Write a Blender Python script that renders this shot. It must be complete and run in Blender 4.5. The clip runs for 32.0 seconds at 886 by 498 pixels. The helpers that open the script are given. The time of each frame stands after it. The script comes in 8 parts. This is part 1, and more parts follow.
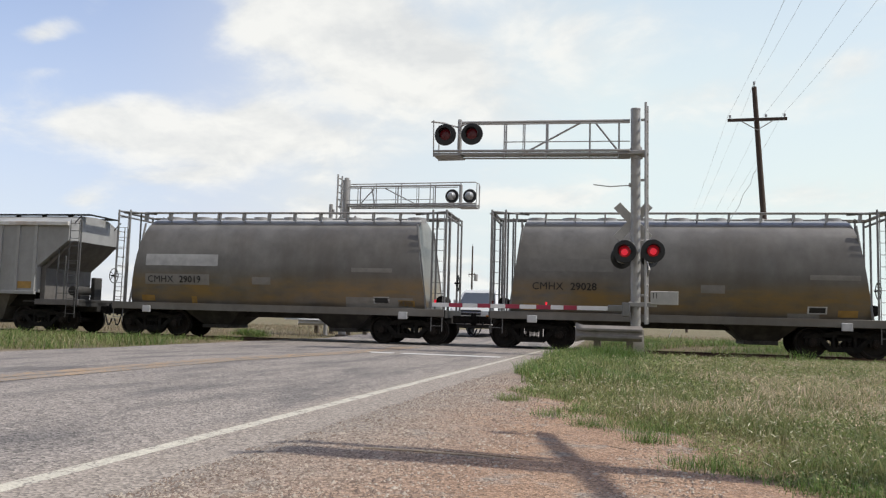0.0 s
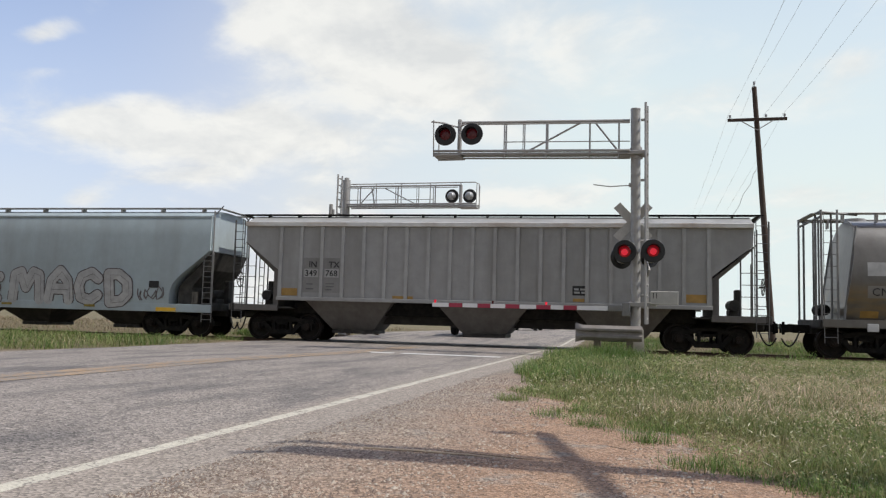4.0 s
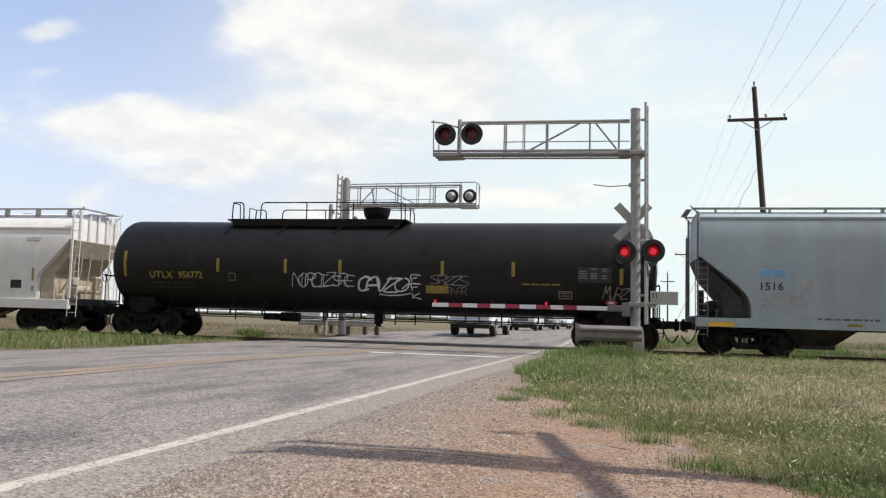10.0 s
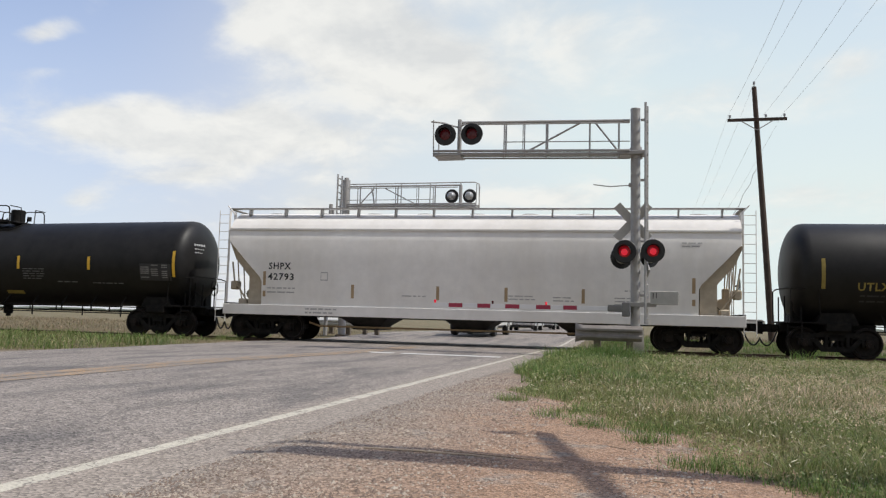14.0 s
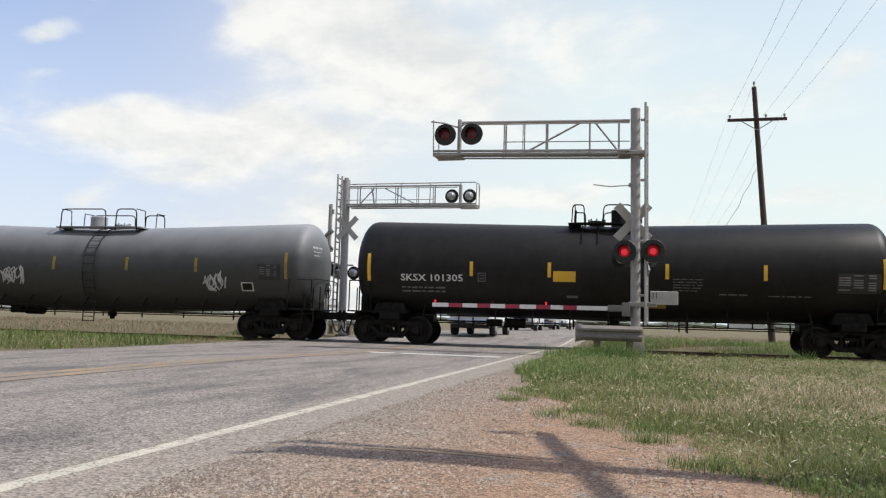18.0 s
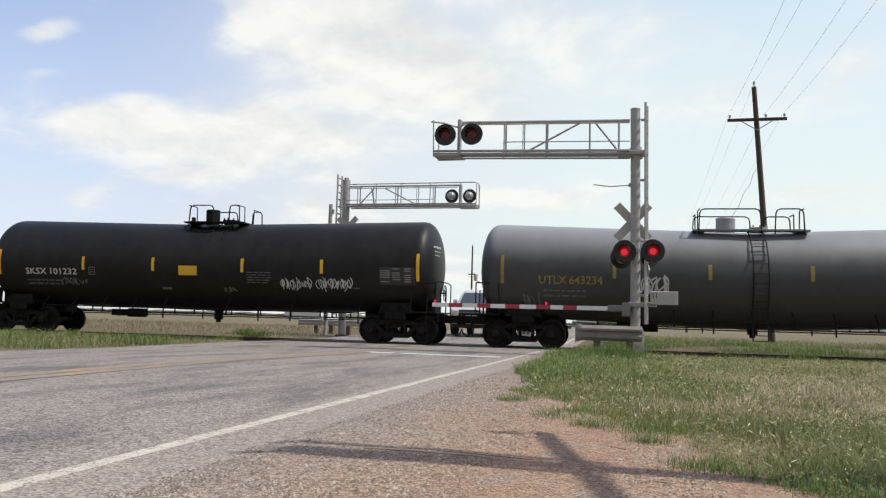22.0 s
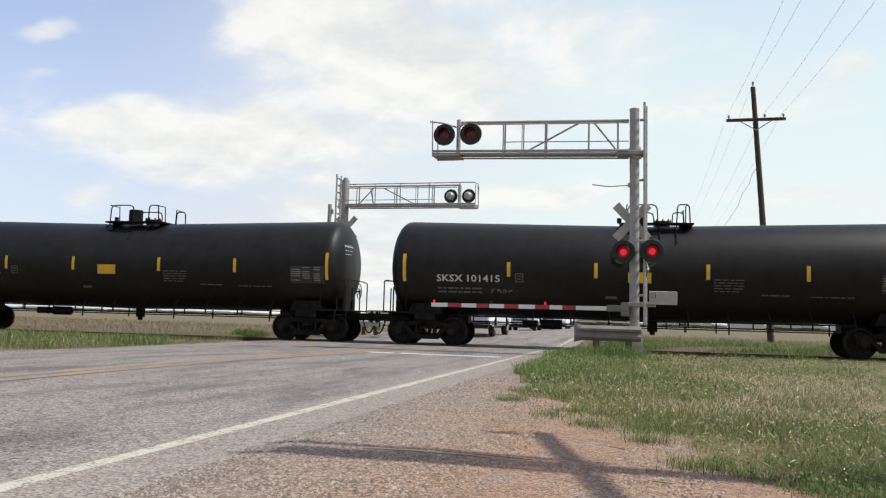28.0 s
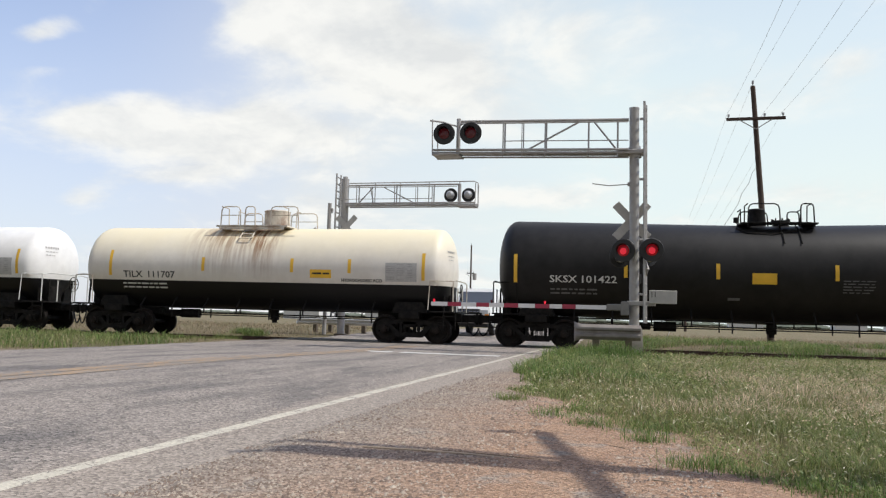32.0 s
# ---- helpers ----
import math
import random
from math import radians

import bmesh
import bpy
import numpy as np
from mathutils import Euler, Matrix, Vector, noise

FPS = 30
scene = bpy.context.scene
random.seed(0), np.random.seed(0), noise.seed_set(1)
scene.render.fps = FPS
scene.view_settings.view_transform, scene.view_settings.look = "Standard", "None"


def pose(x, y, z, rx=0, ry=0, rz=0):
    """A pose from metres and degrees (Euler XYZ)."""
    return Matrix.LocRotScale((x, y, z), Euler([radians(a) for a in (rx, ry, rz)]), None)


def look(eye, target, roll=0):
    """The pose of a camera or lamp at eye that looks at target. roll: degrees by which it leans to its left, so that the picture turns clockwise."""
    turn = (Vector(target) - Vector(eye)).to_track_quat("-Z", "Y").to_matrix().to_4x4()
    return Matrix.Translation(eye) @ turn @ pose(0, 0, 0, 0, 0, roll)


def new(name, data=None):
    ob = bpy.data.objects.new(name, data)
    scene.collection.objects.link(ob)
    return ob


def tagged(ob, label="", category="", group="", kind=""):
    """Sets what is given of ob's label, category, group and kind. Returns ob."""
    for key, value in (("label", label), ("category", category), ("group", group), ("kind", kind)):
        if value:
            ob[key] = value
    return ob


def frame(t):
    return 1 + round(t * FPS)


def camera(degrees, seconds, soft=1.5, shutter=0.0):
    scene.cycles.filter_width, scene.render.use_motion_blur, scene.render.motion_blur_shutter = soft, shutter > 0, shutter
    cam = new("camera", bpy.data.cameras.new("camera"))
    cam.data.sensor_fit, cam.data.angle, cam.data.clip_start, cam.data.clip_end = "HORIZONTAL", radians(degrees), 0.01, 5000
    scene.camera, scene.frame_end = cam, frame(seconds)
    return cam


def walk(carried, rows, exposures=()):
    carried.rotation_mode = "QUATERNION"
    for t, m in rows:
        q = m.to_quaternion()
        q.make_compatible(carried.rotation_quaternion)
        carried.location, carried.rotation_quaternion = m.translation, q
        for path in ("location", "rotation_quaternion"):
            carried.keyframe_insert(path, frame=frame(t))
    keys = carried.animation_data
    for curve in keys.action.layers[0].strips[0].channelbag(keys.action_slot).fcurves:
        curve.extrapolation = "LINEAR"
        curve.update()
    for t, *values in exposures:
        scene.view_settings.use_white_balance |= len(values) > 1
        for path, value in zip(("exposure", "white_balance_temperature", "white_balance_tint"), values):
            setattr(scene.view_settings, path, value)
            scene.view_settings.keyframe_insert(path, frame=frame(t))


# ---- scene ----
# ---- camera ----
cam = camera(57.8, 32.0, soft=1.25)
EYE = (0.0, 0.0, 0.85)
AIM = (-2.4409, 9.6579, 0.85 + 0.8699)
# the film's own exposure dips a little before pale cars
EXPOSURE = [(0.0, -0.04), (3.0, -0.08), (7.0, -0.09), (10.0, 0.05), (11.5, 0.04), (14.0, -0.12), (17.0, -0.02), (20.0, 0.01), (25.0, -0.03), (30.0, 0.03), (32.0, -0.01)]
RIGHT = Vector((AIM[1], -AIM[0], 0.0)).normalized()


def held(right, down=0.0):
    """The camera stands on its tripod and settles by a few hundredths of a degree as the train shakes the ground."""
    return look(EYE, Vector(AIM) + RIGHT * right * 0.0071 - Vector((0, 0, down * 0.0071)), 1.58)


EXPOSURE = [(t, e, 6540, 7.5) for t, e in EXPOSURE]
walk(cam, [(0.0, held(0)), (5.4, held(0)), (6.3, held(-1.3)), (7.2, held(0)), (16.0, held(0.2)), (27.0, held(0.6)), (28.4, held(2.2)), (29.3, held(1.3, 0.6)), (30.2, held(1.1, 1.5)), (31.2, held(2.2, 1.7)), (32.0, held(2.2, 1.7))], EXPOSURE)

# ---- light ----
SUN_EL, SUN_AZ = 56.5, 2.0  # azimuth in degrees from +x towards +y
sun_dir = Vector((math.cos(radians(SUN_EL)) * math.cos(radians(SUN_AZ)),
                  math.cos(radians(SUN_EL)) * math.sin(radians(SUN_AZ)), math.sin(radians(SUN_EL))))
sun_data = bpy.data.lights.new("sun", "SUN")
sun_data.energy, sun_data.angle, sun_data.color = 3.95, radians(0.53), (1.0, 0.955, 0.89)
sun = new("sun", sun_data)
sun.matrix_world = look((40, 0, 60), Vector((40, 0, 60)) - sun_dir * 10)


CLOUDS = ((-0.89, 0.415, 0.045, 0.022, 0.22), (-0.78, 0.276, 0.094, 0.030, 0.26), (-0.63, 0.242, 0.140, 0.041, 0.26), (-0.50, 0.254, 0.076, 0.040, 0.20),
          (-0.66, 0.192, 0.107, 0.015, 0.15), (-0.80, 0.163, 0.057, 0.021, 0.20), (-0.38, 0.383, 0.103, 0.048, 0.22), (-0.28, 0.323, 0.069, 0.038, 0.25),
          (-0.48, 0.406, 0.100, 0.033, 0.15), (-0.87, 0.357, 0.146, 0.012, 0.10), (-0.79, 0.379, 0.142, 0.026, -0.24), (-0.73, 0.337, 0.084, 0.019, -0.20),
          (-0.92, 0.181, 0.099, 0.052, -0.20), (-0.59, 0.298, 0.053, 0.033, -0.08), (0.23, 0.312, 0.036, 0.020, 0.12), (-0.94, 0.454, 0.092, 0.023, -0.20), (-0.67, 0.436, 0.091, 0.034, -0.20),
          (-0.09, 0.154, 0.072, 0.020, 0.20), (-0.18, 0.150, 0.052, 0.013, 0.16), (0.02, 0.126, 0.064, 0.014, 0.14), (0.19, 0.155, 0.071, 0.018, 0.10))


def build_world():
    w = bpy.data.worlds.new("sky")
    scene.world = w
    w.use_nodes = True
    nt = w.node_tree
    nt.nodes.clear()
    N, K = nt.nodes.new, nt.links.new
    out, bg = N("ShaderNodeOutputWorld"), N("ShaderNodeBackground")
    sky = N("ShaderNodeTexSky")
    sky.sky_type, sky.sun_disc = "NISHITA", False
    sky.sun_elevation, sky.sun_rotation = radians(SUN_EL), radians(90 - SUN_AZ)
    sky.dust_density, sky.air_density = 1.0, 1.0
    tc, sep = N("ShaderNodeTexCoord"), N("ShaderNodeSeparateXYZ")
    K(tc.outputs["Generated"], sep.inputs[0])

    def op(kind, a, b=None, clamp=False):
        n = N("ShaderNodeMath")
        n.operation, n.use_clamp = kind, clamp
        for i, v in enumerate((a, b)):
            if v is None:
                continue
            if isinstance(v, (int, float)):
                n.inputs[i].default_value = v
            else:
                K(v, n.inputs[i])
        return n.outputs[0]

    zc = op("MAXIMUM", sep.outputs[2], 0.0)
    den = op("ADD", zc, 0.30)
    cx, cy = op("DIVIDE", sep.outputs[0], den), op("DIVIDE", sep.outputs[1], den)
    comb = N("ShaderNodeCombineXYZ")
    K(cx, comb.inputs[0]), K(cy, comb.inputs[1])
    comb.inputs[2].default_value = 3.7

    def cloud(scale, detail, rough, shift, dist):
        mp, n = N("ShaderNodeMapping"), N("ShaderNodeTexNoise")
        mp.inputs["Location"].default_value = shift
        K(comb.outputs[0], mp.inputs[0]), K(mp.outputs[0], n.inputs["Vector"])
        n.inputs["Scale"].default_value, n.inputs["Detail"].default_value = scale, detail
        n.inputs["Roughness"].default_value, n.inputs["Distortion"].default_value = rough, dist
        return n.outputs["Fac"]

    big, fine = cloud(1.1, 3, 0.5, (5.3, 1.2, 0.0), 0.2), cloud(4.5, 9, 0.58, (2.1, 7.7, 0.0), 0.25)
    mixed = op("ADD", op("MULTIPLY", big, 0.45), op("MULTIPLY", fine, 0.55))
    # banks of cumulus and the clear gaps between them, by bearing and height
    front = op("MAXIMUM", sep.outputs[1], 0.08)
    bear, high = op("DIVIDE", sep.outputs[0], front), op("DIVIDE", sep.outputs[2], front)
    for b0, h0, wb, wh, amount in CLOUDS:
        du, dv = op("DIVIDE", op("SUBTRACT", bear, b0), wb), op("DIVIDE", op("SUBTRACT", high, h0), wh)
        dist2 = op("ADD", op("MULTIPLY", du, du), op("MULTIPLY", dv, dv))
        bank = op("MULTIPLY", op("EXPONENT", op("MULTIPLY", dist2, -1.0)), amount)
        mixed = op("ADD", mixed, op("MULTIPLY", bank, op("GREATER_THAN", sep.outputs[1], 0.08)))
    mask = N("ShaderNodeMapRange")
    mask.interpolation_type = "SMOOTHSTEP"
    mask.inputs["From Min"].default_value, mask.inputs["From Max"].default_value = 0.47, 0.72
    mask.inputs["To Max"].default_value = 0.92
    K(op("ADD", mixed, op("MULTIPLY", op("SUBTRACT", 0.30, op("ABSOLUTE", op("ADD", bear, 0.38))), 0.45, True)), mask.inputs["Value"])
    # clouds are brighter on the sunward, upper side of each billow
    above = cloud(4.5, 9, 0.58, (2.1 - 0.035, 7.7 + 0.07, 0.0), 0.25)
    lit = op("ADD", op("MULTIPLY", op("SUBTRACT", fine, above), 3.4), 0.62, True)
    tint = N("ShaderNodeMixRGB")
    K(lit, tint.inputs["Fac"])
    tint.inputs["Color1"].default_value, tint.inputs["Color2"].default_value = (0.755, 0.76, 0.77, 1), (0.945, 0.93, 0.905, 1)
    scaled = N("ShaderNodeVectorMath")
    scaled.operation = "MULTIPLY"
    K(sky.outputs[0], scaled.inputs[0])
    scaled.inputs[1].default_value = (SKY * 1.18, SKY * 1.17, SKY * 1.32)
    # pale milky veil, thin over the clear blue and thicker to the right and near the horizon
    ve = N("ShaderNodeMapRange")
    ve.interpolation_type = "SMOOTHSTEP"
    ve.inputs["From Min"].default_value, ve.inputs["From Max"].default_value = -0.80, -0.34
    ve.inputs["To Min"].default_value, ve.inputs["To Max"].default_value = 0.60, 0.93
    K(bear, ve.inputs["Value"])
    veil = op("MULTIPLY", op("ADD", ve.outputs[0], op("MULTIPLY", op("SUBTRACT", 0.22, high), 1.2)), op("ADD", op("MULTIPLY", big, 0.4), 0.8), True)
    veil = op("MULTIPLY", veil, op("MULTIPLY", op("ADD", sep.outputs[1], 0.10), 3.0, True))
    milk = N("ShaderNodeMixRGB")
    K(veil, milk.inputs["Fac"]), K(scaled.outputs[0], milk.inputs["Color1"])
    hue, side = N("ShaderNodeMixRGB"), N("ShaderNodeMapRange")
    side.inputs["From Min"].default_value, side.inputs["From Max"].default_value = -0.60, -0.05
    K(bear, side.inputs["Value"]), K(side.outputs[0], hue.inputs["Fac"]), K(hue.outputs[0], milk.inputs["Color2"])
    hue.inputs["Color1"].default_value, hue.inputs["Color2"].default_value = (0.72, 0.745, 0.82, 1), (0.80, 0.89, 0.90, 1)
    mix = N("ShaderNodeMixRGB")
    K(mask.outputs[0], mix.inputs["Fac"]), K(milk.outputs[0], mix.inputs["Color1"]), K(tint.outputs[0], mix.inputs["Color2"])
    # dull haze away from the bright clouds
    back, haze = op("MULTIPLY", op("SUBTRACT", 0.25, sep.outputs[1]), 0.9, True), N("ShaderNodeMixRGB")
    K(op("MULTIPLY", back, 0.85), haze.inputs["Fac"]), K(mix.outputs[0], haze.inputs["Color1"])
    haze.inputs["Color2"].default_value = (0.44, 0.425, 0.41, 1)
    K(haze.outputs[0], bg.inputs["Color"])
    bg.inputs["Strength"].default_value = 1.04
    K(bg.outputs[0], out.inputs["Surface"])


SKY = 0.15
build_world()


# ---- materials ----
def surf(name, base, rough=0.6, metal=0.0, vary=0.15, scale=3.0, dirt=None, dirt_amount=0.3, dirt_scale=1.2, streak=1.0,
         bump=0.1, bump_scale=60.0, random_tint=0.0, coat=0.0, spec=0.5, lit_top_tint=None, belly=None, rust=False, wash=None):
    """A painted, worn or natural surface: base colour varied by grain, with dirt patches of their own shape and fine relief."""
    m = bpy.data.materials.new(name)
    m.use_nodes = True
    nt = m.node_tree
    N, K = nt.nodes.new, nt.links.new
    b = nt.nodes["Principled BSDF"]
    tc = N("ShaderNodeTexCoord")
    n1 = N("ShaderNodeTexNoise")
    n1.inputs["Scale"].default_value, n1.inputs["Detail"].default_value, n1.inputs["Roughness"].default_value = scale, 8, 0.62
    K(tc.outputs["Object"], n1.inputs["Vector"])
    ramp = N("ShaderNodeMapRange")
    ramp.inputs["From Min"].default_value, ramp.inputs["From Max"].default_value = 0.3, 0.7
    ramp.inputs["To Min"].default_value, ramp.inputs["To Max"].default_value = 1 - vary, 1 + vary
    K(n1.outputs["Fac"], ramp.inputs["Value"])
    col = N("ShaderNodeVectorMath")
    col.operation = "SCALE"
    col.inputs[0].default_value = base[:3]
    K(ramp.outputs[0], col.inputs["Scale"])
    last = col.outputs[0]
    if random_tint:
        info, rr = N("ShaderNodeObjectInfo"), N("ShaderNodeMapRange")
        rr.inputs["To Min"].default_value, rr.inputs["To Max"].default_value = 1 - random_tint, 1 + random_tint
        K(info.outputs["Random"], rr.inputs["Value"])
        s2 = N("ShaderNodeVectorMath")
        s2.operation = "SCALE"
        K(last, s2.inputs[0]), K(rr.outputs[0], s2.inputs["Scale"])
        last = s2.outputs[0]
    if dirt:
        mp, n2, r2, mx = N("ShaderNodeMapping"), N("ShaderNodeTexNoise"), N("ShaderNodeMapRange"), N("ShaderNodeMixRGB")
        mp.inputs["Scale"].default_value = (1.0, 1.0, 1.0 / streak)
        K(tc.outputs["Object"], mp.inputs[0]), K(mp.outputs[0], n2.inputs["Vector"])
        n2.inputs["Scale"].default_value, n2.inputs["Detail"].default_value, n2.inputs["Roughness"].default_value = dirt_scale, 7, 0.6
        r2.inputs["From Min"].default_value, r2.inputs["From Max"].default_value = 0.45, 0.72
        r2.inputs["To Max"].default_value = dirt_amount
        K(n2.outputs["Fac"], r2.inputs["Value"]), K(r2.outputs[0], mx.inputs["Fac"])
        K(last, mx.inputs["Color1"])
        mx.inputs["Color2"].default_value = (*dirt[:3], 1)
        last = mx.outputs[0]
    if lit_top_tint:  # paler from the top down: top light put into paint; yellow tint on cream
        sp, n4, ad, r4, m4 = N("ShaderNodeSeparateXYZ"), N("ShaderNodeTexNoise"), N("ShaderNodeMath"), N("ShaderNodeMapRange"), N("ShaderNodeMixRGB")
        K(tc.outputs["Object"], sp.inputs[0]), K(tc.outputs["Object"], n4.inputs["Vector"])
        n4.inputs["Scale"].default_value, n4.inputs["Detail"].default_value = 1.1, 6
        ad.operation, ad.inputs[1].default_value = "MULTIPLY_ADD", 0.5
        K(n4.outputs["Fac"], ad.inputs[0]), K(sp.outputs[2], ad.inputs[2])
        r4.inputs["From Min"].default_value, r4.inputs["From Max"].default_value = lit_top_tint[1] + 0.25, lit_top_tint[2] + 0.25
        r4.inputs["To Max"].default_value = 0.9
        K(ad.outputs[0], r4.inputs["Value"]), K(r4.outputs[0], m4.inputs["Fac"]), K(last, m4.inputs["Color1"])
        m4.inputs["Color2"].default_value = (*lit_top_tint[0], 1)
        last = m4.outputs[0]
    if wash:  # ochre tone in uneven drifts along the lower side
        sp7, mp7, n7, w7, f7, m7 = N("ShaderNodeSeparateXYZ"), N("ShaderNodeMapping"), N("ShaderNodeTexNoise"), N("ShaderNodeMapRange"), N("ShaderNodeMapRange"), N("ShaderNodeMixRGB")
        K(tc.outputs["Object"], sp7.inputs[0]), K(tc.outputs["Object"], mp7.inputs[0]), K(mp7.outputs[0], n7.inputs["Vector"])
        mp7.inputs["Scale"].default_value = (0.45, 1.0, 1.5)
        n7.inputs["Scale"].default_value, n7.inputs["Detail"].default_value, n7.inputs["Roughness"].default_value = 1.1, 6, 0.62
        w7.interpolation_type = "SMOOTHSTEP"
        dz, ab, fm = N("ShaderNodeMath"), N("ShaderNodeMath"), N("ShaderNodeMath")
        dz.operation, dz.inputs[1].default_value, ab.operation, fm.operation = "SUBTRACT", wash[1], "ABSOLUTE", "MULTIPLY"
        w7.inputs["From Min"].default_value, w7.inputs["From Max"].default_value = wash[2], 0.0
        K(sp7.outputs[2], dz.inputs[0]), K(dz.outputs[0], ab.inputs[0]), K(ab.outputs[0], w7.inputs["Value"])
        f7.inputs["From Min"].default_value, f7.inputs["From Max"].default_value, f7.inputs["To Max"].default_value = 0.36, 0.58, 1.0
        K(n7.outputs["Fac"], f7.inputs["Value"]), K(w7.outputs[0], fm.inputs[0]), K(f7.outputs[0], fm.inputs[1])
        K(fm.outputs[0], m7.inputs["Fac"]), K(last, m7.inputs["Color1"])
        m7.inputs["Color2"].default_value = (*wash[0], 1)
        last = m7.outputs[0]
    if rust:  # brown wash that ran down from the manway
        sp2, mp2, n5, r5, m5 = N("ShaderNodeSeparateXYZ"), N("ShaderNodeMapping"), N("ShaderNodeTexNoise"), N("ShaderNodeMapRange"), N("ShaderNodeMixRGB")
        K(tc.outputs["Object"], sp2.inputs[0]), K(tc.outputs["Object"], mp2.inputs[0])
        mp2.inputs["Scale"].default_value = (5.0, 0.6, 0.45)
        K(mp2.outputs[0], n5.inputs["Vector"])
        n5.inputs["Scale"].default_value, n5.inputs["Detail"].default_value, n5.inputs["Roughness"].default_value = 1.5, 6, 0.65

        def hump(at, wide):
            d, q, e = N("ShaderNodeMath"), N("ShaderNodeMath"), N("ShaderNodeMapRange")
            d.operation, d.inputs[1].default_value = "SUBTRACT", at
            q.operation = "ABSOLUTE"
            K(sp2.outputs[0], d.inputs[0]), K(d.outputs[0], q.inputs[0]), K(q.outputs[0], e.inputs["Value"])
            e.interpolation_type = "SMOOTHSTEP"
            e.inputs["From Min"].default_value, e.inputs["From Max"].default_value = wide, 0.0
            return e.outputs[0]

        a1, a2, h5, o5 = N("ShaderNodeMath"), N("ShaderNodeMath"), N("ShaderNodeMapRange"), N("ShaderNodeMath")
        a1.operation, a1.inputs[1].default_value = "MULTIPLY_ADD", 0.75
        K(hump(-1.3, 1.9), a1.inputs[0]), K(hump(0.15, 0.95), a1.inputs[2])
        h5.inputs["From Min"].default_value, h5.inputs["From Max"].default_value = 1.95, 3.5
        K(sp2.outputs[2], h5.inputs["Value"])
        r5.inputs["From Min"].default_value, r5.inputs["From Max"].default_value = 0.38, 0.58
        K(n5.outputs["Fac"], r5.inputs["Value"])
        a2.operation = o5.operation = "MULTIPLY"
        o5.use_clamp = True
        K(a1.outputs[0], a2.inputs[0]), K(h5.outputs[0], a2.inputs[1]), K(a2.outputs[0], o5.inputs[0]), K(r5.outputs[0], o5.inputs[1])
        K(o5.outputs[0], m5.inputs["Fac"]), K(last, m5.inputs["Color1"])
        m5.inputs["Color2"].default_value = (0.24, 0.115, 0.05, 1)
        last = m5.outputs[0]
    if belly:  # second coat of paint below a line
        sp3, g3, m6 = N("ShaderNodeSeparateXYZ"), N("ShaderNodeMath"), N("ShaderNodeMixRGB")
        K(tc.outputs["Object"], sp3.inputs[0]), K(sp3.outputs[2], g3.inputs[0])
        g3.operation, g3.inputs[1].default_value = "LESS_THAN", belly[1]
        K(g3.outputs[0], m6.inputs["Fac"]), K(last, m6.inputs["Color1"])
        m6.inputs["Color2"].default_value = (*belly[0], 1)
        last = m6.outputs[0]
    K(last, b.inputs["Base Color"])
    b.inputs["Roughness"].default_value, b.inputs["Metallic"].default_value = rough, metal
    b.inputs["Specular IOR Level"].default_value = spec
    b.inputs["Coat Weight"].default_value = coat
    if bump:
        n3, bp = N("ShaderNodeTexNoise"), N("ShaderNodeBump")
        n3.inputs["Scale"].default_value, n3.inputs["Detail"].default_value = bump_scale, 4
        K(tc.outputs["Object"], n3.inputs["Vector"]), K(n3.outputs["Fac"], bp.inputs["Height"])
        bp.inputs["Strength"].default_value, bp.inputs["Distance"].default_value = bump, 0.02
        K(bp.outputs[0], b.inputs["Normal"])
    return m


def glow(name, base, strength):
    m = bpy.data.materials.new(name)
    m.use_nodes = True
    b = m.node_tree.nodes["Principled BSDF"]
    b.inputs["Base Color"].default_value = (*base, 1)
    b.inputs["Emission Color"].default_value, b.inputs["Emission Strength"].default_value = (*base, 1), strength
    b.inputs["Roughness"].default_value = 0.25
    return m


BLACK_TANK = surf("black_tank_paint", (0.0130, 0.0123, 0.012), 0.48, spec=0.25, vary=0.3, dirt=(0.035, 0.033, 0.031), dirt_amount=0.25, dirt_scale=1.0, streak=3, bump=0.05, bump_scale=30)
# the pale upper shell puts light from above into the paint
GREY_TANK = surf("faded_grey_tank_paint", (0.052, 0.053, 0.055), 0.55, lit_top_tint=((0.30, 0.305, 0.315), 2.75, 4.1), vary=0.14, dirt=(0.05, 0.05, 0.05), dirt_amount=0.4, dirt_scale=0.7, streak=2, bump=0.05, bump_scale=30)
BELLY = ((0.0085, 0.0085, 0.0095), 1.90)
CREAM_TANK = surf("cream_tank_paint", (0.74, 0.70, 0.635), 0.45, vary=0.06, dirt=(0.45, 0.38, 0.28), dirt_amount=0.25, dirt_scale=0.8, streak=4, bump=0.05, bump_scale=30,
                  lit_top_tint=((0.78, 0.69, 0.47), 2.6, 3.7), rust=True, belly=BELLY, spec=0.3)
CREAM_PLAIN = surf("cream_fitting_paint", (0.62, 0.58, 0.50), 0.5, vary=0.08, dirt=(0.26, 0.12, 0.05), dirt_amount=0.8, dirt_scale=3, bump=0.05)
WHITE_FITTING = surf("white_fitting_paint", (0.66, 0.66, 0.64), 0.5, vary=0.08, dirt=(0.35, 0.3, 0.25), dirt_amount=0.4, dirt_scale=3, bump=0.05)
WHITE_TANK = surf("white_tank_paint", (0.78, 0.77, 0.75), 0.45, belly=BELLY, spec=0.3, vary=0.05, dirt=(0.45, 0.42, 0.36), dirt_amount=0.2, dirt_scale=0.8, streak=4, bump=0.05)
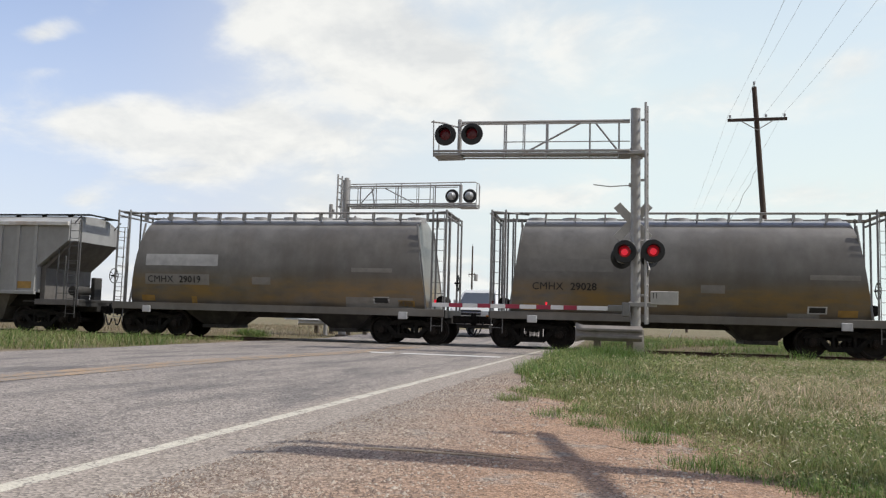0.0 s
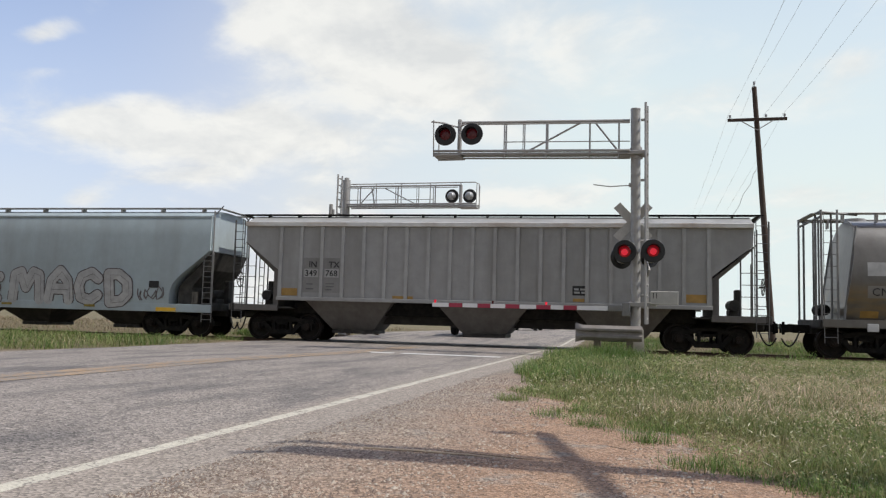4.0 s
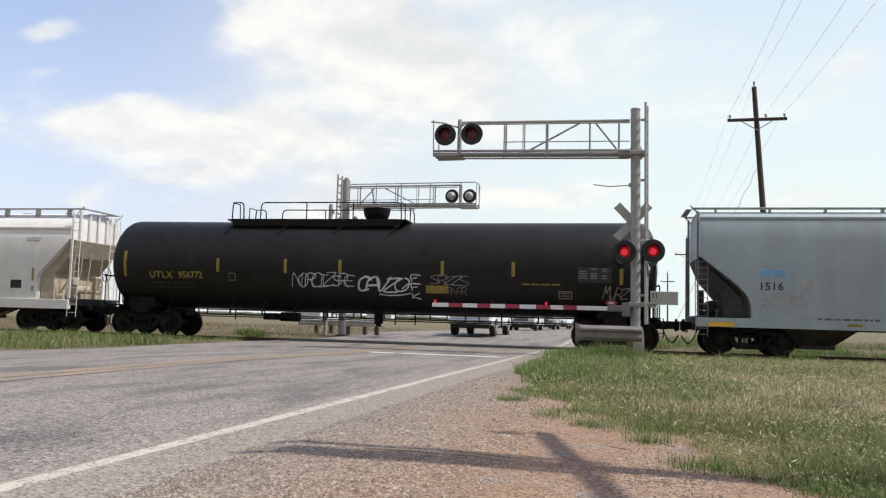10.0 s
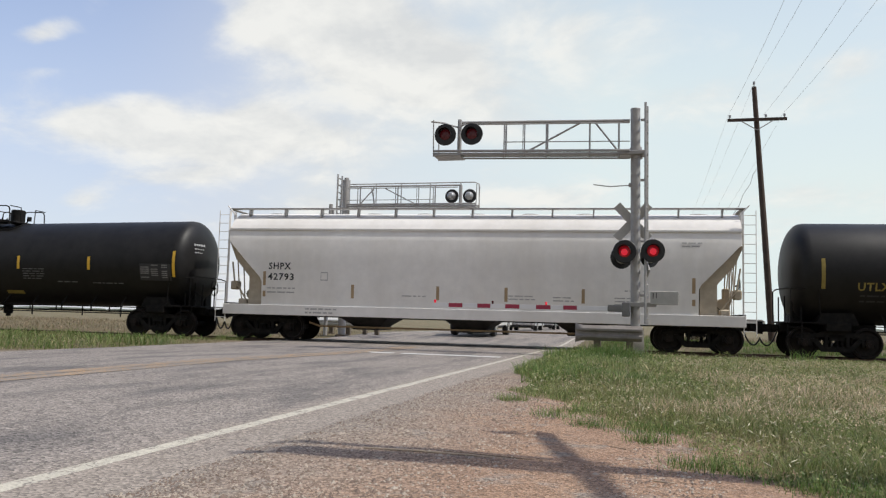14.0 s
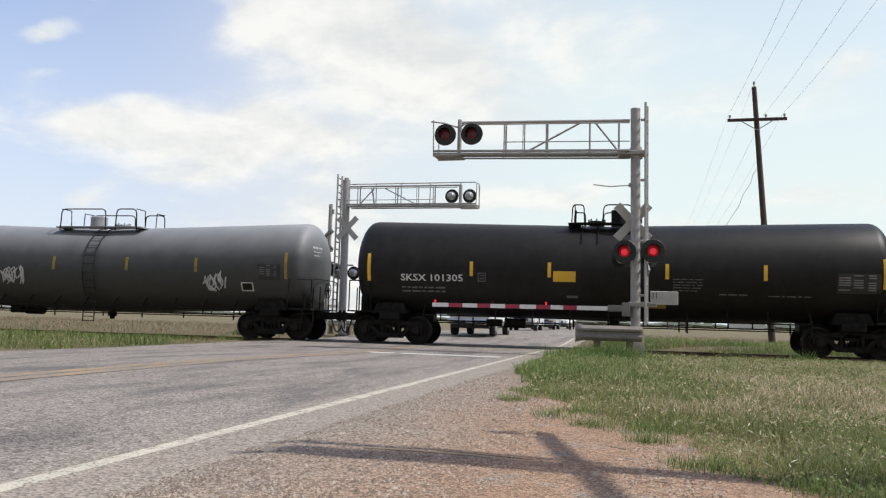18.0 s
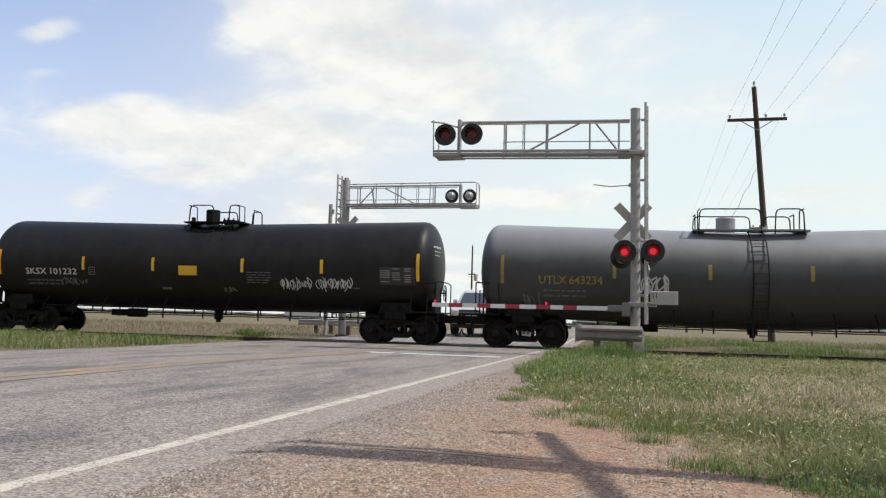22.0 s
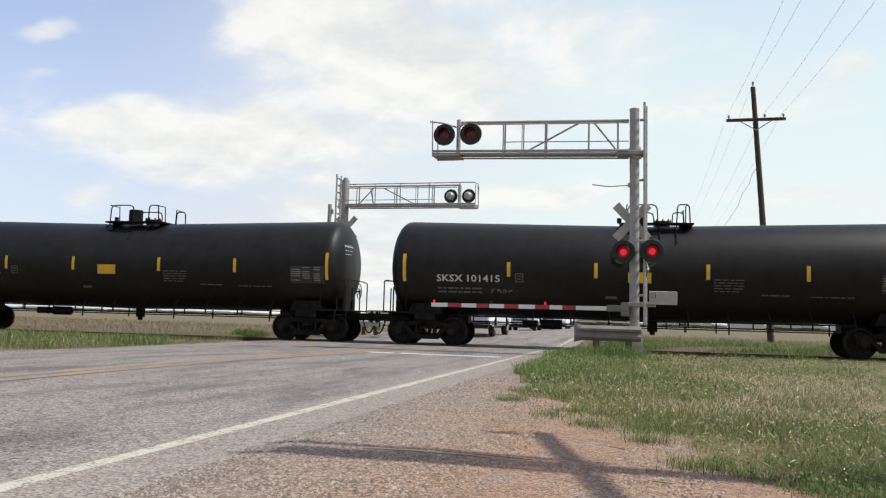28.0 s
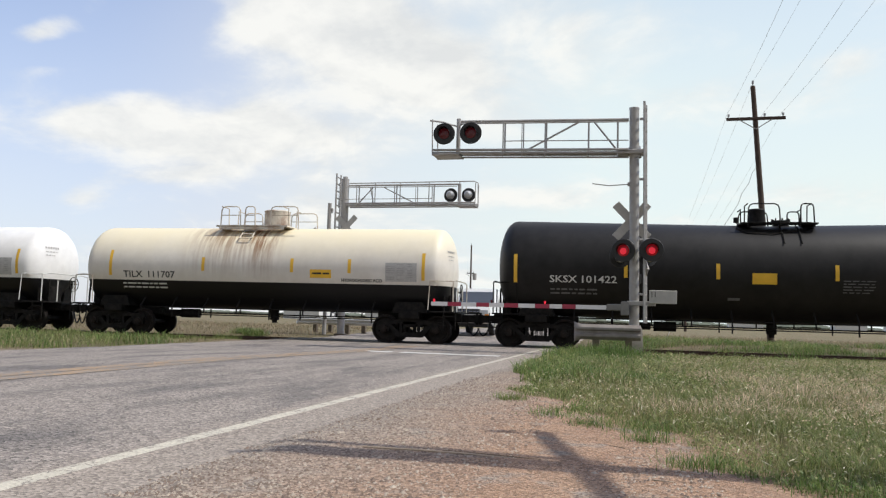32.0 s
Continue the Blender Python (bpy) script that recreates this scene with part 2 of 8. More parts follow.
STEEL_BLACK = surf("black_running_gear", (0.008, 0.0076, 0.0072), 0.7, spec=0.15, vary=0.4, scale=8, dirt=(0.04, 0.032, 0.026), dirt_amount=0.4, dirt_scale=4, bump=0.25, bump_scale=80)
WHEEL_STEEL = surf("wheel_steel", (0.013, 0.011, 0.010), 0.6, 0.0, spec=0.2, vary=0.4, scale=10, dirt=(0.05, 0.03, 0.02), dirt_amount=0.4, dirt_scale=6)
# roof tone lightened in the colour for its lit top
CEMENT_CAR = surf("cement_dusted_paint", (0.132, 0.124, 0.113), 0.30, spec=0.75, vary=0.28, scale=1.6, dirt=(0.075, 0.062, 0.048), dirt_amount=0.8, dirt_scale=0.7, streak=4.0, wash=((0.23, 0.145, 0.05), 1.66, 0.72), lit_top_tint=((0.30, 0.285, 0.265), 3.75, 4.2), bump=0.12, bump_scale=25)
CEMENT_DULL = surf("dull_cement_patch", (0.155, 0.147, 0.135), 0.5, vary=0.15, scale=4)
CEMENT_PALE = surf("cement_dust_patch", (0.235, 0.22, 0.198), 0.7, vary=0.12, scale=5)
RIB_CAR = surf("grey_hopper_paint", (0.315, 0.312, 0.303), 0.6, vary=0.12, scale=2, dirt=(0.19, 0.18, 0.165), dirt_amount=0.6, dirt_scale=0.9, streak=6, bump=0.08, bump_scale=20)
BLUE_CAR = surf("pale_blue_grey_hopper_paint", (0.375, 0.44, 0.465), 0.5, vary=0.07, scale=2.5, dirt=(0.26, 0.27, 0.275), dirt_amount=0.6, dirt_scale=0.9, streak=6, bump=0.05, bump_scale=20)
FAINT_INK = surf("faint_grey_stencil", (0.40, 0.385, 0.37), 0.6, vary=0.2, bump=0)
WHITE_CAR = surf("white_hopper_paint", (0.80, 0.77, 0.73), 0.5, vary=0.06, scale=2.5, dirt=(0.62, 0.575, 0.51), dirt_amount=0.45, dirt_scale=0.7, streak=6, bump=0.05, bump_scale=20)
# near-black base holds the shade under the cars; dust patches lie over it
DARK_BAY = surf("dusty_shaded_underside", (0.028, 0.026, 0.024), 0.75, vary=0.35, scale=4, dirt=(0.085, 0.075, 0.065), dirt_amount=0.5, dirt_scale=2)
LETTER_WHITE = surf("white_stencil", (0.60, 0.60, 0.58), 0.6, vary=0.06, bump=0)
LETTER_BLACK = surf("black_stencil", (0.018, 0.018, 0.018), 0.6, vary=0.1, bump=0)
LETTER_YELLOW = surf("yellow_stencil", (0.275, 0.205, 0.045), 0.65, vary=0.25, scale=9, bump=0)
LETTER_FADED = surf("faded_white_stencil", (0.13, 0.13, 0.13), 0.7, vary=0.3, bump=0)
YELLOW_MARK = surf("yellow_reflector", (0.80, 0.47, 0.04), 0.4, vary=0.08, bump=0)
BROWN_MARK = surf("tarnished_reflector", (0.36, 0.25, 0.14), 0.5, vary=0.15, bump=0)
ORANGE_PATCH = surf("orange_primer_patch", (0.36, 0.215, 0.06), 0.7, vary=0.25, bump=0)
BLUE_WASH = surf("pale_blue_stencil", (0.30, 0.50, 0.66), 0.6, vary=0.2, scale=6, bump=0)
BLUE_STAIN = surf("faded_panel_stain", (0.385, 0.44, 0.46), 0.6, vary=0.1, scale=4, dirt=(0.30, 0.235, 0.19), dirt_amount=0.7, dirt_scale=2.2, bump=0)
BLUE_PATCH = surf("blue_stencil", (0.20, 0.40, 0.62), 0.6, vary=0.1, bump=0)
SPRAY_RED = surf("red_spray_paint", (0.285, 0.12, 0.115), 0.6, vary=0.35, scale=6, bump=0)
SPRAY_DARK = surf("dark_spray_paint", (0.15, 0.13, 0.13), 0.6, vary=0.5, scale=6, bump=0)
SPRAY_PALE = surf("pale_spray_paint", (0.40, 0.395, 0.39), 0.6, vary=0.2, bump=0)
SPRAY_WHITE = surf("white_spray_paint", (0.52, 0.52, 0.52), 0.6, vary=0.25, bump=0)
GALV = surf("galvanised_steel", (0.37, 0.355, 0.34), 0.5, 0.25, vary=0.12, scale=6, dirt=(0.28, 0.25, 0.21), dirt_amount=0.4, dirt_scale=5, streak=3, bump=0.08)
SIGN_WHITE = surf("weathered_sign_back", (0.44, 0.42, 0.385), 0.6, vary=0.12, scale=5, bump=0.05)
LAMP_BLACK = surf("black_lamp_housing", (0.012, 0.012, 0.012), 0.5, vary=0.3, bump=0.04)
LAMP_BACK = surf("aluminium_lamp_back", (0.42, 0.42, 0.42), 0.4, 0.6, vary=0.1, bump=0.04)
OLD_BEAM = surf("dull_brown_grey_beam", (0.24, 0.215, 0.195), 0.6, 0.15, vary=0.15, scale=5, dirt=(0.14, 0.11, 0.085), dirt_amount=0.6, dirt_scale=3, streak=2, bump=0.1)
BEAM_BRIGHT = surf("bright_galvanised_beam", (0.62, 0.61, 0.58), 0.45, 0.2, vary=0.1, scale=6, bump=0.05)
POST_WOOD = surf("weathered_post_wood", (0.13, 0.105, 0.08), 0.9, vary=0.3, scale=6, bump=0.4, bump_scale=40)
CONCRETE = surf("weathered_concrete", (0.36, 0.33, 0.28), 0.85, vary=0.15, scale=5, dirt=(0.2, 0.17, 0.13), dirt_amount=0.4, dirt_scale=3, bump=0.3, bump_scale=50)
RED_BAND = surf("red_reflective_sheet", (0.36, 0.032, 0.065), 0.45, vary=0.1, bump=0)
WHITE_BAND = surf("white_reflective_sheet", (0.78, 0.76, 0.75), 0.45, vary=0.06, bump=0)
LENS_ON = glow("lit_red_lens", (0.20, 0.004, 0.008), 0.5)
LENS_HOT = glow("lit_red_filament", (0.72, 0.018, 0.04), 0.65)
LENS_DIM = glow("unlit_red_lens", (0.05, 0.003, 0.005), 0.3)
WOOD_POLE = surf("creosoted_pole_wood", (0.060, 0.038, 0.028), 0.85, vary=0.3, scale=4, dirt=(0.12, 0.09, 0.07), dirt_amount=0.4, dirt_scale=5, streak=12, bump=0.4, bump_scale=30)
WIRE = surf("aluminium_wire", (0.5, 0.5, 0.5), 0.5, 0.3, vary=0.05, bump=0)
GLASSY = surf("grey_porcelain", (0.30, 0.30, 0.31), 0.25, vary=0.05, bump=0)
TIE_WOOD = surf("sleeper_wood", (0.09, 0.07, 0.055), 0.9, vary=0.3, scale=6, bump=0.5, bump_scale=40, random_tint=0.3)
RAIL_STEEL = surf("rusty_rail", (0.10, 0.06, 0.042), 0.7, 0.3, vary=0.3, scale=8, bump=0.2)


def ground_material():
    """Red-brown dirt and grey gravel near the road, dull green and straw soil under the grass, with real patches."""
    m = bpy.data.materials.new("dirt_and_gravel")
    m.use_nodes = True
    nt = m.node_tree
    N, K = nt.nodes.new, nt.links.new
    b = nt.nodes["Principled BSDF"]
    tc, sep = N("ShaderNodeTexCoord"), N("ShaderNodeSeparateXYZ")
    K(tc.outputs["Object"], sep.inputs[0])

    def noise_at(scale, detail=6, rough=0.6):
        n = N("ShaderNodeTexNoise")
        n.inputs["Scale"].default_value, n.inputs["Detail"].default_value, n.inputs["Roughness"].default_value = scale, detail, rough
        K(tc.outputs["Object"], n.inputs["Vector"])
        return n.outputs["Fac"]

    def ranged(v, a, c, lo=0.0, hi=1.0):
        r = N("ShaderNodeMapRange")
        r.inputs["From Min"].default_value, r.inputs["From Max"].default_value = a, c
        r.inputs["To Min"].default_value, r.inputs["To Max"].default_value = lo, hi
        K(v, r.inputs["Value"])
        return r.outputs[0]

    def add(a, c, k=1.0):
        n = N("ShaderNodeMath")
        n.operation = "MULTIPLY_ADD"
        K(c, n.inputs[0]), K(a, n.inputs[2])
        n.inputs[1].default_value = k
        return n.outputs[0]

    def blend(f, c1, c2):
        n = N("ShaderNodeMixRGB")
        K(f, n.inputs["Fac"])
        for i, c in ((1, c1), (2, c2)):
            if isinstance(c, tuple):
                n.inputs[i].default_value = (*c, 1)
            else:
                K(c, n.inputs[i])
        return n.outputs[0]

    stones = N("ShaderNodeTexVoronoi")
    stones.inputs["Scale"].default_value = 62
    K(tc.outputs["Object"], stones.inputs["Vector"])
    grit = N("ShaderNodeTexNoise")
    grit.inputs["Scale"].default_value, grit.inputs["Detail"].default_value = 130, 3
    K(tc.outputs["Object"], grit.inputs["Vector"])
    gravel = blend(stones.outputs["Color"], (0.10, 0.083, 0.068), (0.43, 0.365, 0.305))
    dirt = blend(noise_at(1.6), (0.235, 0.132, 0.082), (0.37, 0.245, 0.16))
    dirt = blend(ranged(grit.outputs["Fac"], 0.5, 0.75), dirt, (0.44, 0.35, 0.285))
    chips = N("ShaderNodeMixRGB")
    chips.blend_type, chips.inputs["Fac"].default_value = "MULTIPLY", 0.8
    K(dirt, chips.inputs["Color1"]), K(ranged(stones.outputs["Color"], 0.0, 1.0, 0.30, 1.65), chips.inputs["Color2"])
    dirt = chips.outputs[0]
    dirt = blend(ranged(noise_at(1.3, 8, 0.7), 0.57, 0.68, 0.0, 0.75), dirt, (0.19, 0.115, 0.08))
    dirt = blend(ranged(noise_at(2.3, 7, 0.68), 0.55, 0.66), dirt, gravel)
    dirt = blend(ranged(noise_at(0.9, 6, 0.65), 0.56, 0.66, 0.0, 0.45), dirt, (0.39, 0.31, 0.245))
    soil = blend(noise_at(0.35), (0.085, 0.085, 0.038), (0.215, 0.155, 0.10))
    rough = N("ShaderNodeMixRGB")
    rough.blend_type, rough.inputs["Fac"].default_value = "MULTIPLY", 0.7
    K(soil, rough.inputs["Color1"]), K(ranged(stones.outputs["Color"], 0.0, 1.0, 0.45, 1.4), rough.inputs["Color2"])
    soil = rough.outputs[0]
    # gravel thins out away from the road's edge; the strip by the verge is bare dirt
    wob = add(sep.outputs[0], noise_at(0.8), 1.6)
    fac = ranged(wob, -1.50, -0.05)
    near = blend(fac, gravel, dirt)
    edge = add(add(sep.outputs[0], sep.outputs[1], 0.3), noise_at(1.2), 1.5)
    near2 = blend(ranged(edge, 3.0, 3.9), near, soil)
    far = ranged(add(sep.outputs[1], noise_at(0.4), 3.0), 24.0, 28.0)
    left = ranged(sep.outputs[0], -12.0, -12.9)
    c = blend(far, near2, soil)
    c = blend(left, c, soil)
    field = blend(noise_at(0.08, 5), (0.245, 0.175, 0.12), (0.16, 0.145, 0.085))
    field = blend(ranged(noise_at(0.7, 9, 0.72), 0.40, 0.62, 0.0, 0.75), field, (0.10, 0.105, 0.05))
    c = blend(ranged(sep.outputs[1], 29.5, 40.0), c, field)
    K(c, b.inputs["Base Color"])
    b.inputs["Roughness"].default_value = 0.95
    b.inputs["Specular IOR Level"].default_value = 0.2
    bp = N("ShaderNodeBump")
    bp.inputs["Strength"].default_value, bp.inputs["Distance"].default_value = 0.7, 0.012
    K(add(grit.outputs["Fac"], stones.outputs["Distance"], 1.2), bp.inputs["Height"])
    K(bp.outputs[0], b.inputs["Normal"])
    return m


def asphalt_material():
    m = bpy.data.materials.new("worn_seal_coat_asphalt")
    m.use_nodes = True
    nt = m.node_tree
    N, K = nt.nodes.new, nt.links.new
    b = nt.nodes["Principled BSDF"]
    tc = N("ShaderNodeTexCoord")
    mp = N("ShaderNodeMapping")
    mp.inputs["Scale"].default_value = (1.1, 0.22, 1)
    K(tc.outputs["Object"], mp.inputs[0])
    pat, grit, mid = N("ShaderNodeTexNoise"), N("ShaderNodeTexVoronoi"), N("ShaderNodeTexNoise")
    K(mp.outputs[0], pat.inputs["Vector"])
    pat.inputs["Scale"].default_value, pat.inputs["Detail"].default_value, pat.inputs["Roughness"].default_value = 1.3, 7, 0.6
    grit.inputs["Scale"].default_value = 58
    K(tc.outputs["Object"], grit.inputs["Vector"])
    mid.inputs["Scale"].default_value, mid.inputs["Detail"].default_value = 9, 5
    K(tc.outputs["Object"], mid.inputs["Vector"])
    r1, r2 = N("ShaderNodeMapRange"), N("ShaderNodeMapRange")
    r1.inputs["From Min"].default_value, r1.inputs["From Max"].default_value = 0.36, 0.53
    K(pat.outputs["Fac"], r1.inputs["Value"])
    base = N("ShaderNodeMixRGB")
    K(r1.outputs[0], base.inputs["Fac"])
    base.inputs["Color1"].default_value, base.inputs["Color2"].default_value = (0.112, 0.099, 0.090, 1), (0.210, 0.181, 0.157, 1)
    g = N("ShaderNodeMixRGB")
    g.blend_type = "MULTIPLY"
    g.inputs["Fac"].default_value = 0.9
    K(base.outputs[0], g.inputs["Color1"])
    r2.inputs["To Min"].default_value, r2.inputs["To Max"].default_value = 0.12, 2.1
    K(grit.outputs["Color"], r2.inputs["Value"]), K(r2.outputs[0], g.inputs["Color2"])
    h = N("ShaderNodeMixRGB")
    h.blend_type = "OVERLAY"
    h.inputs["Fac"].default_value = 0.35
    K(g.outputs[0], h.inputs["Color1"]), K(mid.outputs["Fac"], h.inputs["Color2"])
    # loose gravel lies over the ragged right-hand edge
    sep, en, er, st, mx = N("ShaderNodeSeparateXYZ"), N("ShaderNodeTexNoise"), N("ShaderNodeMapRange"), N("ShaderNodeMixRGB"), N("ShaderNodeMixRGB")
    K(tc.outputs["Object"], sep.inputs[0]), K(tc.outputs["Object"], en.inputs["Vector"])
    en.inputs["Scale"].default_value, en.inputs["Detail"].default_value, en.inputs["Roughness"].default_value = 2.2, 8, 0.7
    ed = N("ShaderNodeMath")
    ed.operation, ed.inputs[1].default_value = "MULTIPLY_ADD", 0.9
    K(en.outputs["Fac"], ed.inputs[0]), K(sep.outputs[0], ed.inputs[2])
    er.inputs["From Min"].default_value, er.inputs["From Max"].default_value = -2.80, -2.45
    K(ed.outputs[0], er.inputs["Value"]), K(er.outputs[0], mx.inputs["Fac"])
    K(grit.outputs["Color"], st.inputs["Fac"])
    st.inputs["Color1"].default_value, st.inputs["Color2"].default_value = (0.10, 0.083, 0.068, 1), (0.43, 0.365, 0.305, 1)
    K(h.outputs[0], mx.inputs["Color1"]), K(st.outputs[0], mx.inputs["Color2"])
    K(mx.outputs[0], b.inputs["Base Color"])
    b.inputs["Roughness"].default_value = 0.85
    bp = N("ShaderNodeBump")
    bp.inputs["Strength"].default_value, bp.inputs["Distance"].default_value = 0.6, 0.008
    K(grit.outputs["Distance"], bp.inputs["Height"]), K(bp.outputs[0], b.inputs["Normal"])
    return m


def paint_material(name, colour, wear):
    """Road paint on coarse chippings, worn through stone by stone and in patches."""
    m = bpy.data.materials.new(name)
    m.use_nodes = True
    nt = m.node_tree
    N, K = nt.nodes.new, nt.links.new
    b = nt.nodes["Principled BSDF"]
    tc, chips, wide = N("ShaderNodeTexCoord"), N("ShaderNodeTexVoronoi"), N("ShaderNodeTexNoise")
    K(tc.outputs["Object"], chips.inputs["Vector"]), K(tc.outputs["Object"], wide.inputs["Vector"])
    chips.inputs["Scale"].default_value = 60
    wide.inputs["Scale"].default_value, wide.inputs["Detail"].default_value = 5, 6
    sm, rg, mx, sh, sc = N("ShaderNodeMath"), N("ShaderNodeMapRange"), N("ShaderNodeMixRGB"), N("ShaderNodeMapRange"), N("ShaderNodeVectorMath")
    sm.operation, sm.inputs[1].default_value = "MULTIPLY_ADD", 1.4
    K(wide.outputs["Fac"], sm.inputs[0]), K(chips.outputs["Color"], sm.inputs[2])
    rg.inputs["From Min"].default_value, rg.inputs["From Max"].default_value = 1.9 - wear, 2.1 - wear
    K(sm.outputs[0], rg.inputs["Value"]), K(rg.outputs[0], mx.inputs["Fac"])
    mx.inputs["Color1"].default_value, mx.inputs["Color2"].default_value = (*colour, 1), (0.20, 0.175, 0.152, 1)
    sh.inputs["To Min"].default_value, sh.inputs["To Max"].default_value = 0.75, 1.2
    K(chips.outputs["Color"], sh.inputs["Value"])
    sc.operation = "SCALE"
    K(mx.outputs[0], sc.inputs[0]), K(sh.outputs[0], sc.inputs["Scale"]), K(sc.outputs[0], b.inputs["Base Color"])
    b.inputs["Roughness"].default_value = 0.8
    bp = N("ShaderNodeBump")
    bp.inputs["Strength"].default_value, bp.inputs["Distance"].default_value = 0.5, 0.006
    K(chips.outputs["Distance"], bp.inputs["Height"]), K(bp.outputs[0], b.inputs["Normal"])
    return m


GROUND, ASPHALT = ground_material(), asphalt_material()
EDGE_PAINT, STOP_PAINT = paint_material("white_line_paint", (0.50, 0.46, 0.375), 0.55), paint_material("white_stop_paint", (0.54, 0.53, 0.50), 0.35)
YELLOW_PAINT = paint_material("worn_yellow_line_paint", (0.42, 0.265, 0.13), 0.93)


# ---- mesh helpers ----
class Shape:
    """Gathers vertices and faces of one mesh."""

    def __init__(self):
        self.v, self.f = [], []

    def add(self, verts, faces):
        n = len(self.v)
        self.v += [tuple(p) for p in verts]
        self.f += [tuple(i + n for i in q) for q in faces]
        return self

    def box(self, x0, x1, y0, y1, z0, z1, bev=0.0):
        if bev <= 0:
            v = [(x, y, z) for z in (z0, z1) for y in (y0, y1) for x in (x0, x1)]
            return self.add(v, [(0, 2, 3, 1), (4, 5, 7, 6), (0, 1, 5, 4), (2, 6, 7, 3), (0, 4, 6, 2), (1, 3, 7, 5)])
        bm = bmesh.new()
        bmesh.ops.create_cube(bm, size=1.0)
        for p in bm.verts:
            p.co = ((x0 + x1) / 2 + p.co.x * (x1 - x0), (y0 + y1) / 2 + p.co.y * (y1 - y0), (z0 + z1) / 2 + p.co.z * (z1 - z0))
        bmesh.ops.bevel(bm, geom=bm.edges[:], offset=bev, segments=1, affect="EDGES")
        bm.verts.index_update()
        self.add([p.co[:] for p in bm.verts], [[p.index for p in f.verts] for f in bm.faces])
        bm.free()
        return self

    def tube(self, pts, r, seg=8, caps=True, r_end=None):
        """A round bar along a line of points."""
        pts = [Vector(p) for p in pts]
        rings = []
        up = None
        for i, p in enumerate(pts):
            d = (pts[min(i + 1, len(pts) - 1)] - pts[max(i - 1, 0)]).normalized()
            if up is None or abs(up.dot(d)) > 0.95:
                up = Vector((0, 0, 1)) if abs(d.z) < 0.9 else Vector((1, 0, 0))
            a = d.cross(up).normalized()
            up = a.cross(d).normalized()
            rr = r if r_end is None else r + (r_end - r) * i / (len(pts) - 1)
            rings.append([p + (a * math.cos(6.28319 * k / seg) + up * math.sin(6.28319 * k / seg)) * rr for k in range(seg)])
        return self.loft(rings, caps)

    def loft(self, rings, caps=True):
        n = len(rings[0])
        v = [p for r in rings for p in r]
        f = [(i * n + k, i * n + (k + 1) % n, (i + 1) * n + (k + 1) % n, (i + 1) * n + k) for i in range(len(rings) - 1) for k in range(n)]
        if caps:
            f += [tuple(range(n - 1, -1, -1)), tuple((len(rings) - 1) * n + k for k in range(n))]
        return self.add(v, f)

    def prism(self, poly, y0, y1):
        """A polygon in x, z drawn out along y."""
        n = len(poly)
        v = [(x, y0, z) for x, z in poly] + [(x, y1, z) for x, z in poly]
        return self.add(v, [tuple(range(n)), tuple(range(2 * n - 1, n - 1, -1))] + [(k, k + n, (k + 1) % n + n, (k + 1) % n) for k in range(n)])

    def disc(self, c, axis, r, thick, seg=24, rim=0.0):
        c, axis = Vector(c), Vector(axis).normalized()
        return self.tube([c - axis * thick / 2, c + axis * thick / 2], r, seg)

    def mesh(self, name, mat, smooth=35):
        me = bpy.data.meshes.new(name)
        me.from_pydata(self.v, [], self.f)
        me.materials.append(mat)
        bm = bmesh.new()
        bm.from_mesh(me)
        bmesh.ops.recalc_face_normals(bm, faces=bm.faces[:])
        bm.to_mesh(me)
        bm.free()
        if smooth:
            me.shade_smooth()
            me.set_sharp_from_angle(angle=radians(smooth))
        return me


LOOSE = {"small_lettering", "stencil_block", "sill_lettering", "roof_mark", "head_lettering", "blue_stencil", "graffiti"}


def part(name, shape, mat, parent, label="", smooth=35):
    kind = "stuff" if name in LOOSE else ""
    data = shape if isinstance(shape, bpy.types.Mesh) else shape.mesh(name, mat, smooth)
    ob = new(name, data)
    ob.parent = parent
    if label or kind:
        tagged(ob, label, kind=kind)
    return ob


def thing(name, label, category, group="", kind="", at=(0, 0, 0)):
    ob = new(name)
    ob.location = at
    ob.empty_display_size = 0.2
    return tagged(ob, label, category, group, kind)


def single(name, shape, mat, label, category, group="", kind="", smooth=35):
    return tagged(new(name, shape.mesh(name, mat, smooth)), label, category, group, kind)


# ---- ground, road and track ----
HEADING = radians(2.68)  # the track runs a little aslant to the road
TRACK_OFF, TRACK_START = 26.97, 1.09  # its distance from the camera's foot, and the train's datum along it


def on_track(s):
    """The point of the track's centre line at s metres along it."""
    return (s * math.cos(HEADING) - TRACK_OFF * math.sin(HEADING), s * math.sin(HEADING) + TRACK_OFF * math.cos(HEADING), 0.0)


def track_y(x):
    return TRACK_OFF / math.cos(HEADING) + x * math.tan(HEADING)


ROAD_L, ROAD_R, ROAD_C, EDGE_X = -12.05, -2.35, -6.80, -2.955


def rise(y):
    """The ground beyond the track lies a little higher."""
    u = min(1.0, max(0.0, (y - 28.5) / 8.0))
    return 0.17 * u * u * (3 - 2 * u)


def crown(x, y):
    """The road's camber, which flattens out towards the crossing."""
    k = min(1.0, max(0.0, (19.0 - y) / 7.0)) if y < 30 else min(1.0, max(0.0, (y - 34.0) / 10.0))
    return rise(y) + 0.09 * k * max(0.0, 1 - ((x - ROAD_C) / 3.9) ** 2)


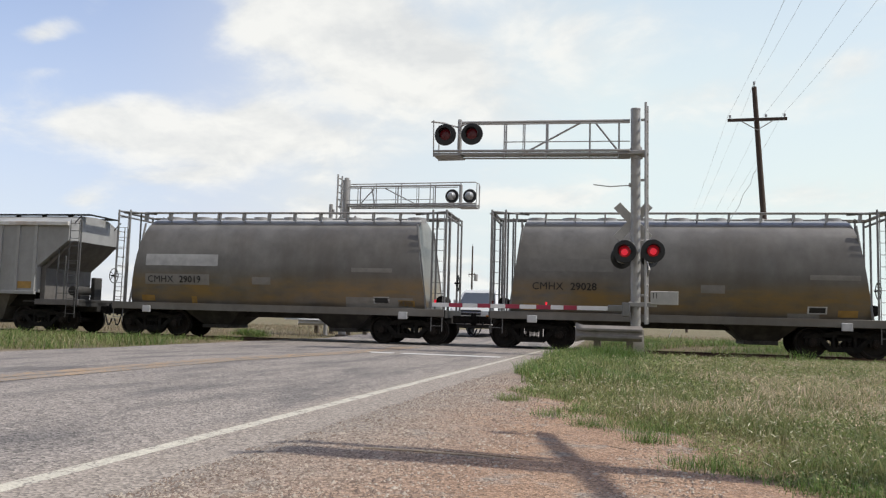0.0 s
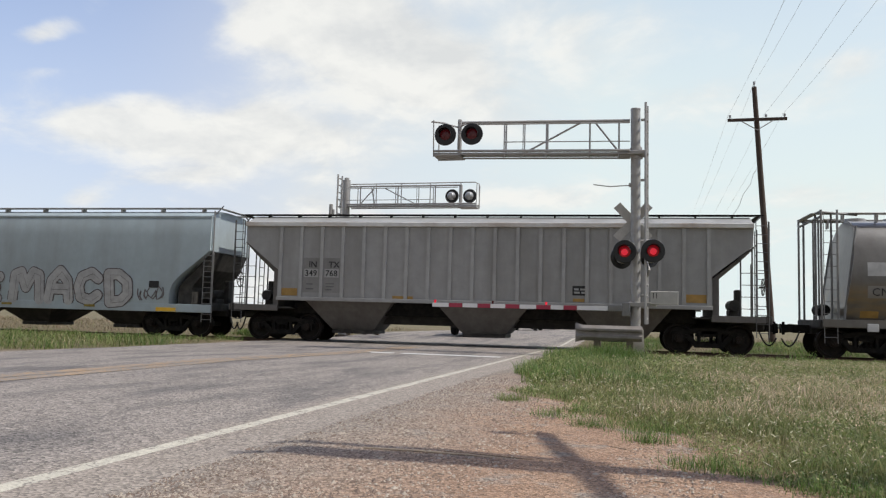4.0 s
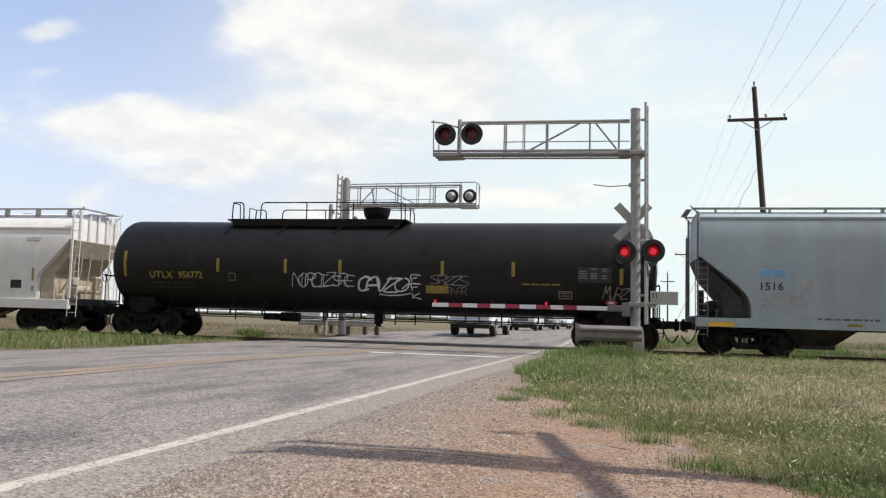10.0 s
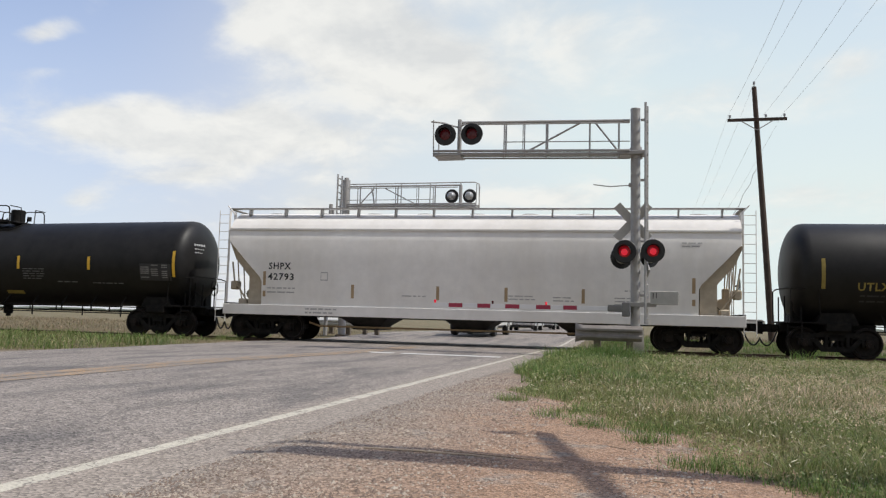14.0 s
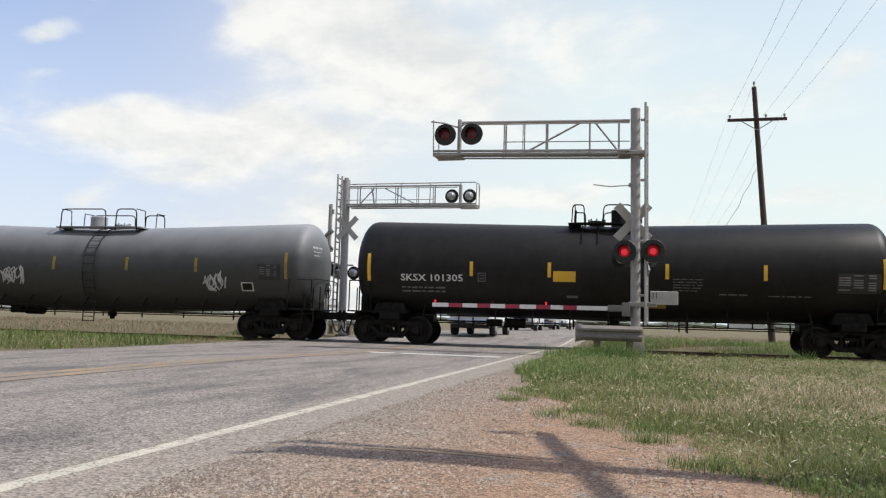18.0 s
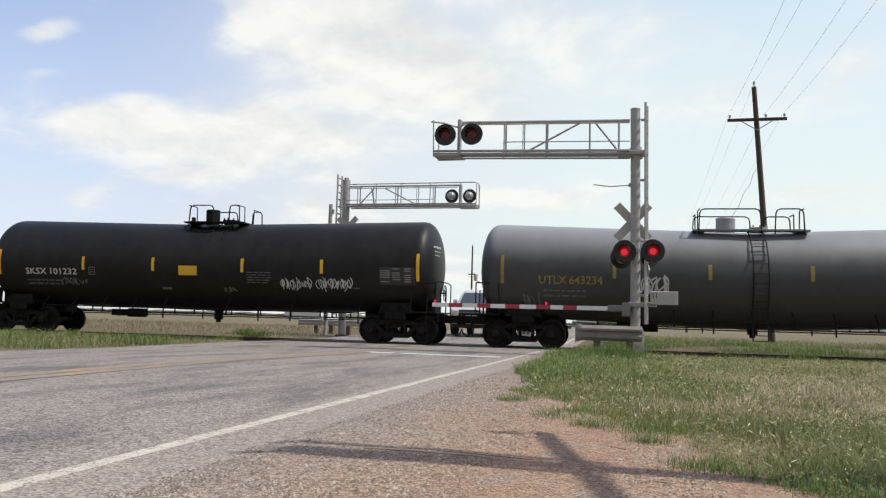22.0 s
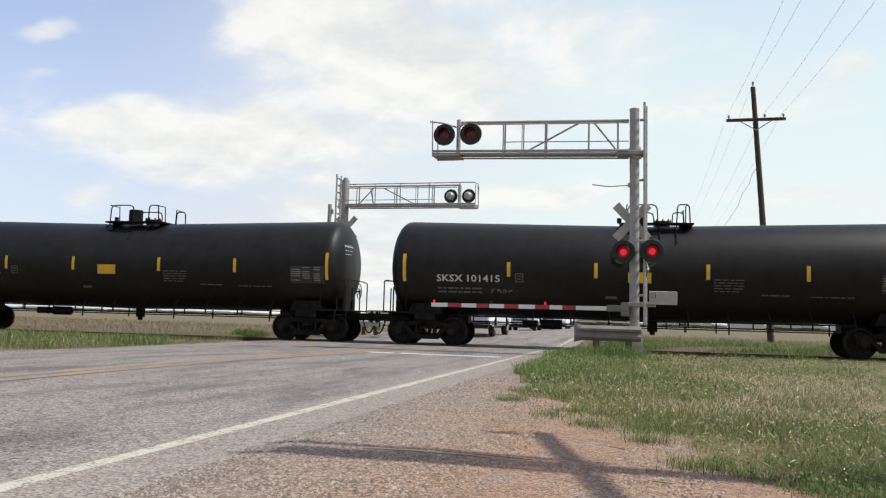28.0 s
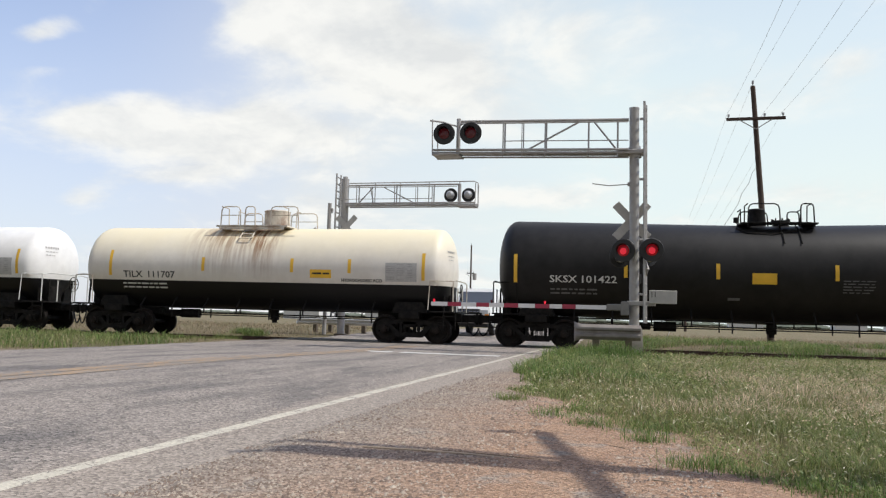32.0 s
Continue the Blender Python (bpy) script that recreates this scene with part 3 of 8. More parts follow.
def ground_height(x, y):
    """Verge and field: level beside the road, a low bed under the track."""
    h = -0.022 + rise(y)
    if x > ROAD_R + 1.6 or x < ROAD_L - 0.3:
        h += 0.06 * noise.noise(Vector((x * 0.35, y * 0.35, 0.0)))
        u = min(1.0, max(0.0, (2.7 - abs(y - track_y(x))) / 0.8))
        h += (-0.20 + rise(y) - h) * u
    else:
        # the shoulder comes up to the pavement's edge
        u = min(1.0, max(0.0, (x + 2.95) / 0.75)) if x > -6 else 0.0
        h += -0.05 * (1 - u) + 0.034 * u + u * (0.010 * noise.noise(Vector((x * 1.3, y * 1.3, 3.0))) + 0.006 * noise.noise(Vector((x * 5.0, y * 5.0, 1.0))))
    return h


def build_ground():
    xs = sorted({-3000, -1500, -700, -350, -180, -100, -60, *np.arange(-44, 24, 1.0), *np.arange(-3.2, -1.0, 0.14), 40, 70, 120, 250, 600, 1500, 3000})
    ys = sorted({-300, -120, -50, -20, *np.arange(-8, 3, 0.75), *np.arange(3, 14, 0.2), *np.arange(14, 46, 0.75), 52, 60, 75, 100, 150, 250, 450, 900, 1800, 3500})
    s = Shape()
    n = len(xs)
    s.add([(x, y, ground_height(x, y) if abs(x) < 60 and y < 60 else -0.035 + rise(y)) for y in ys for x in xs],
          [(j * n + i, j * n + i + 1, (j + 1) * n + i + 1, (j + 1) * n + i) for j in range(len(ys) - 1) for i in range(n - 1)])
    single("ground", s, GROUND, "reddish dirt, gravel and dull green verge soil", "ground", kind="structure", smooth=60)


def strip(xa, xb, ys, lift, cuts=1):
    """A sheet between two x lines that follows the road's camber."""
    s = Shape()
    n = cuts + 1
    v = []
    for y in ys:
        a, c = (xa(y), xb(y)) if callable(xa) else (xa, xb)
        v += [(a + (c - a) * k / cuts, y, crown(a + (c - a) * k / cuts, y) + lift) for k in range(n)]
    s.add(v, [(j * n + i, j * n + i + 1, (j + 1) * n + i + 1, (j + 1) * n + i) for j in range(len(ys) - 1) for i in range(cuts)])
    return s


def build_road():
    ys = [-30, -15, -5, *np.arange(0, 48, 0.5), 55, 70, 100, 160, 300, 600]
    edge_r = lambda y: ROAD_R + 0.10 * noise.noise(Vector((0.0, y * 0.9, 5.0))) + 0.05 * noise.noise(Vector((0.0, y * 4.0, 7.0)))
    edge_l = lambda y: ROAD_L + 0.22 * noise.noise(Vector((3.0, y * 0.7, 5.0)))
    single("road", strip(edge_l, edge_r, ys, -0.012, 24), ASPHALT, "worn grey seal-coat asphalt road over the crossing", "road", kind="structure", smooth=60)
    near = [-5, *np.arange(0, 48, 0.5), 55, 70, 100, 160]
    wob = lambda y: 0.015 * noise.noise(Vector((y * 1.7, 2.0, 0.0)))
    line = strip(lambda y: EDGE_X - 0.055 + wob(y), lambda y: EDGE_X + 0.055 - wob(y + 9), [y for y in near if y < 24.6], -0.007, 2)
    single("edge_line", line, EDGE_PAINT, "white painted edge line on the asphalt", "road marking", kind="structure")
    line = strip(EDGE_X - 0.055, EDGE_X + 0.055, [y for y in near if y > 28], -0.007, 2)
    single("edge_line", line, EDGE_PAINT, "white painted edge line beyond the crossing", "road marking", kind="structure")
    for dx in (-0.33, 0.01):
        line = strip(lambda y: ROAD_C + dx + 2 * wob(y), lambda y: ROAD_C + dx + 0.31 - 2 * wob(y + 5), [y for y in near if y < 24], -0.007, 1)
        single("centre_line", line, YELLOW_PAINT, "worn double yellow centre line", "road marking", kind="structure")
    for xa, xb in ((-6.65, -5.95), (-5.72, -3.28)):
        s = Shape().add([(xa, 18.72 - 0.05, -0.006), (xb, 18.62, -0.006), (xb, 19.1, -0.006), (xa, 19.15, -0.006)], [(0, 1, 2, 3)])
        single("stop_line", s, STOP_PAINT, "white stop line painted before the track", "road marking", kind="structure")


def rail_profile(y, x0, x1):
    prof = [(-0.075, -0.18), (0.075, -0.18), (0.075, -0.165), (0.012, -0.15), (0.012, -0.045), (0.037, -0.035), (0.037, -0.006), (0.028, 0.0),
            (-0.028, 0.0), (-0.037, -0.006), (-0.037, -0.035), (-0.012, -0.045), (-0.012, -0.15), (-0.075, -0.165)]
    return Shape().loft([[(x, y + a, b) for a, b in prof] for x in (x0, x1)])


def build_track():
    track = thing("railway_track", "rusty rails on dark wooden sleepers", "track", kind="structure", at=on_track(1.26))
    track.rotation_euler.z = HEADING
    for y in (-0.755, 0.755):
        part("rail", rail_profile(y, -260, 160), RAIL_STEEL, track)
    tie = Shape().box(-0.115, 0.115, -1.3, 1.3, -0.36, -0.182, 0.012).mesh("sleeper", TIE_WOOD)
    for i in range(300):
        x = -75 + i * 0.5
        if not -12.6 < x < -1.6:
            ob = part("sleeper", tie, None, track)
            ob.location = (x, 0.03 * math.sin(i * 7.1), 0.0)
            ob.rotation_euler.z = 0.012 * math.sin(i * 3.3)
    panel = surf("rubber_crossing_panel", (0.055, 0.053, 0.052), 0.8, vary=0.2, bump=0.3)
    for y0, y1 in ((-1.35, -0.84), (-0.66, 0.66), (0.84, 1.35)):
        for k in range(5):
            part("crossing_panel", Shape().box(-12.3 + k * 2.1, -10.22 + k * 2.1, y0, y1, -0.1, -0.003, 0.006), panel, track, "dark rubber panel between the rails")


build_ground()
build_road()
build_track()


# ---- the train ----
WHEEL_R = 0.457
BASE = 0.889


def travel(t):
    """Metres that the train has gone at t seconds, from its place at 16 s."""
    k = (t - 16) / 16
    u = min(1.0, max(0.0, (t - 29.05) / 0.4))  # slack runs in: the cars check for a moment
    return 0.82333 * (110.365 * k - 1.616 * k * k) - 0.17 * u * u * (3 - 2 * u)


def make_wheelset():
    s = Shape()
    for side in (-1, 1):
        rim = [(0.68, 0.10), (0.69, 0.20), (0.715, 0.36), (0.70, 0.40), (0.695, 0.483), (0.722, 0.483), (0.735, 0.462), (0.83, 0.453), (0.835, 0.40),
               (0.80, 0.375), (0.765, 0.36), (0.745, 0.22), (0.775, 0.14), (0.80, 0.10)]
        rings = [[(r * math.cos(6.28319 * k / 32), side * y, r * math.sin(6.28319 * k / 32)) for k in range(32)] for y, r in rim]
        s.loft(rings, caps=True)
    s.tube([(0, -1.0, 0), (0, 1.0, 0)], 0.085, 12)
    c = s
    for side in (-1, 1):
        c.tube([(0, side * 0.93, 0), (0, side * 1.10, 0)], 0.125, 16)
        c.tube([(0, side * 1.10, 0), (0, side * 1.125, 0)], 0.085, 16)
        for k in range(3):
            a = k * 2.0944
            c.tube([(0.055 * math.cos(a), side * 1.12, 0.055 * math.sin(a)), (0.055 * math.cos(a), side * 1.15, 0.055 * math.sin(a))], 0.02, 6)
    return s.mesh("wheelset", WHEEL_STEEL)



def make_side_frame():
    s = Shape()
    # arched casting: upper and lower members with two openings
    s.prism([(-1.16, 0.58), (-1.10, 0.69), (-0.6, 0.73), (-0.30, 0.80), (0.30, 0.80), (0.6, 0.73), (1.10, 0.69), (1.16, 0.58), (0.74, 0.56), (0.6, 0.62), (-0.6, 0.62), (-0.74, 0.56)], -0.07, 0.07)
    s.prism([(-0.74, 0.56), (-0.60, 0.60), (-0.34, 0.34), (0.34, 0.34), (0.60, 0.60), (0.74, 0.56), (0.42, 0.19), (-0.42, 0.19)], -0.07, 0.07)
    for x in (-0.30, 0.30):
        s.box(x - 0.05, x + 0.05, -0.08, 0.08, 0.30, 0.66, 0.01)
    for x in (-BASE, BASE):
        s.prism([(x - 0.20, 0.56), (x + 0.20, 0.56), (x + 0.20, 0.36), (x + 0.14, 0.36), (x + 0.12, 0.55), (x - 0.12, 0.55), (x - 0.14, 0.36), (x - 0.20, 0.36)], -0.08, 0.08)
    for x in (-0.15, 0.0, 0.15):
        for k in range(5):
            s.tube([(x, 0, 0.345 + k * 0.035), (x, 0, 0.365 + k * 0.035)], 0.062, 8)
    return s.mesh("side_frame", STEEL_BLACK)


def make_bolster():
    s = Shape()
    s.prism([(-0.20, 0.52), (0.20, 0.52), (0.22, 0.70), (-0.22, 0.70)], -1.05, 1.05)
    s.box(-0.17, 0.17, -0.3, 0.3, 0.68, 0.80, 0.01)
    for x in (-0.55, 0.55):
        s.box(x - 0.07, x + 0.07, -0.85, 0.85, 0.36, 0.50, 0.01)
        for y in (-0.75, 0.75):
            s.box(x + (0.02 if x < 0 else -0.10), x + (0.10 if x < 0 else -0.02), y - 0.07, y + 0.07, 0.28, 0.60, 0.01)
    return s.mesh("truck", STEEL_BLACK)


def make_coupler():
    s = Shape()
    s.box(-0.55, 0.10, -0.09, 0.09, 0.72, 0.98, 0.02)
    s.prism([(0.10, 0.74), (0.42, 0.72), (0.46, 0.98), (0.10, 0.98)], -0.16, 0.13)
    s.box(0.30, 0.45, -0.20, -0.08, 0.70, 1.0, 0.02)
    s.tube([(0.36, -0.02, 0.66), (0.36, -0.02, 1.06)], 0.045, 8)
    return s.mesh("coupler", STEEL_BLACK)


def make_hose():
    s = Shape()
    pts = [(0.05, 0.30, 0.78)] + [(0.08 + 0.45 * k / 8, 0.30 - 0.28 * k / 8, 0.72 - 0.42 * math.sin(math.pi * k / 9) ** 0.8) for k in range(1, 9)]
    return s.tube(pts, 0.026, 6).mesh("air_hose", LAMP_BLACK)


WHEELSET = make_wheelset()
SIDE_FRAME, BOLSTER, COUPLER, HOSE = make_side_frame(), make_bolster(), make_coupler(), make_hose()
ROLLING = []
CARS = []


def running_gear(car, truck_x, half):
    """Two trucks with their side frames and wheelsets, and a coupler and hose at each end."""
    for x in (-truck_x, truck_x):
        truck = part("truck", BOLSTER, None, car, "black cast-steel truck")
        truck.location.x = x
        for y in (-0.98, 0.98):
            part("side_frame", SIDE_FRAME, None, truck).location.y = y
        for dx in (-BASE, BASE):
            w = part("wheelset", WHEELSET, None, truck)
            w.location = (dx, 0, WHEEL_R)
            ROLLING.append((w, (dx, 0, WHEEL_R), random.uniform(0, 6.28)))
    for sgn in (-1, 1):
        c = part("coupler", COUPLER, None, car, "dark knuckle coupler")
        c.location.x = sgn * (half - 0.42)
        if sgn < 0:
            c.rotation_euler.z = math.pi
        h = part("air_hose", HOSE, None, car, "hanging black air hose")
        h.location.x = sgn * (half - 0.52)
        if sgn < 0:
            h.rotation_euler.z = math.pi


def words(text, height, mat, x, z, surface, stretch=1.0, spacing=1.0, offset=0.0, bold=0.0, name="lettering"):
    """Flat lettering on the near side of a car; surface gives y for a place x, z."""
    cu = bpy.data.curves.new(name, "FONT")
    cu.body, cu.size, cu.space_character, cu.offset = text, height / 0.70, spacing, bold or (0.0 if "M" in text else 0.004)
    cu.resolution_u = 2
    tmp = bpy.data.objects.new(name, cu)
    me = bpy.data.meshes.new_from_object(tmp)
    bpy.data.objects.remove(tmp)
    for p in me.vertices:
        px, pz = x + p.co.x * stretch, z + p.co.y
        p.co = (px, surface(px, pz) - 0.008 - offset, pz)
    me.materials.clear()
    me.materials.append(mat)
    return me


def patch(x0, x1, z0, z1, surface, cut=1, offset=0.0, rows=1):
    """A flat or bent rectangle laid on the near side of a car."""
    s = Shape()
    nx, nz = cut + 1, rows + 1
    v = []
    for j in range(nz):
        for i in range(nx):
            x, z = x0 + (x1 - x0) * i / cut, z0 + (z1 - z0) * j / rows
            v.append((x, surface(x, z) - 0.007 - offset, z))
    return s.add(v, [(j * nx + i, j * nx + i + 1, (j + 1) * nx + i + 1, (j + 1) * nx + i) for j in range(rows) for i in range(cut)])


def bars(x0, x1, z0, rows, pitch, h, surface, seed=1):
    """Small lettering too fine to read, as plain bars."""
    rnd = random.Random(seed)
    s = Shape()
    for j in range(rows):
        x = x0
        while x < x1 - 0.1:
            w = min(rnd.uniform(0.08, 0.34), x1 - x)
            q = patch(x, x + w, z0 - j * pitch, z0 - j * pitch + h, surface)
            s.add(q.v, q.f)
            x += w + 0.05
    return s


def ribbon(s, pts, width, surface, lift):
    """A stroke of paint along points of the near side."""
    v = []
    for k, (px, pz) in enumerate(pts):
        qx, qz = pts[min(k + 1, len(pts) - 1)]
        rx, rz = pts[max(k - 1, 0)]
        d = math.hypot(qx - rx, qz - rz) or 1
        nx, nz = -(qz - rz) / d * width / 2, (qx - rx) / d * width / 2
        for g in (-1, 1):
            v.append((px + g * nx, surface(px, pz) - lift, pz + g * nz))
    s.add(v, [(2 * k, 2 * k + 1, 2 * k + 3, 2 * k + 2) for k in range(len(pts) - 1)])


def scribble(x0, x1, z0, z1, surface, letters, width, seed, wild=0.35):
    """Sprayed tag: looping strokes of paint, letter by letter."""
    rnd = random.Random(seed)
    s = Shape()
    step = (x1 - x0) / letters
    for n in range(letters):
        cx, cz = x0 + step * (n + 0.5), (z0 + z1) / 2
        hx, hz = step * 0.55, (z1 - z0) / 2
        keys = [(cx + rnd.uniform(-1, 1) * hx, cz + (1 if k % 2 else -1) * rnd.uniform(0.3, 1.0) * hz) for k in range(rnd.choice((3, 4, 4, 5)))]
        pts = []
        for k in range(len(keys) - 1):
            (ax, az), (bx, bz) = keys[k], keys[k + 1]
            bow = rnd.uniform(-wild, wild)
            for q in range(7):
                u = q / 7
                pts.append((ax + (bx - ax) * u + bow * (bz - az) * math.sin(math.pi * u), az + (bz - az) * u - bow * (bx - ax) * math.sin(math.pi * u)))
        pts.append(keys[-1])
        ribbon(s, pts, width, surface, 0.010 + 0.001 * n)
    return s


STROKES = {"S": [[(0.9, 0.85), (0.6, 1.0), (0.2, 0.9), (0.1, 0.7), (0.4, 0.52), (0.8, 0.4), (0.9, 0.2), (0.6, 0.0), (0.1, 0.1)]],
           "H": [[(0.12, 0.0), (0.1, 1.0)], [(0.88, 0.0), (0.92, 1.0)], [(0.1, 0.5), (0.9, 0.52)]],
           "I": [[(0.1, 1.0), (0.9, 0.98)], [(0.5, 1.0), (0.5, 0.0)], [(0.1, 0.0), (0.9, 0.02)]],
           "N": [[(0.1, 0.0), (0.12, 1.0), (0.85, 0.05), (0.9, 1.0)]],
           "E": [[(0.9, 1.0), (0.15, 0.98), (0.1, 0.02), (0.9, 0.0)], [(0.1, 0.5), (0.75, 0.5)]],
           "M": [[(0.05, 0.0), (0.1, 0.9), (0.3, 1.0), (0.48, 0.45), (0.7, 1.0), (0.9, 0.9), (0.95, 0.0)]],
           "A": [[(0.05, 0.0), (0.15, 0.7), (0.5, 1.05), (0.85, 0.7), (0.95, 0.0)], [(0.15, 0.4), (0.85, 0.4)]],
           "C": [[(0.9, 0.8), (0.6, 1.0), (0.2, 0.85), (0.08, 0.5), (0.2, 0.12), (0.6, 0.0), (0.92, 0.2)]],
           "D": [[(0.12, 0.0), (0.12, 1.0), (0.55, 1.0), (0.9, 0.75), (0.9, 0.3), (0.6, 0.05), (0.12, 0.0)]],
           "O": [[(0.5, 1.02), (0.15, 0.85), (0.08, 0.5), (0.15, 0.12), (0.5, 0.0), (0.85, 0.12), (0.92, 0.5), (0.85, 0.85), (0.5, 1.02)]],
           "R": [[(0.1, 0.0), (0.12, 1.0), (0.7, 1.02), (0.9, 0.75), (0.6, 0.52), (0.15, 0.48), (0.5, 0.45), (1.05, -0.08)]],
           "V": [[(0.0, 1.0), (0.38, 0.0), (0.6, 0.1), (1.0, 1.05)]],
           "Z": [[(0.05, 0.95), (0.9, 1.02), (0.5, 0.5), (0.05, 0.02), (1.0, -0.02)]],
           "F": [[(0.15, 0.0), (0.1, 1.0), (0.95, 1.0)], [(0.1, 0.55), (0.7, 0.58)]],
           "K": [[(0.1, 0.0), (0.1, 1.0)], [(0.9, 1.0), (0.15, 0.5), (0.95, 0.0)]]}


def brush(forms, x0, x1, z0, z1, surface, width, seed, slant=0.18, overlap=0.12):
    """A run-together sprayed tag: rounded strokes that lean, overlap and vary."""
    rnd = random.Random(seed)
    unit = (x1 - x0) / len(forms)
    s = Shape()
    for n, c in enumerate(forms):
        a, w = x0 + unit * n - overlap * unit, unit * (1 + 2 * overlap)
        lo, hi = rnd.uniform(-0.12, 0.10), rnd.uniform(0.88, 1.12)
        for m, keys in enumerate(STROKES[c]):
            k4 = [(u + rnd.uniform(-0.07, 0.07), lo + (hi - lo) * v + rnd.uniform(-0.05, 0.05)) for u, v in keys]
            k4 = [k4[0], *k4, k4[-1]]
            pts = []
            for p, q, r, t in zip(k4, k4[1:], k4[2:], k4[3:]):
                for e in range(5):
                    h = e / 5
                    pts.append(tuple(0.5 * (2 * q[i] + (r[i] - p[i]) * h + (2 * p[i] - 5 * q[i] + 4 * r[i] - t[i]) * h * h + (3 * q[i] - p[i] - 3 * r[i] + t[i]) * h ** 3) for i in (0, 1)))
            pts.append(k4[-1])
            ribbon(s, [(a + w * u + slant * (z1 - z0) * (v - 0.5), z0 + (z1 - z0) * v) for u, v in pts], width * rnd.uniform(0.8, 1.15), surface, 0.010 + 0.0015 * n + 0.0006 * m)
    return s


def ladder(p0, p1, side, rungs, r=0.016, wide=0.40):
    """Two stiles and their rungs between two points; side is the way the stiles are set apart."""
    s = Shape()
    p0, p1, d = Vector(p0), Vector(p1), Vector(side).normalized() * wide / 2
    for g in (-1, 1):
        s.tube([p0 + d * g, p1 + d * g], r * 1.25, 6)
    for k in range(rungs):
        c = p0 + (p1 - p0) * (k + 0.5) / rungs
        s.tube([c - d, c + d], r, 6)
    return s


def brake_wheel(car, x, y, z, mat):
    s = Shape()
    ring = [(x, y + 0.27 * math.cos(6.28319 * k / 20), z + 0.27 * math.sin(6.28319 * k / 20)) for k in range(21)]
    s.tube(ring, 0.016, 6)
    for k in range(5):
        a = 1.2566 * k
        s.tube([(x, y, z), (x, y + 0.27 * math.cos(a), z + 0.27 * math.sin(a))], 0.012, 5)
    s.tube([(x - 0.12, y, z), (x + 0.05, y, z)], 0.03, 8)
    part("brake_wheel", s, mat, car, "hand brake wheel")


FAINT_PANEL = surf("faint_stencil_panel", (0.035, 0.035, 0.036), 0.6, vary=0.3, bump=0)
GREY_PANEL = surf("grey_stencil_panel", (0.46, 0.45, 0.43), 0.6, vary=0.15, scale=12, bump=0)


def stencil(car, x0, x1, z0, z1, surface, back, ink):
    """A panel of fine print in three columns."""
    panel = part("stencil_panel", patch(x0, x1, z0, z1, surface, rows=4), back, car, "faded stencil panel")
    w = (x1 - x0) / 3
    s = Shape()
    for c in range(3):
        n = int((z1 - z0 - 0.06) / 0.07)
        for j in range(n):
            if (c * 7 + j * 3) % 5:
                q = patch(x0 + c * w + 0.04, x0 + (c + 1) * w - 0.04 - 0.05 * ((j * 3 + c) % 3), z1 - 0.07 - j * 0.07, z1 - 0.035 - j * 0.07, surface, offset=0.004)
                s.add(q.v, q.f)
    part("stencil_block", s, ink, panel)


DISH, BULGE = 0.62, 2.25  # depth of the dished heads, and how firm their knuckle is


def head_x(tank_half, radius, zc, y, z):
    r = min(math.hypot(y, z - zc) / radius, 0.985)
    return tank_half - DISH + DISH * (1 - r ** BULGE) ** (1 / BULGE)


def head_marks(car, tank_half, radius, zc, ink):
    """Small lettering on the rounded end."""
    s = Shape()
    rnd = random.Random(4)
    for j, h in enumerate((0.07, 0.03, 0.03)):
        y, z = -0.88, zc + 0.60 - j * 0.13
        while y < -0.30 - 0.1 * j:
            w = rnd.uniform(0.05, 0.12)
            s.add([(head_x(tank_half, radius, zc, yy, zz) + 0.012, yy, zz) for yy, zz in ((y, z), (y + w, z), (y + w, z + h), (y, z + h))], [(0, 1, 2, 3)])
            y += w + 0.04
    part("head_lettering", s, ink, car)


def head_tag(car, tank_half, radius, zc, y0, y1, z0, z1, letters, width, seed, ink):
    """A tag sprayed on the rounded end."""
    s = scribble(y0, y1, z0, z1, lambda a, b: 0.0, letters, width, seed)
    s.v = [(head_x(tank_half, radius, zc, a, b) + 0.004 - d, a, b) for a, d, b in s.v]
    part("graffiti", s, ink, car, "white tag sprayed on the tank's end")


def placard(car, x, z, surface):
    """A hazard diamond standing on its corner."""
    h = 0.19
    s = Shape().add([(x + a * h, surface(x, z) - 0.07, z + b * h) for a, b in ((0, -1), (1, 0), (0, 1), (-1, 0))], [(0, 1, 2, 3)])
    p = part("placard", s, RED_BAND, car, "red diamond placard")
    part("placard_bar", Shape().add([(x + a, surface(x, z) - 0.078, z + b) for a, b in ((-0.08, -0.03), (0.08, -0.03), (0.08, 0.03), (-0.08, 0.03))], [(0, 1, 2, 3)]), LETTER_WHITE, p)


# -- tank cars --
def tank_profile(half, radius, sag, zc):
    """The shell's centre height along x: the two barrels slope down to the middle."""
    return lambda x: zc - sag * (1 - min(1.0, abs(x) / (half - DISH)))


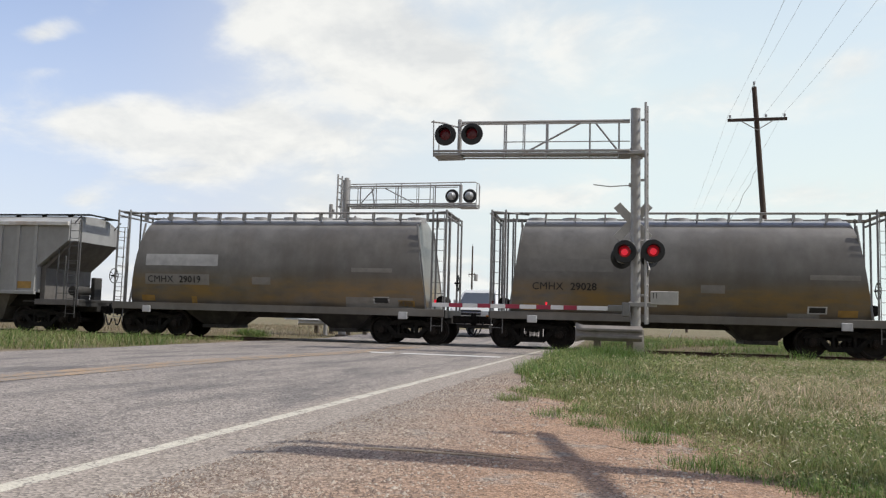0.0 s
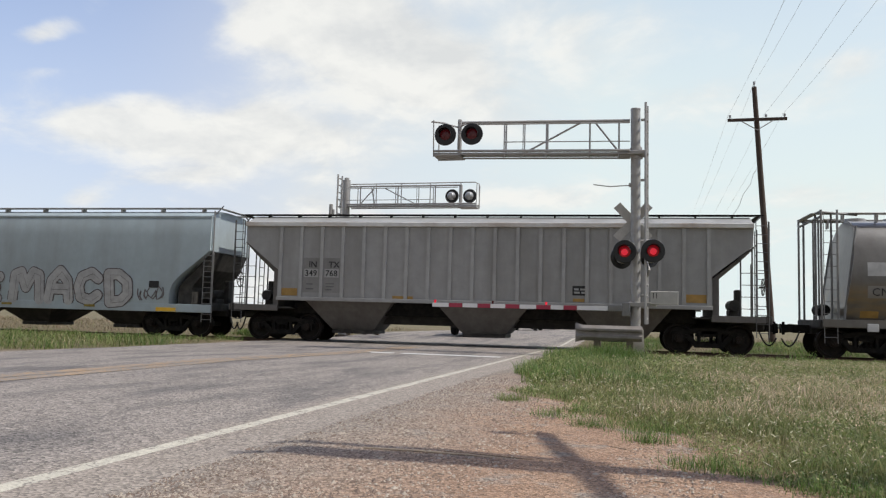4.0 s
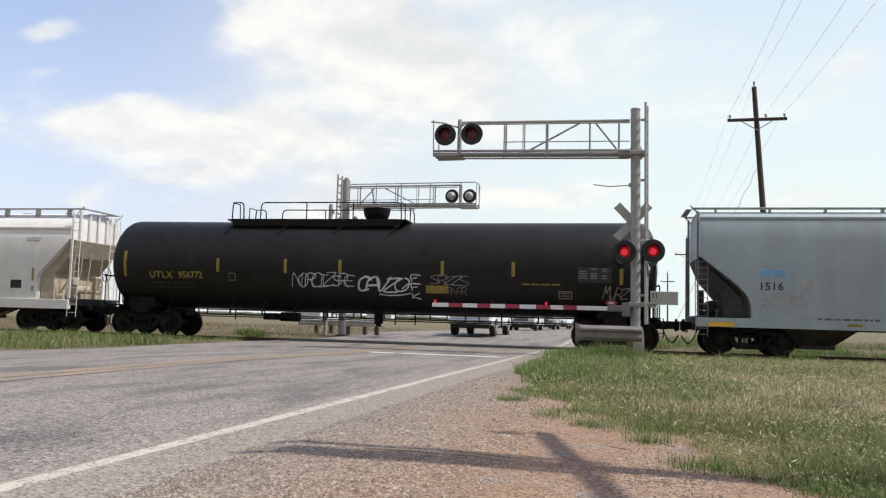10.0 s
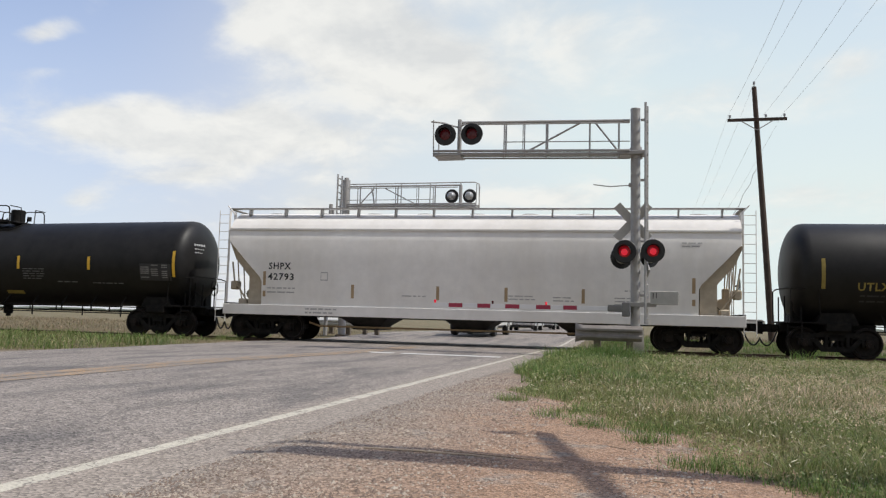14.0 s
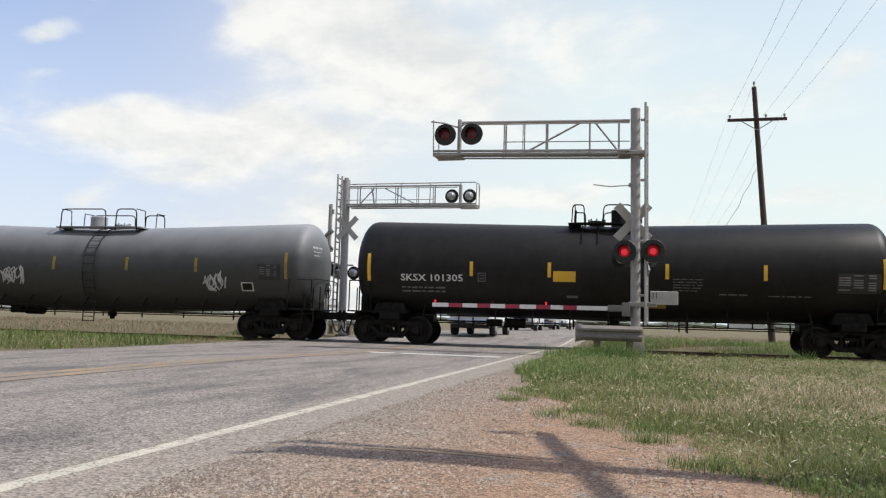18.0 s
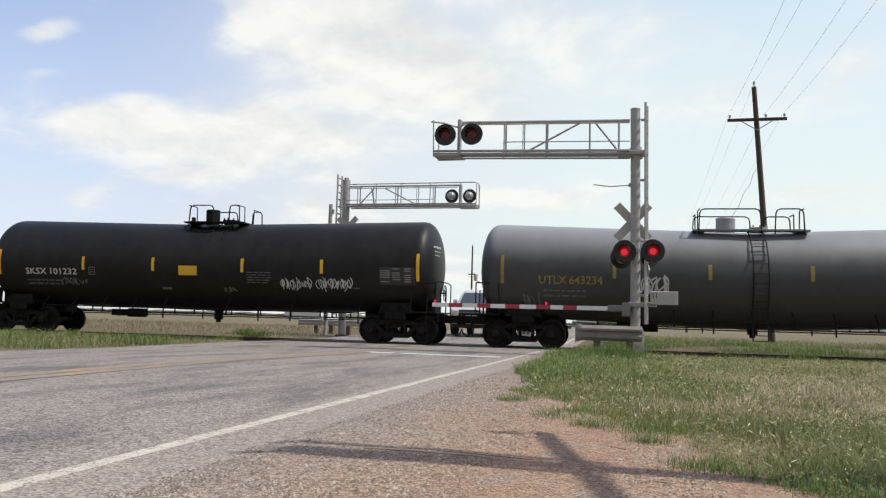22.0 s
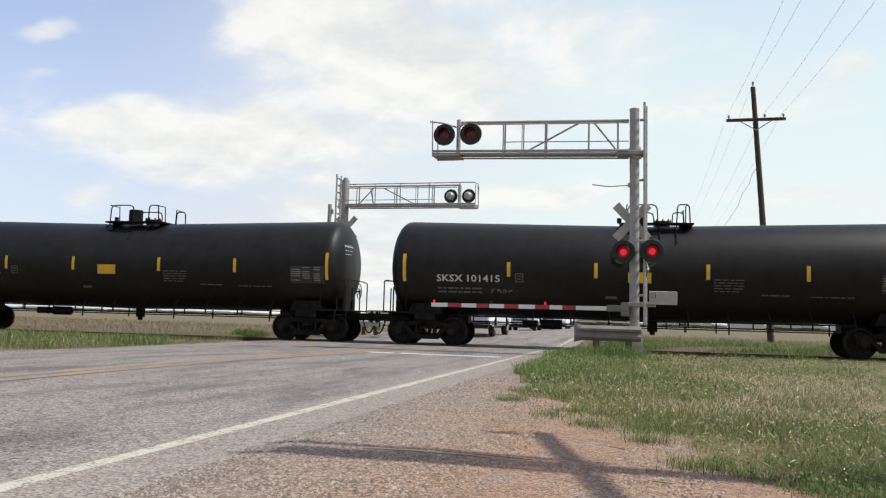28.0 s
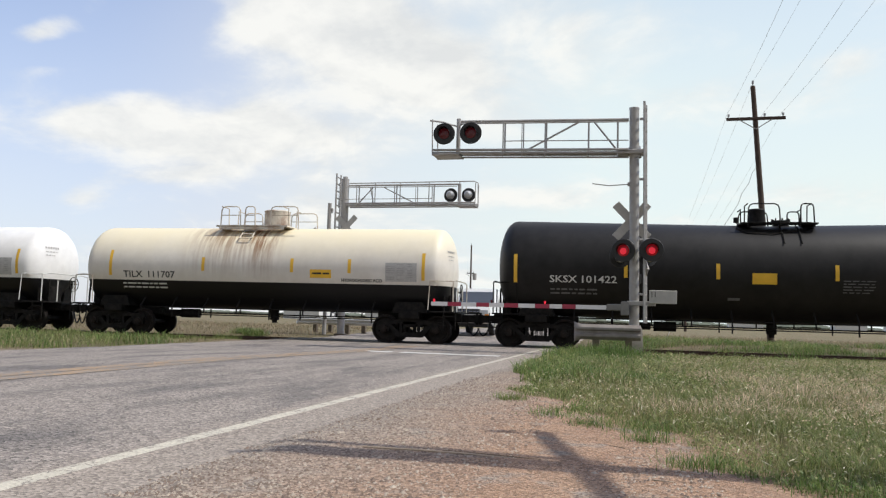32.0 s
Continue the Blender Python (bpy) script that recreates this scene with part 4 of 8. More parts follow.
def tank_car(name, label, x, half, tank_half, radius, sag, zc, truck_x, paint, rail_paint=None, group="tank cars of the freight train"):
    car = thing(name, label, "tank car", group, at=on_track(x))
    mid = tank_profile(tank_half, radius, sag, zc)
    seg = 48
    xs = []
    for k in range(9):  # elliptical head
        d = (k / 8) ** 0.75  # dished head with a firm knuckle
        xs.append((-tank_half + DISH * (1 - d), radius * (1 - d ** BULGE) ** (1 / BULGE) if k < 8 else 0.02))
    xs = xs[::-1]
    prof = xs + [(-x0, r) for x0, r in xs[::-1]]
    prof = [(a, max(r, 0.02)) for a, r in prof]
    inner = [(-tank_half + DISH + (2 * tank_half - 2 * DISH) * k / 12, radius) for k in range(1, 12)]
    prof = prof[:9] + inner + prof[9:]

    def rings(keep):
        out = []
        for px, r in prof:
            ring = []
            for k in range(seg):
                a = 6.28319 * k / seg
                ring.append((px, r * math.cos(a), mid(px) + r * math.sin(a)))
            out.append(ring)
        return out

    shell = Shape().loft(rings(True), True)
    me = shell.mesh("tank", paint, 50)
    part("tank", me, None, car, label)
    dark = STEEL_BLACK
    # stub sills, bolster saddles and end platforms
    for g in (-1, 1):
        s = Shape()
        a, b = sorted((g * (truck_x - 1.3), g * (half - 0.55)))
        s.box(a, b, -0.32, 0.32, 0.74, 1.02, 0.02)
        s.box(g * truck_x - 0.35, g * truck_x + 0.35, -1.25, 1.25, 0.80, 1.05, 0.02)
        part("stub_sill", s, dark, car)
        s = Shape()
        s.prism([(g * truck_x - 0.6, 1.0), (g * truck_x + 0.6, 1.0), (g * truck_x + 0.45, 1.35), (g * truck_x - 0.45, 1.35)], -1.15, 1.15)
        part("saddle", s, dark, car)
        s = Shape()
        a, b = sorted((g * (half - 1.45), g * (half - 0.62)))
        s.box(a, b, -1.35, 1.35, 1.02, 1.07, 0.01)
        part("end_platform", s, dark, car)
        s = Shape()
        xe = g * (half - 0.66)
        for y in (-1.32, -0.45, 0.45, 1.32):
            s.tube([(xe, y, 1.05), (xe, y, 2.05 if abs(y) > 1 else 1.85)], 0.022, 6)
        s.tube([(xe, -1.32, 2.05), (xe, -0.9, 2.1), (xe, 0.9, 2.1), (xe, 1.32, 2.05)], 0.02, 6)
        s.tube([(xe, -1.32, 2.05), (xe - g * 0.75, -1.45, 2.05), (xe - g * 0.8, -1.45, 1.1)], 0.018, 6)
        part("end_handrail", s, rail_paint or dark, car, "pipe handrail")
        s = ladder((g * (half - 0.75), -1.38, 0.45), (g * (half - 0.75), -1.38, 1.05), (1, 0, 0), 2)
        part("sill_step", s, dark, car)
    brake_wheel(car, half - 0.72, 0.55, 1.75, dark)
    for g in (-1, 1):
        xe = g * (half - 1.02)
        s = Shape().box(xe - 0.14, xe + 0.14, -0.55, 0.1, 1.06, 1.62, 0.02).box(xe - 0.10, xe + 0.10, 0.3, 0.75, 1.06, 1.9, 0.02)
        s.tube([(xe, -1.0, 1.06), (xe, -1.0, 1.55), (xe, -0.5, 1.6)], 0.03, 6).tube([(xe + g * 0.2, -0.7, 1.06), (xe + g * 0.2, -0.7, 1.9)], 0.025, 6)
        part("brake_gear", s, dark, car, "dark brake gear on the end platform")
    # side handrails below the shell
    for y in (-1.42, 1.42):
        s = Shape()
        s.tube([(-truck_x + 1.2, y, 0.98), (truck_x - 1.2, y, 0.98)], 0.02, 6)
        n = int((2 * truck_x - 2.4) / 1.15)
        for k in range(n + 1):
            px = -truck_x + 1.2 + (2 * truck_x - 2.4) * k / n
            s.tube([(px, y, 0.62 if k % 3 == 1 else 0.80), (px, y, 1.02), (px, y * 0.80, 1.32)], 0.026, 6)
        part("side_handrail", s, dark, car, "thin black side handrail")
    s = Shape()
    s.tube([(-half + 1.2, 0.35, 0.80), (half - 1.2, 0.35, 0.80)], 0.026, 6)
    s.tube([(-truck_x + 0.8, -0.5, 0.74), (truck_x - 0.8, -0.5, 0.74)], 0.022, 6)
    part("brake_pipe", s, dark, car)
    s = Shape().tube([(-3.4, 0.0, 0.78), (-2.7, 0.0, 0.78)], 0.16, 12)
    s.box(-4.0, -3.5, -0.2, 0.2, 0.66, 0.9, 0.02)
    part("brake_cylinder", s, dark, car)
    s = Shape().tube([(0.2, 0, mid(0) - radius + 0.05), (0.2, 0, 0.62)], 0.16, 12).tube([(0.2, 0, 0.62), (0.2, 0, 0.52)], 0.09, 10)
    part("bottom_outlet", s, dark, car)
    running_gear(car, truck_x, half)
    CARS.append((car, x))

    head_marks(car, tank_half, radius, zc, FAINT_INK if rail_paint else SPRAY_WHITE)

    def surface(px, pz):
        dz = min(abs(pz - mid(px)), radius * 0.98)
        return -math.sqrt(radius * radius - dz * dz)

    return car, surface, mid


def platform_top(car, mid, radius, x0, x1, dome, rail_h, rail_mat, deck_mat, dome_mat, dome_r=0.33, dome_h=0.42, ladder_x=None, bowl=False, rails=(), manway=1.0, foot=None):
    """Manway platform on the tank's top with its railing, housing and side ladder."""
    zt = mid((x0 + x1) / 2) + radius
    s = Shape()
    for y in (-0.75, 0.75):
        s.box(x0, x1, y - 0.22, y + 0.22, zt - 0.02, zt + 0.03, 0.008)
    for px in (x0, x1):
        s.box(px - 0.2, px + 0.2, -0.95, 0.95, zt - 0.03, zt + 0.025, 0.008)
    part("platform", s, deck_mat, car, "grated platform round the manway")
    for r0, r1, low in rails:
        for y in (-0.95, 0.95):
            n, zr, q = max(1, round((r1 - r0) / 1.7)), zt + rail_h, min(0.14, (r1 - r0) / 4)
            bend = [(r0 - 0.03, y, zt - 0.12), (r0, y, zr - q), (r0 + 0.3 * q, y, zr - 0.3 * q), (r0 + q, y, zr), (r1 - q, y, zr), (r1 - 0.3 * q, y, zr - 0.3 * q), (r1, y, zr - q), (r1 + 0.03, y, zt - 0.12)]
            part("railing", Shape().tube(bend, 0.022, 6), rail_mat, car, "bent pipe railing on the platform")
            for k in range(1, n):
                px = r0 + (r1 - r0) * k / n
                part("railing_post", Shape().tube([(px, y, zt - 0.12), (px, y, zr)], 0.020, 6), rail_mat, car)
            if low:
                part("mid_rail", Shape().tube([(r0, y, zt + rail_h * 0.55), (r1, y, zt + rail_h * 0.55)], 0.016, 6), rail_mat, car)
    for px in (x0, x1):
        for g in (-1, 1):
            part("end_hoop", Shape().tube([(px, g * 0.95, zt + rail_h), (px, g * 0.4, zt + rail_h), (px, g * 0.35, zt)], 0.02, 6), rail_mat, car)
    rings = []
    if bowl:
        prof = [(0.0, dome_r * 0.58), (0.07, dome_r * 0.62), (0.14, dome_r * 0.80), (0.26, dome_r * 1.0), (dome_h - 0.08, dome_r * 1.10), (dome_h, dome_r * 1.13), (dome_h + 0.05, dome_r * 1.16), (dome_h + 0.06, dome_r * 0.9)]
    else:
        prof = [(0.0, dome_r), (dome_h * 0.5, dome_r), (dome_h, dome_r), (dome_h + 0.04, dome_r * 1.03), (dome_h + 0.08, dome_r * 0.9)]
    for h, r in prof:
        rings.append([(dome + r * math.cos(6.28319 * k / 20), r * math.sin(6.28319 * k / 20), zt - 0.05 + h) for k in range(20)])
    part("valve_housing", Shape().loft(rings), dome_mat, car, "bolted valve housing with a hinged cover")
    if manway:
        s, c = Shape(), dome + manway
        s.tube([(c, 0, zt - 0.08), (c, 0, zt + 0.12)], 0.25, 16)
        s.tube([(c, 0, zt + 0.12), (c, 0, zt + 0.17)], 0.29, 16)
        for k in range(8):
            a = k * 0.785
            s.tube([(c + 0.26 * math.cos(a), 0.26 * math.sin(a), zt + 0.14), (c + 0.26 * math.cos(a), 0.26 * math.sin(a), zt + 0.24)], 0.025, 6)
        part("manway", s, dome_mat, car, "round manway cover with eye bolts")
    if ladder_x is not None:
        pts = [math.radians(a) for a in (100, 120, 140, 160, 180, 200, 215)]
        s = Shape()
        zc = mid(ladder_x)
        R = radius + 0.10
        path = [(R * math.cos(a), zc + R * math.sin(a)) for a in pts] + [(-1.42, 0.75), (-1.42, 0.45)]
        if foot:
            path = [q for q in path if q[1] > foot]
        for dx in (-0.22, 0.22):
            s.tube([(ladder_x + dx, y, z) for y, z in path], 0.022, 6)
        steps = 5 if foot else 16
        for k in range(steps):
            u = k / (steps - 1) * (len(path) - 1)
            i = min(int(u), len(path) - 2)
            f = u - i
            y, z = path[i][0] * (1 - f) + path[i + 1][0] * f, path[i][1] * (1 - f) + path[i + 1][1] * f
            s.tube([(ladder_x - 0.22, y, z), (ladder_x + 0.22, y, z)], 0.016, 6)
        part("side_ladder", s, BLACK_TANK if rail_mat is STEEL_BLACK else rail_mat, car, "curved side ladder")


def safety_marks(car, surface, xs, z0=2.25, z1=2.72, tall=(), mat=YELLOW_MARK):
    for k, px in enumerate(xs):
        a, b = (2.05, 2.95) if k in tall else (z0, z1)
        part("reflective_strip", patch(px - 0.055, px + 0.055, a, b, surface, rows=4), mat, car, "upright yellow reflective strip")


def black_tank(number, x, tags, turned=False):
    car, surface, mid = tank_car("tank_car", "glossy black funnel-flow tank car with white lettering", x, 9.13, 8.42, 1.56, 0.13, 2.61, 7.1, BLACK_TANK)
    hoops = ((-0.62, 0.28, False), (0.90, 1.26, False))
    if turned:
        hoops = tuple((0.1 - b, 0.1 - a, c) for a, b, c in hoops)
    g = -1 if turned else 1
    platform_top(car, mid, 1.56, *((-1.1, 0.75) if turned else (-0.65, 1.2)), 0.32 if turned else -0.22, 0.60, STEEL_BLACK, STEEL_BLACK, STEEL_BLACK, 0.25, 0.52, rails=hoops, manway=0.72 * g)
    part("lettering", words("SKSX", 0.215, LETTER_WHITE, -6.68, 2.08, surface, 1.22), None, car, "white reporting mark")
    part("lettering", words(number, 0.215, LETTER_WHITE, -5.74, 2.08, surface, 1.25), None, car, "white car number")
    part("small_lettering", bars(-6.65, -5.1, 1.84, 2, 0.12, 0.05, surface, 4), LETTER_FADED, car)
    safety_marks(car, surface, (-7.75, -4.33, -1.84 if turned else -1.6, 1.75, 4.6, 7.9), tall=(0, 5))
    px = -1.72 if turned else -0.62
    part("yellow_panel", patch(px, px + 0.70, 2.12, 2.45, surface, rows=3), YELLOW_MARK, car, "yellow placard panel")
    part("data_box", patch(-4.12, -3.86, 2.08, 2.36, surface, rows=3), LETTER_FADED, car)
    part("data_box", patch(-4.09, -3.89, 2.11, 2.33, surface, rows=3, offset=0.004), BLACK_TANK, car)
    part("small_lettering", bars(-4.06, -3.92, 2.25, 2, 0.09, 0.04, lambda a, b: surface(a, b) - 0.006, 6), LETTER_FADED, car)
    part("small_lettering", bars(1.92, 2.8, 2.24, 5, 0.085, 0.03, surface, 9), LETTER_FADED, car)
    stencil(car, 6.60, 7.80, 1.92, 2.50, surface, FAINT_PANEL, STENCIL_INK)
    part("small_lettering", bars(3.3, 4.1, 1.80, 1, 0.1, 0.04, surface, 12), LETTER_FADED, car)
    part("small_lettering", bars(4.7, 5.9, 1.78, 1, 0.1, 0.035, surface, 15), LETTER_FADED, car)
    part("data_box", patch(-1.3, -0.95, 1.62, 1.70, surface, rows=2), LETTER_FADED, car)
    if turned:
        part("yellow_mark", patch(1.05, 1.75, 1.36, 1.48, surface, rows=2), LETTER_YELLOW, car, "small yellow stencil patch")
    pipe = [(-0.88, -0.2, mid(0) + 1.70), (-0.85, -0.35, mid(0) + 1.55), (-0.95, -0.72, mid(0) + 1.42), (-0.7, -0.98, mid(0) + 1.26), (0.1, -1.02, mid(0) + 1.22), (0.9, -0.85, mid(0) + 1.34)]
    pipe = [(g * a + (0.1 if turned else 0), b, c) for a, b, c in pipe]
    part("vent_pipe", Shape().tube(pipe, 0.020, 6).disc((pipe[0][0], -0.2, mid(0) + 1.74), (0, 0, 1), 0.08, 0.16, 10), STEEL_BLACK, car)
    for px in (0.35, 0.85):  # stiles of the side ladder, close to the shell
        arc = [math.radians(a) for a in (104, 118, 132, 146)]
        part("ladder_stile", Shape().tube([(g * px, 1.60 * math.cos(a), mid(px) + 1.60 * math.sin(a)) for a in arc], 0.018, 6), STEEL_BLACK, car)
    for x0, x1, z0, z1, n, seed, w, mat in tags:
        part("graffiti", scribble(x0, x1, z0, z1, surface, n, w, seed), mat, car, "sprayed tag")
    return car


STENCIL_INK = surf("grey_stencil_ink", (0.22, 0.21, 0.20), 0.7, vary=0.3, bump=0)
RUSTY = surf("rust_stained_housing_paint", (0.60, 0.55, 0.46), 0.6, vary=0.15, dirt=(0.16, 0.065, 0.03), dirt_amount=1.0, dirt_scale=2.2, streak=1.5, bump=0.1)


def build_tanks():
    black_tank("101305", -12.32, [], True)
    black_tank("101232", -48.87, [(3.1, 4.2, 1.68, 2.12, 8, 11, 0.026, SPRAY_WHITE), (4.45, 5.6, 1.66, 2.16, 9, 12, 0.026, SPRAY_WHITE),
                                  (-5.3, -4.1, 1.7, 1.98, 5, 13, 0.03, LETTER_FADED), (1.0, 1.5, 1.55, 1.8, 3, 14, 0.03, LETTER_FADED)])
    black_tank("101415", -67.15, [(-4.9, -4.2, 1.72, 1.86, 4, 15, 0.025, LETTER_FADED)])
    black_tank("101422", -85.47, [])
    # long black tank car with graffiti
    car, surface, mid = tank_car("tank_car", "long dull black tank car with white graffiti", 25.28, 10.2, 9.55, 1.57, 0.03, 2.59, 8.2, BLACK_TANK)
    platform_top(car, mid, 1.57, -4.98, 1.12, 0.0, 0.60, STEEL_BLACK, STEEL_BLACK, STEEL_BLACK, 0.42, 0.50, bowl=True, rails=((-4.98, -4.58, False), (-3.92, 1.12, False)), manway=0)
    for g in (-1, 1):  # the long side walks hang out over the shell on brackets
        part("walk_fascia", Shape().box(-4.95, 1.10, *sorted((g * 0.97, g * 1.0)), 3.92, 4.12, 0.006), STEEL_BLACK, car, "dark edge plate of the side walk")
        for px in (-4.9, -2.9, -0.9, 1.05):
            part("walk_strut", Shape().tube([(px, g * 0.99, 3.95), (px - 0.25, g * 1.20, 3.62)], 0.022, 6), STEEL_BLACK, car)
    part("lettering", words("UTLX", 0.225, LETTER_YELLOW, -7.74, 2.02, surface, 1.02, 1.12, bold=0.008), None, car, "yellow reporting mark")
    part("lettering", words("956772", 0.225, LETTER_YELLOW, -6.64, 2.03, surface, 0.95, bold=0.006), None, car, "yellow car number")
    part("small_lettering", bars(-7.65, -6.1, 1.84, 2, 0.16, 0.045, surface, 8), FAINT_PANEL, car)
    part("data_box", patch(-4.75, -4.49, 1.96, 2.22, surface, rows=3), LETTER_FADED, car)
    part("data_box", patch(-4.72, -4.52, 1.99, 2.19, surface, rows=3, offset=0.004), BLACK_TANK, car)
    safety_marks(car, surface, (-8.67, -5.14, -2.68, -0.75, 2.72, 5.02, 8.38), tall=(0, 6), mat=LETTER_YELLOW)
    part("yellow_panel", patch(2.16, 2.90, 1.68, 1.93, surface, rows=3), LETTER_YELLOW, car, "faded yellow panel")
    part("graffiti", brush("NOROIZSRE", -2.38, -0.28, 1.84, 2.24, surface, 0.026, 21, 0.25, 0.32), SPRAY_WHITE, car, "thin white sprayed tag")
    part("graffiti", brush("CAVZO", -0.10, 1.52, 1.70, 2.14, surface, 0.062, 27, 0.35, 0.25), SPRAY_WHITE, car, "bold white sprayed tag")
    tail = Shape()
    ribbon(tail, [(0.55, 1.62), (0.9, 1.58), (1.3, 1.60), (1.62, 1.66)], 0.035, surface, 0.019)
    ribbon(tail, [(1.35, 1.80), (1.55, 1.95), (1.72, 1.98), (1.92, 1.97)], 0.045, surface, 0.020)
    part("graffiti", tail, SPRAY_WHITE, car, "sprayed flourish under the tag")
    for c, z0, z1 in (("F", 2.04, 2.26), ("F", 1.74, 1.98), ("K", 1.48, 1.68)):
        part("graffiti", brush(c, 1.70, 1.96, z0, z1, surface, 0.036, 9, 0.05), SPRAY_WHITE, car, "small sprayed letter form")
    part("graffiti", brush("SRZZS", 2.38, 3.55, 1.96, 2.24, surface, 0.022, 23, 0.2, 0.3), STENCIL_INK, car, "faint sprayed tag")
    part("graffiti", brush("ANAR", 2.85, 3.5, 1.66, 1.86, surface, 0.022, 24), LETTER_FADED, car, "faint sprayed tag")
    part("graffiti", brush("MVRZ", 7.85, 8.6, 1.62, 1.95, surface, 0.030, 25), STENCIL_INK, car, "faint sprayed tag")
    head_tag(car, 9.55, 1.57, 2.59, -1.05, -0.15, 2.4, 3.25, 4, 0.045, 51, LETTER_WHITE)
    head_tag(car, 9.55, 1.57, 2.59, 0.2, 0.9, 2.4, 3.2, 3, 0.045, 52, LETTER_WHITE)
    head_tag(car, 9.55, 1.57, 2.59, -0.9, 0.4, 1.55, 2.05, 5, 0.035, 53, SPRAY_WHITE)
    placard(car, 8.08, 1.50, surface)
    stencil(car, 7.04, 8.08, 2.10, 2.58, surface, FAINT_PANEL, STENCIL_INK)
    part("data_box", patch(6.45, 6.87, 1.58, 1.83, surface, rows=3), STENCIL_INK, car)
    part("data_box", patch(6.48, 6.84, 1.61, 1.80, surface, rows=3, offset=0.004), BLACK_TANK, car)
    part("small_lettering", bars(6.52, 6.8, 1.74, 2, 0.09, 0.05, lambda a, b: surface(a, b) - 0.006, 6), LETTER_FADED, car)
    part("small_lettering", bars(5.3, 6.5, 2.0, 1, 0.13, 0.045, surface, 5), LETTER_YELLOW, car)
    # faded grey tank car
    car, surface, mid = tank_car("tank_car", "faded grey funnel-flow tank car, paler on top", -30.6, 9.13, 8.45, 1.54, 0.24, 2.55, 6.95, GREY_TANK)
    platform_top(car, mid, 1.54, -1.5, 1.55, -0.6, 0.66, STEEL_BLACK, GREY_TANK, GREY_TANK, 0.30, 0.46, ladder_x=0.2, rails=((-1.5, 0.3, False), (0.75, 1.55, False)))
    part("lettering", words("UTLX", 0.25, LETTER_YELLOW, -6.45, 2.06, surface, 0.98), None, car, "faded yellow reporting mark")
    part("lettering", words("643234", 0.25, LETTER_YELLOW, -5.50, 2.06, surface, 0.98), None, car, "faded yellow car number")
    part("small_lettering", bars(-6.3, -4.9, 1.82, 2, 0.16, 0.05, surface, 8), LETTER_FADED, car)
    safety_marks(car, surface, (-7.6, -4.1, -1.25, 1.65, 4.3, 7.6), tall=(0, 5), mat=LETTER_YELLOW)
    part("graffiti", scribble(-3.45, -2.5, 1.7, 2.4, surface, 6, 0.05, 31), SPRAY_WHITE, car, "grey-white sprayed tag")
    part("graffiti", scribble(4.55, 5.5, 1.6, 2.3, surface, 6, 0.05, 32), SPRAY_WHITE, car, "grey-white sprayed tag")
    part("graffiti", scribble(-7.0, -6.4, 1.2, 1.8, surface, 3, 0.03, 33), LETTER_FADED, car, "faint sprayed tag")
    part("data_box", patch(5.95, 6.4, 1.62, 1.92, surface, rows=3), SPRAY_WHITE, car)
    part("data_box", patch(6.0, 6.35, 1.66, 1.88, surface, rows=3, offset=0.004), BLACK_TANK, car)
    stencil(car, 6.6, 7.4, 2.0, 2.55, surface, FAINT_PANEL, LETTER_FADED)
    # cream acid tank car with rust runs
    for k, (px, paint, label) in enumerate(((-102.15, CREAM_TANK, "cream tank car with black belly and rust runs"),
                                           (-117.3, WHITE_TANK, "clean white tank car with a black belly"))):
        fit = CREAM_PLAIN if k == 0 else WHITE_FITTING
        car, surface, mid = tank_car("tank_car", label, px, 7.55, 6.75, 1.46, 0.0, 2.42, 5.4, paint, fit)
        platform_top(car, mid, 1.46, -1.55, 0.72, 0.14, 0.68, fit, fit, RUSTY if k == 0 else fit, 0.46, 0.62, ladder_x=-0.50, rails=((-1.55, -0.85, True), (-0.65, -0.30, True), (0.3, 1.3, True)), manway=0.0, foot=3.0)
        part("splash_plate", Shape().box(-1.62, 0.80, -0.96, -0.93, mid(0) + 1.33, mid(0) + 1.43, 0.01), fit, car)
        safety_marks(car, surface, (-5.45, -1.9, 1.35, 3.38, 5.9), tall=(0, 4), mat=YELLOW_MARK)
        part("small_lettering", bars(-5.0, -3.3, 1.76, 2, 0.13, 0.05, surface, 8), LETTER_WHITE, car)
        part("lettering", words("HYDROCHLORIC ACID", 0.10, LETTER_BLACK, 3.1, 1.97, surface, 0.95), None, car, "black commodity stencil")
        stencil(car, 4.62, 5.68, 2.0, 2.62, surface, GREY_PANEL, FAINT_INK)
        if k == 0:
            part("lettering", words("TILX", 0.22, LETTER_BLACK, -4.95, 2.0, surface, 1.15), None, car, "black reporting mark")
            part("lettering", words("111707", 0.22, LETTER_BLACK, -4.05, 2.0, surface, 1.15), None, car, "black car number")
            part("yellow_panel", patch(2.0, 2.75, 2.08, 2.36, surface, rows=3), YELLOW_MARK, car, "yellow placard panel")
            part("small_lettering", bars(2.08, 2.68, 2.2, 1, 0.1, 0.06, surface, 2), LETTER_BLACK, car)


build_tanks()


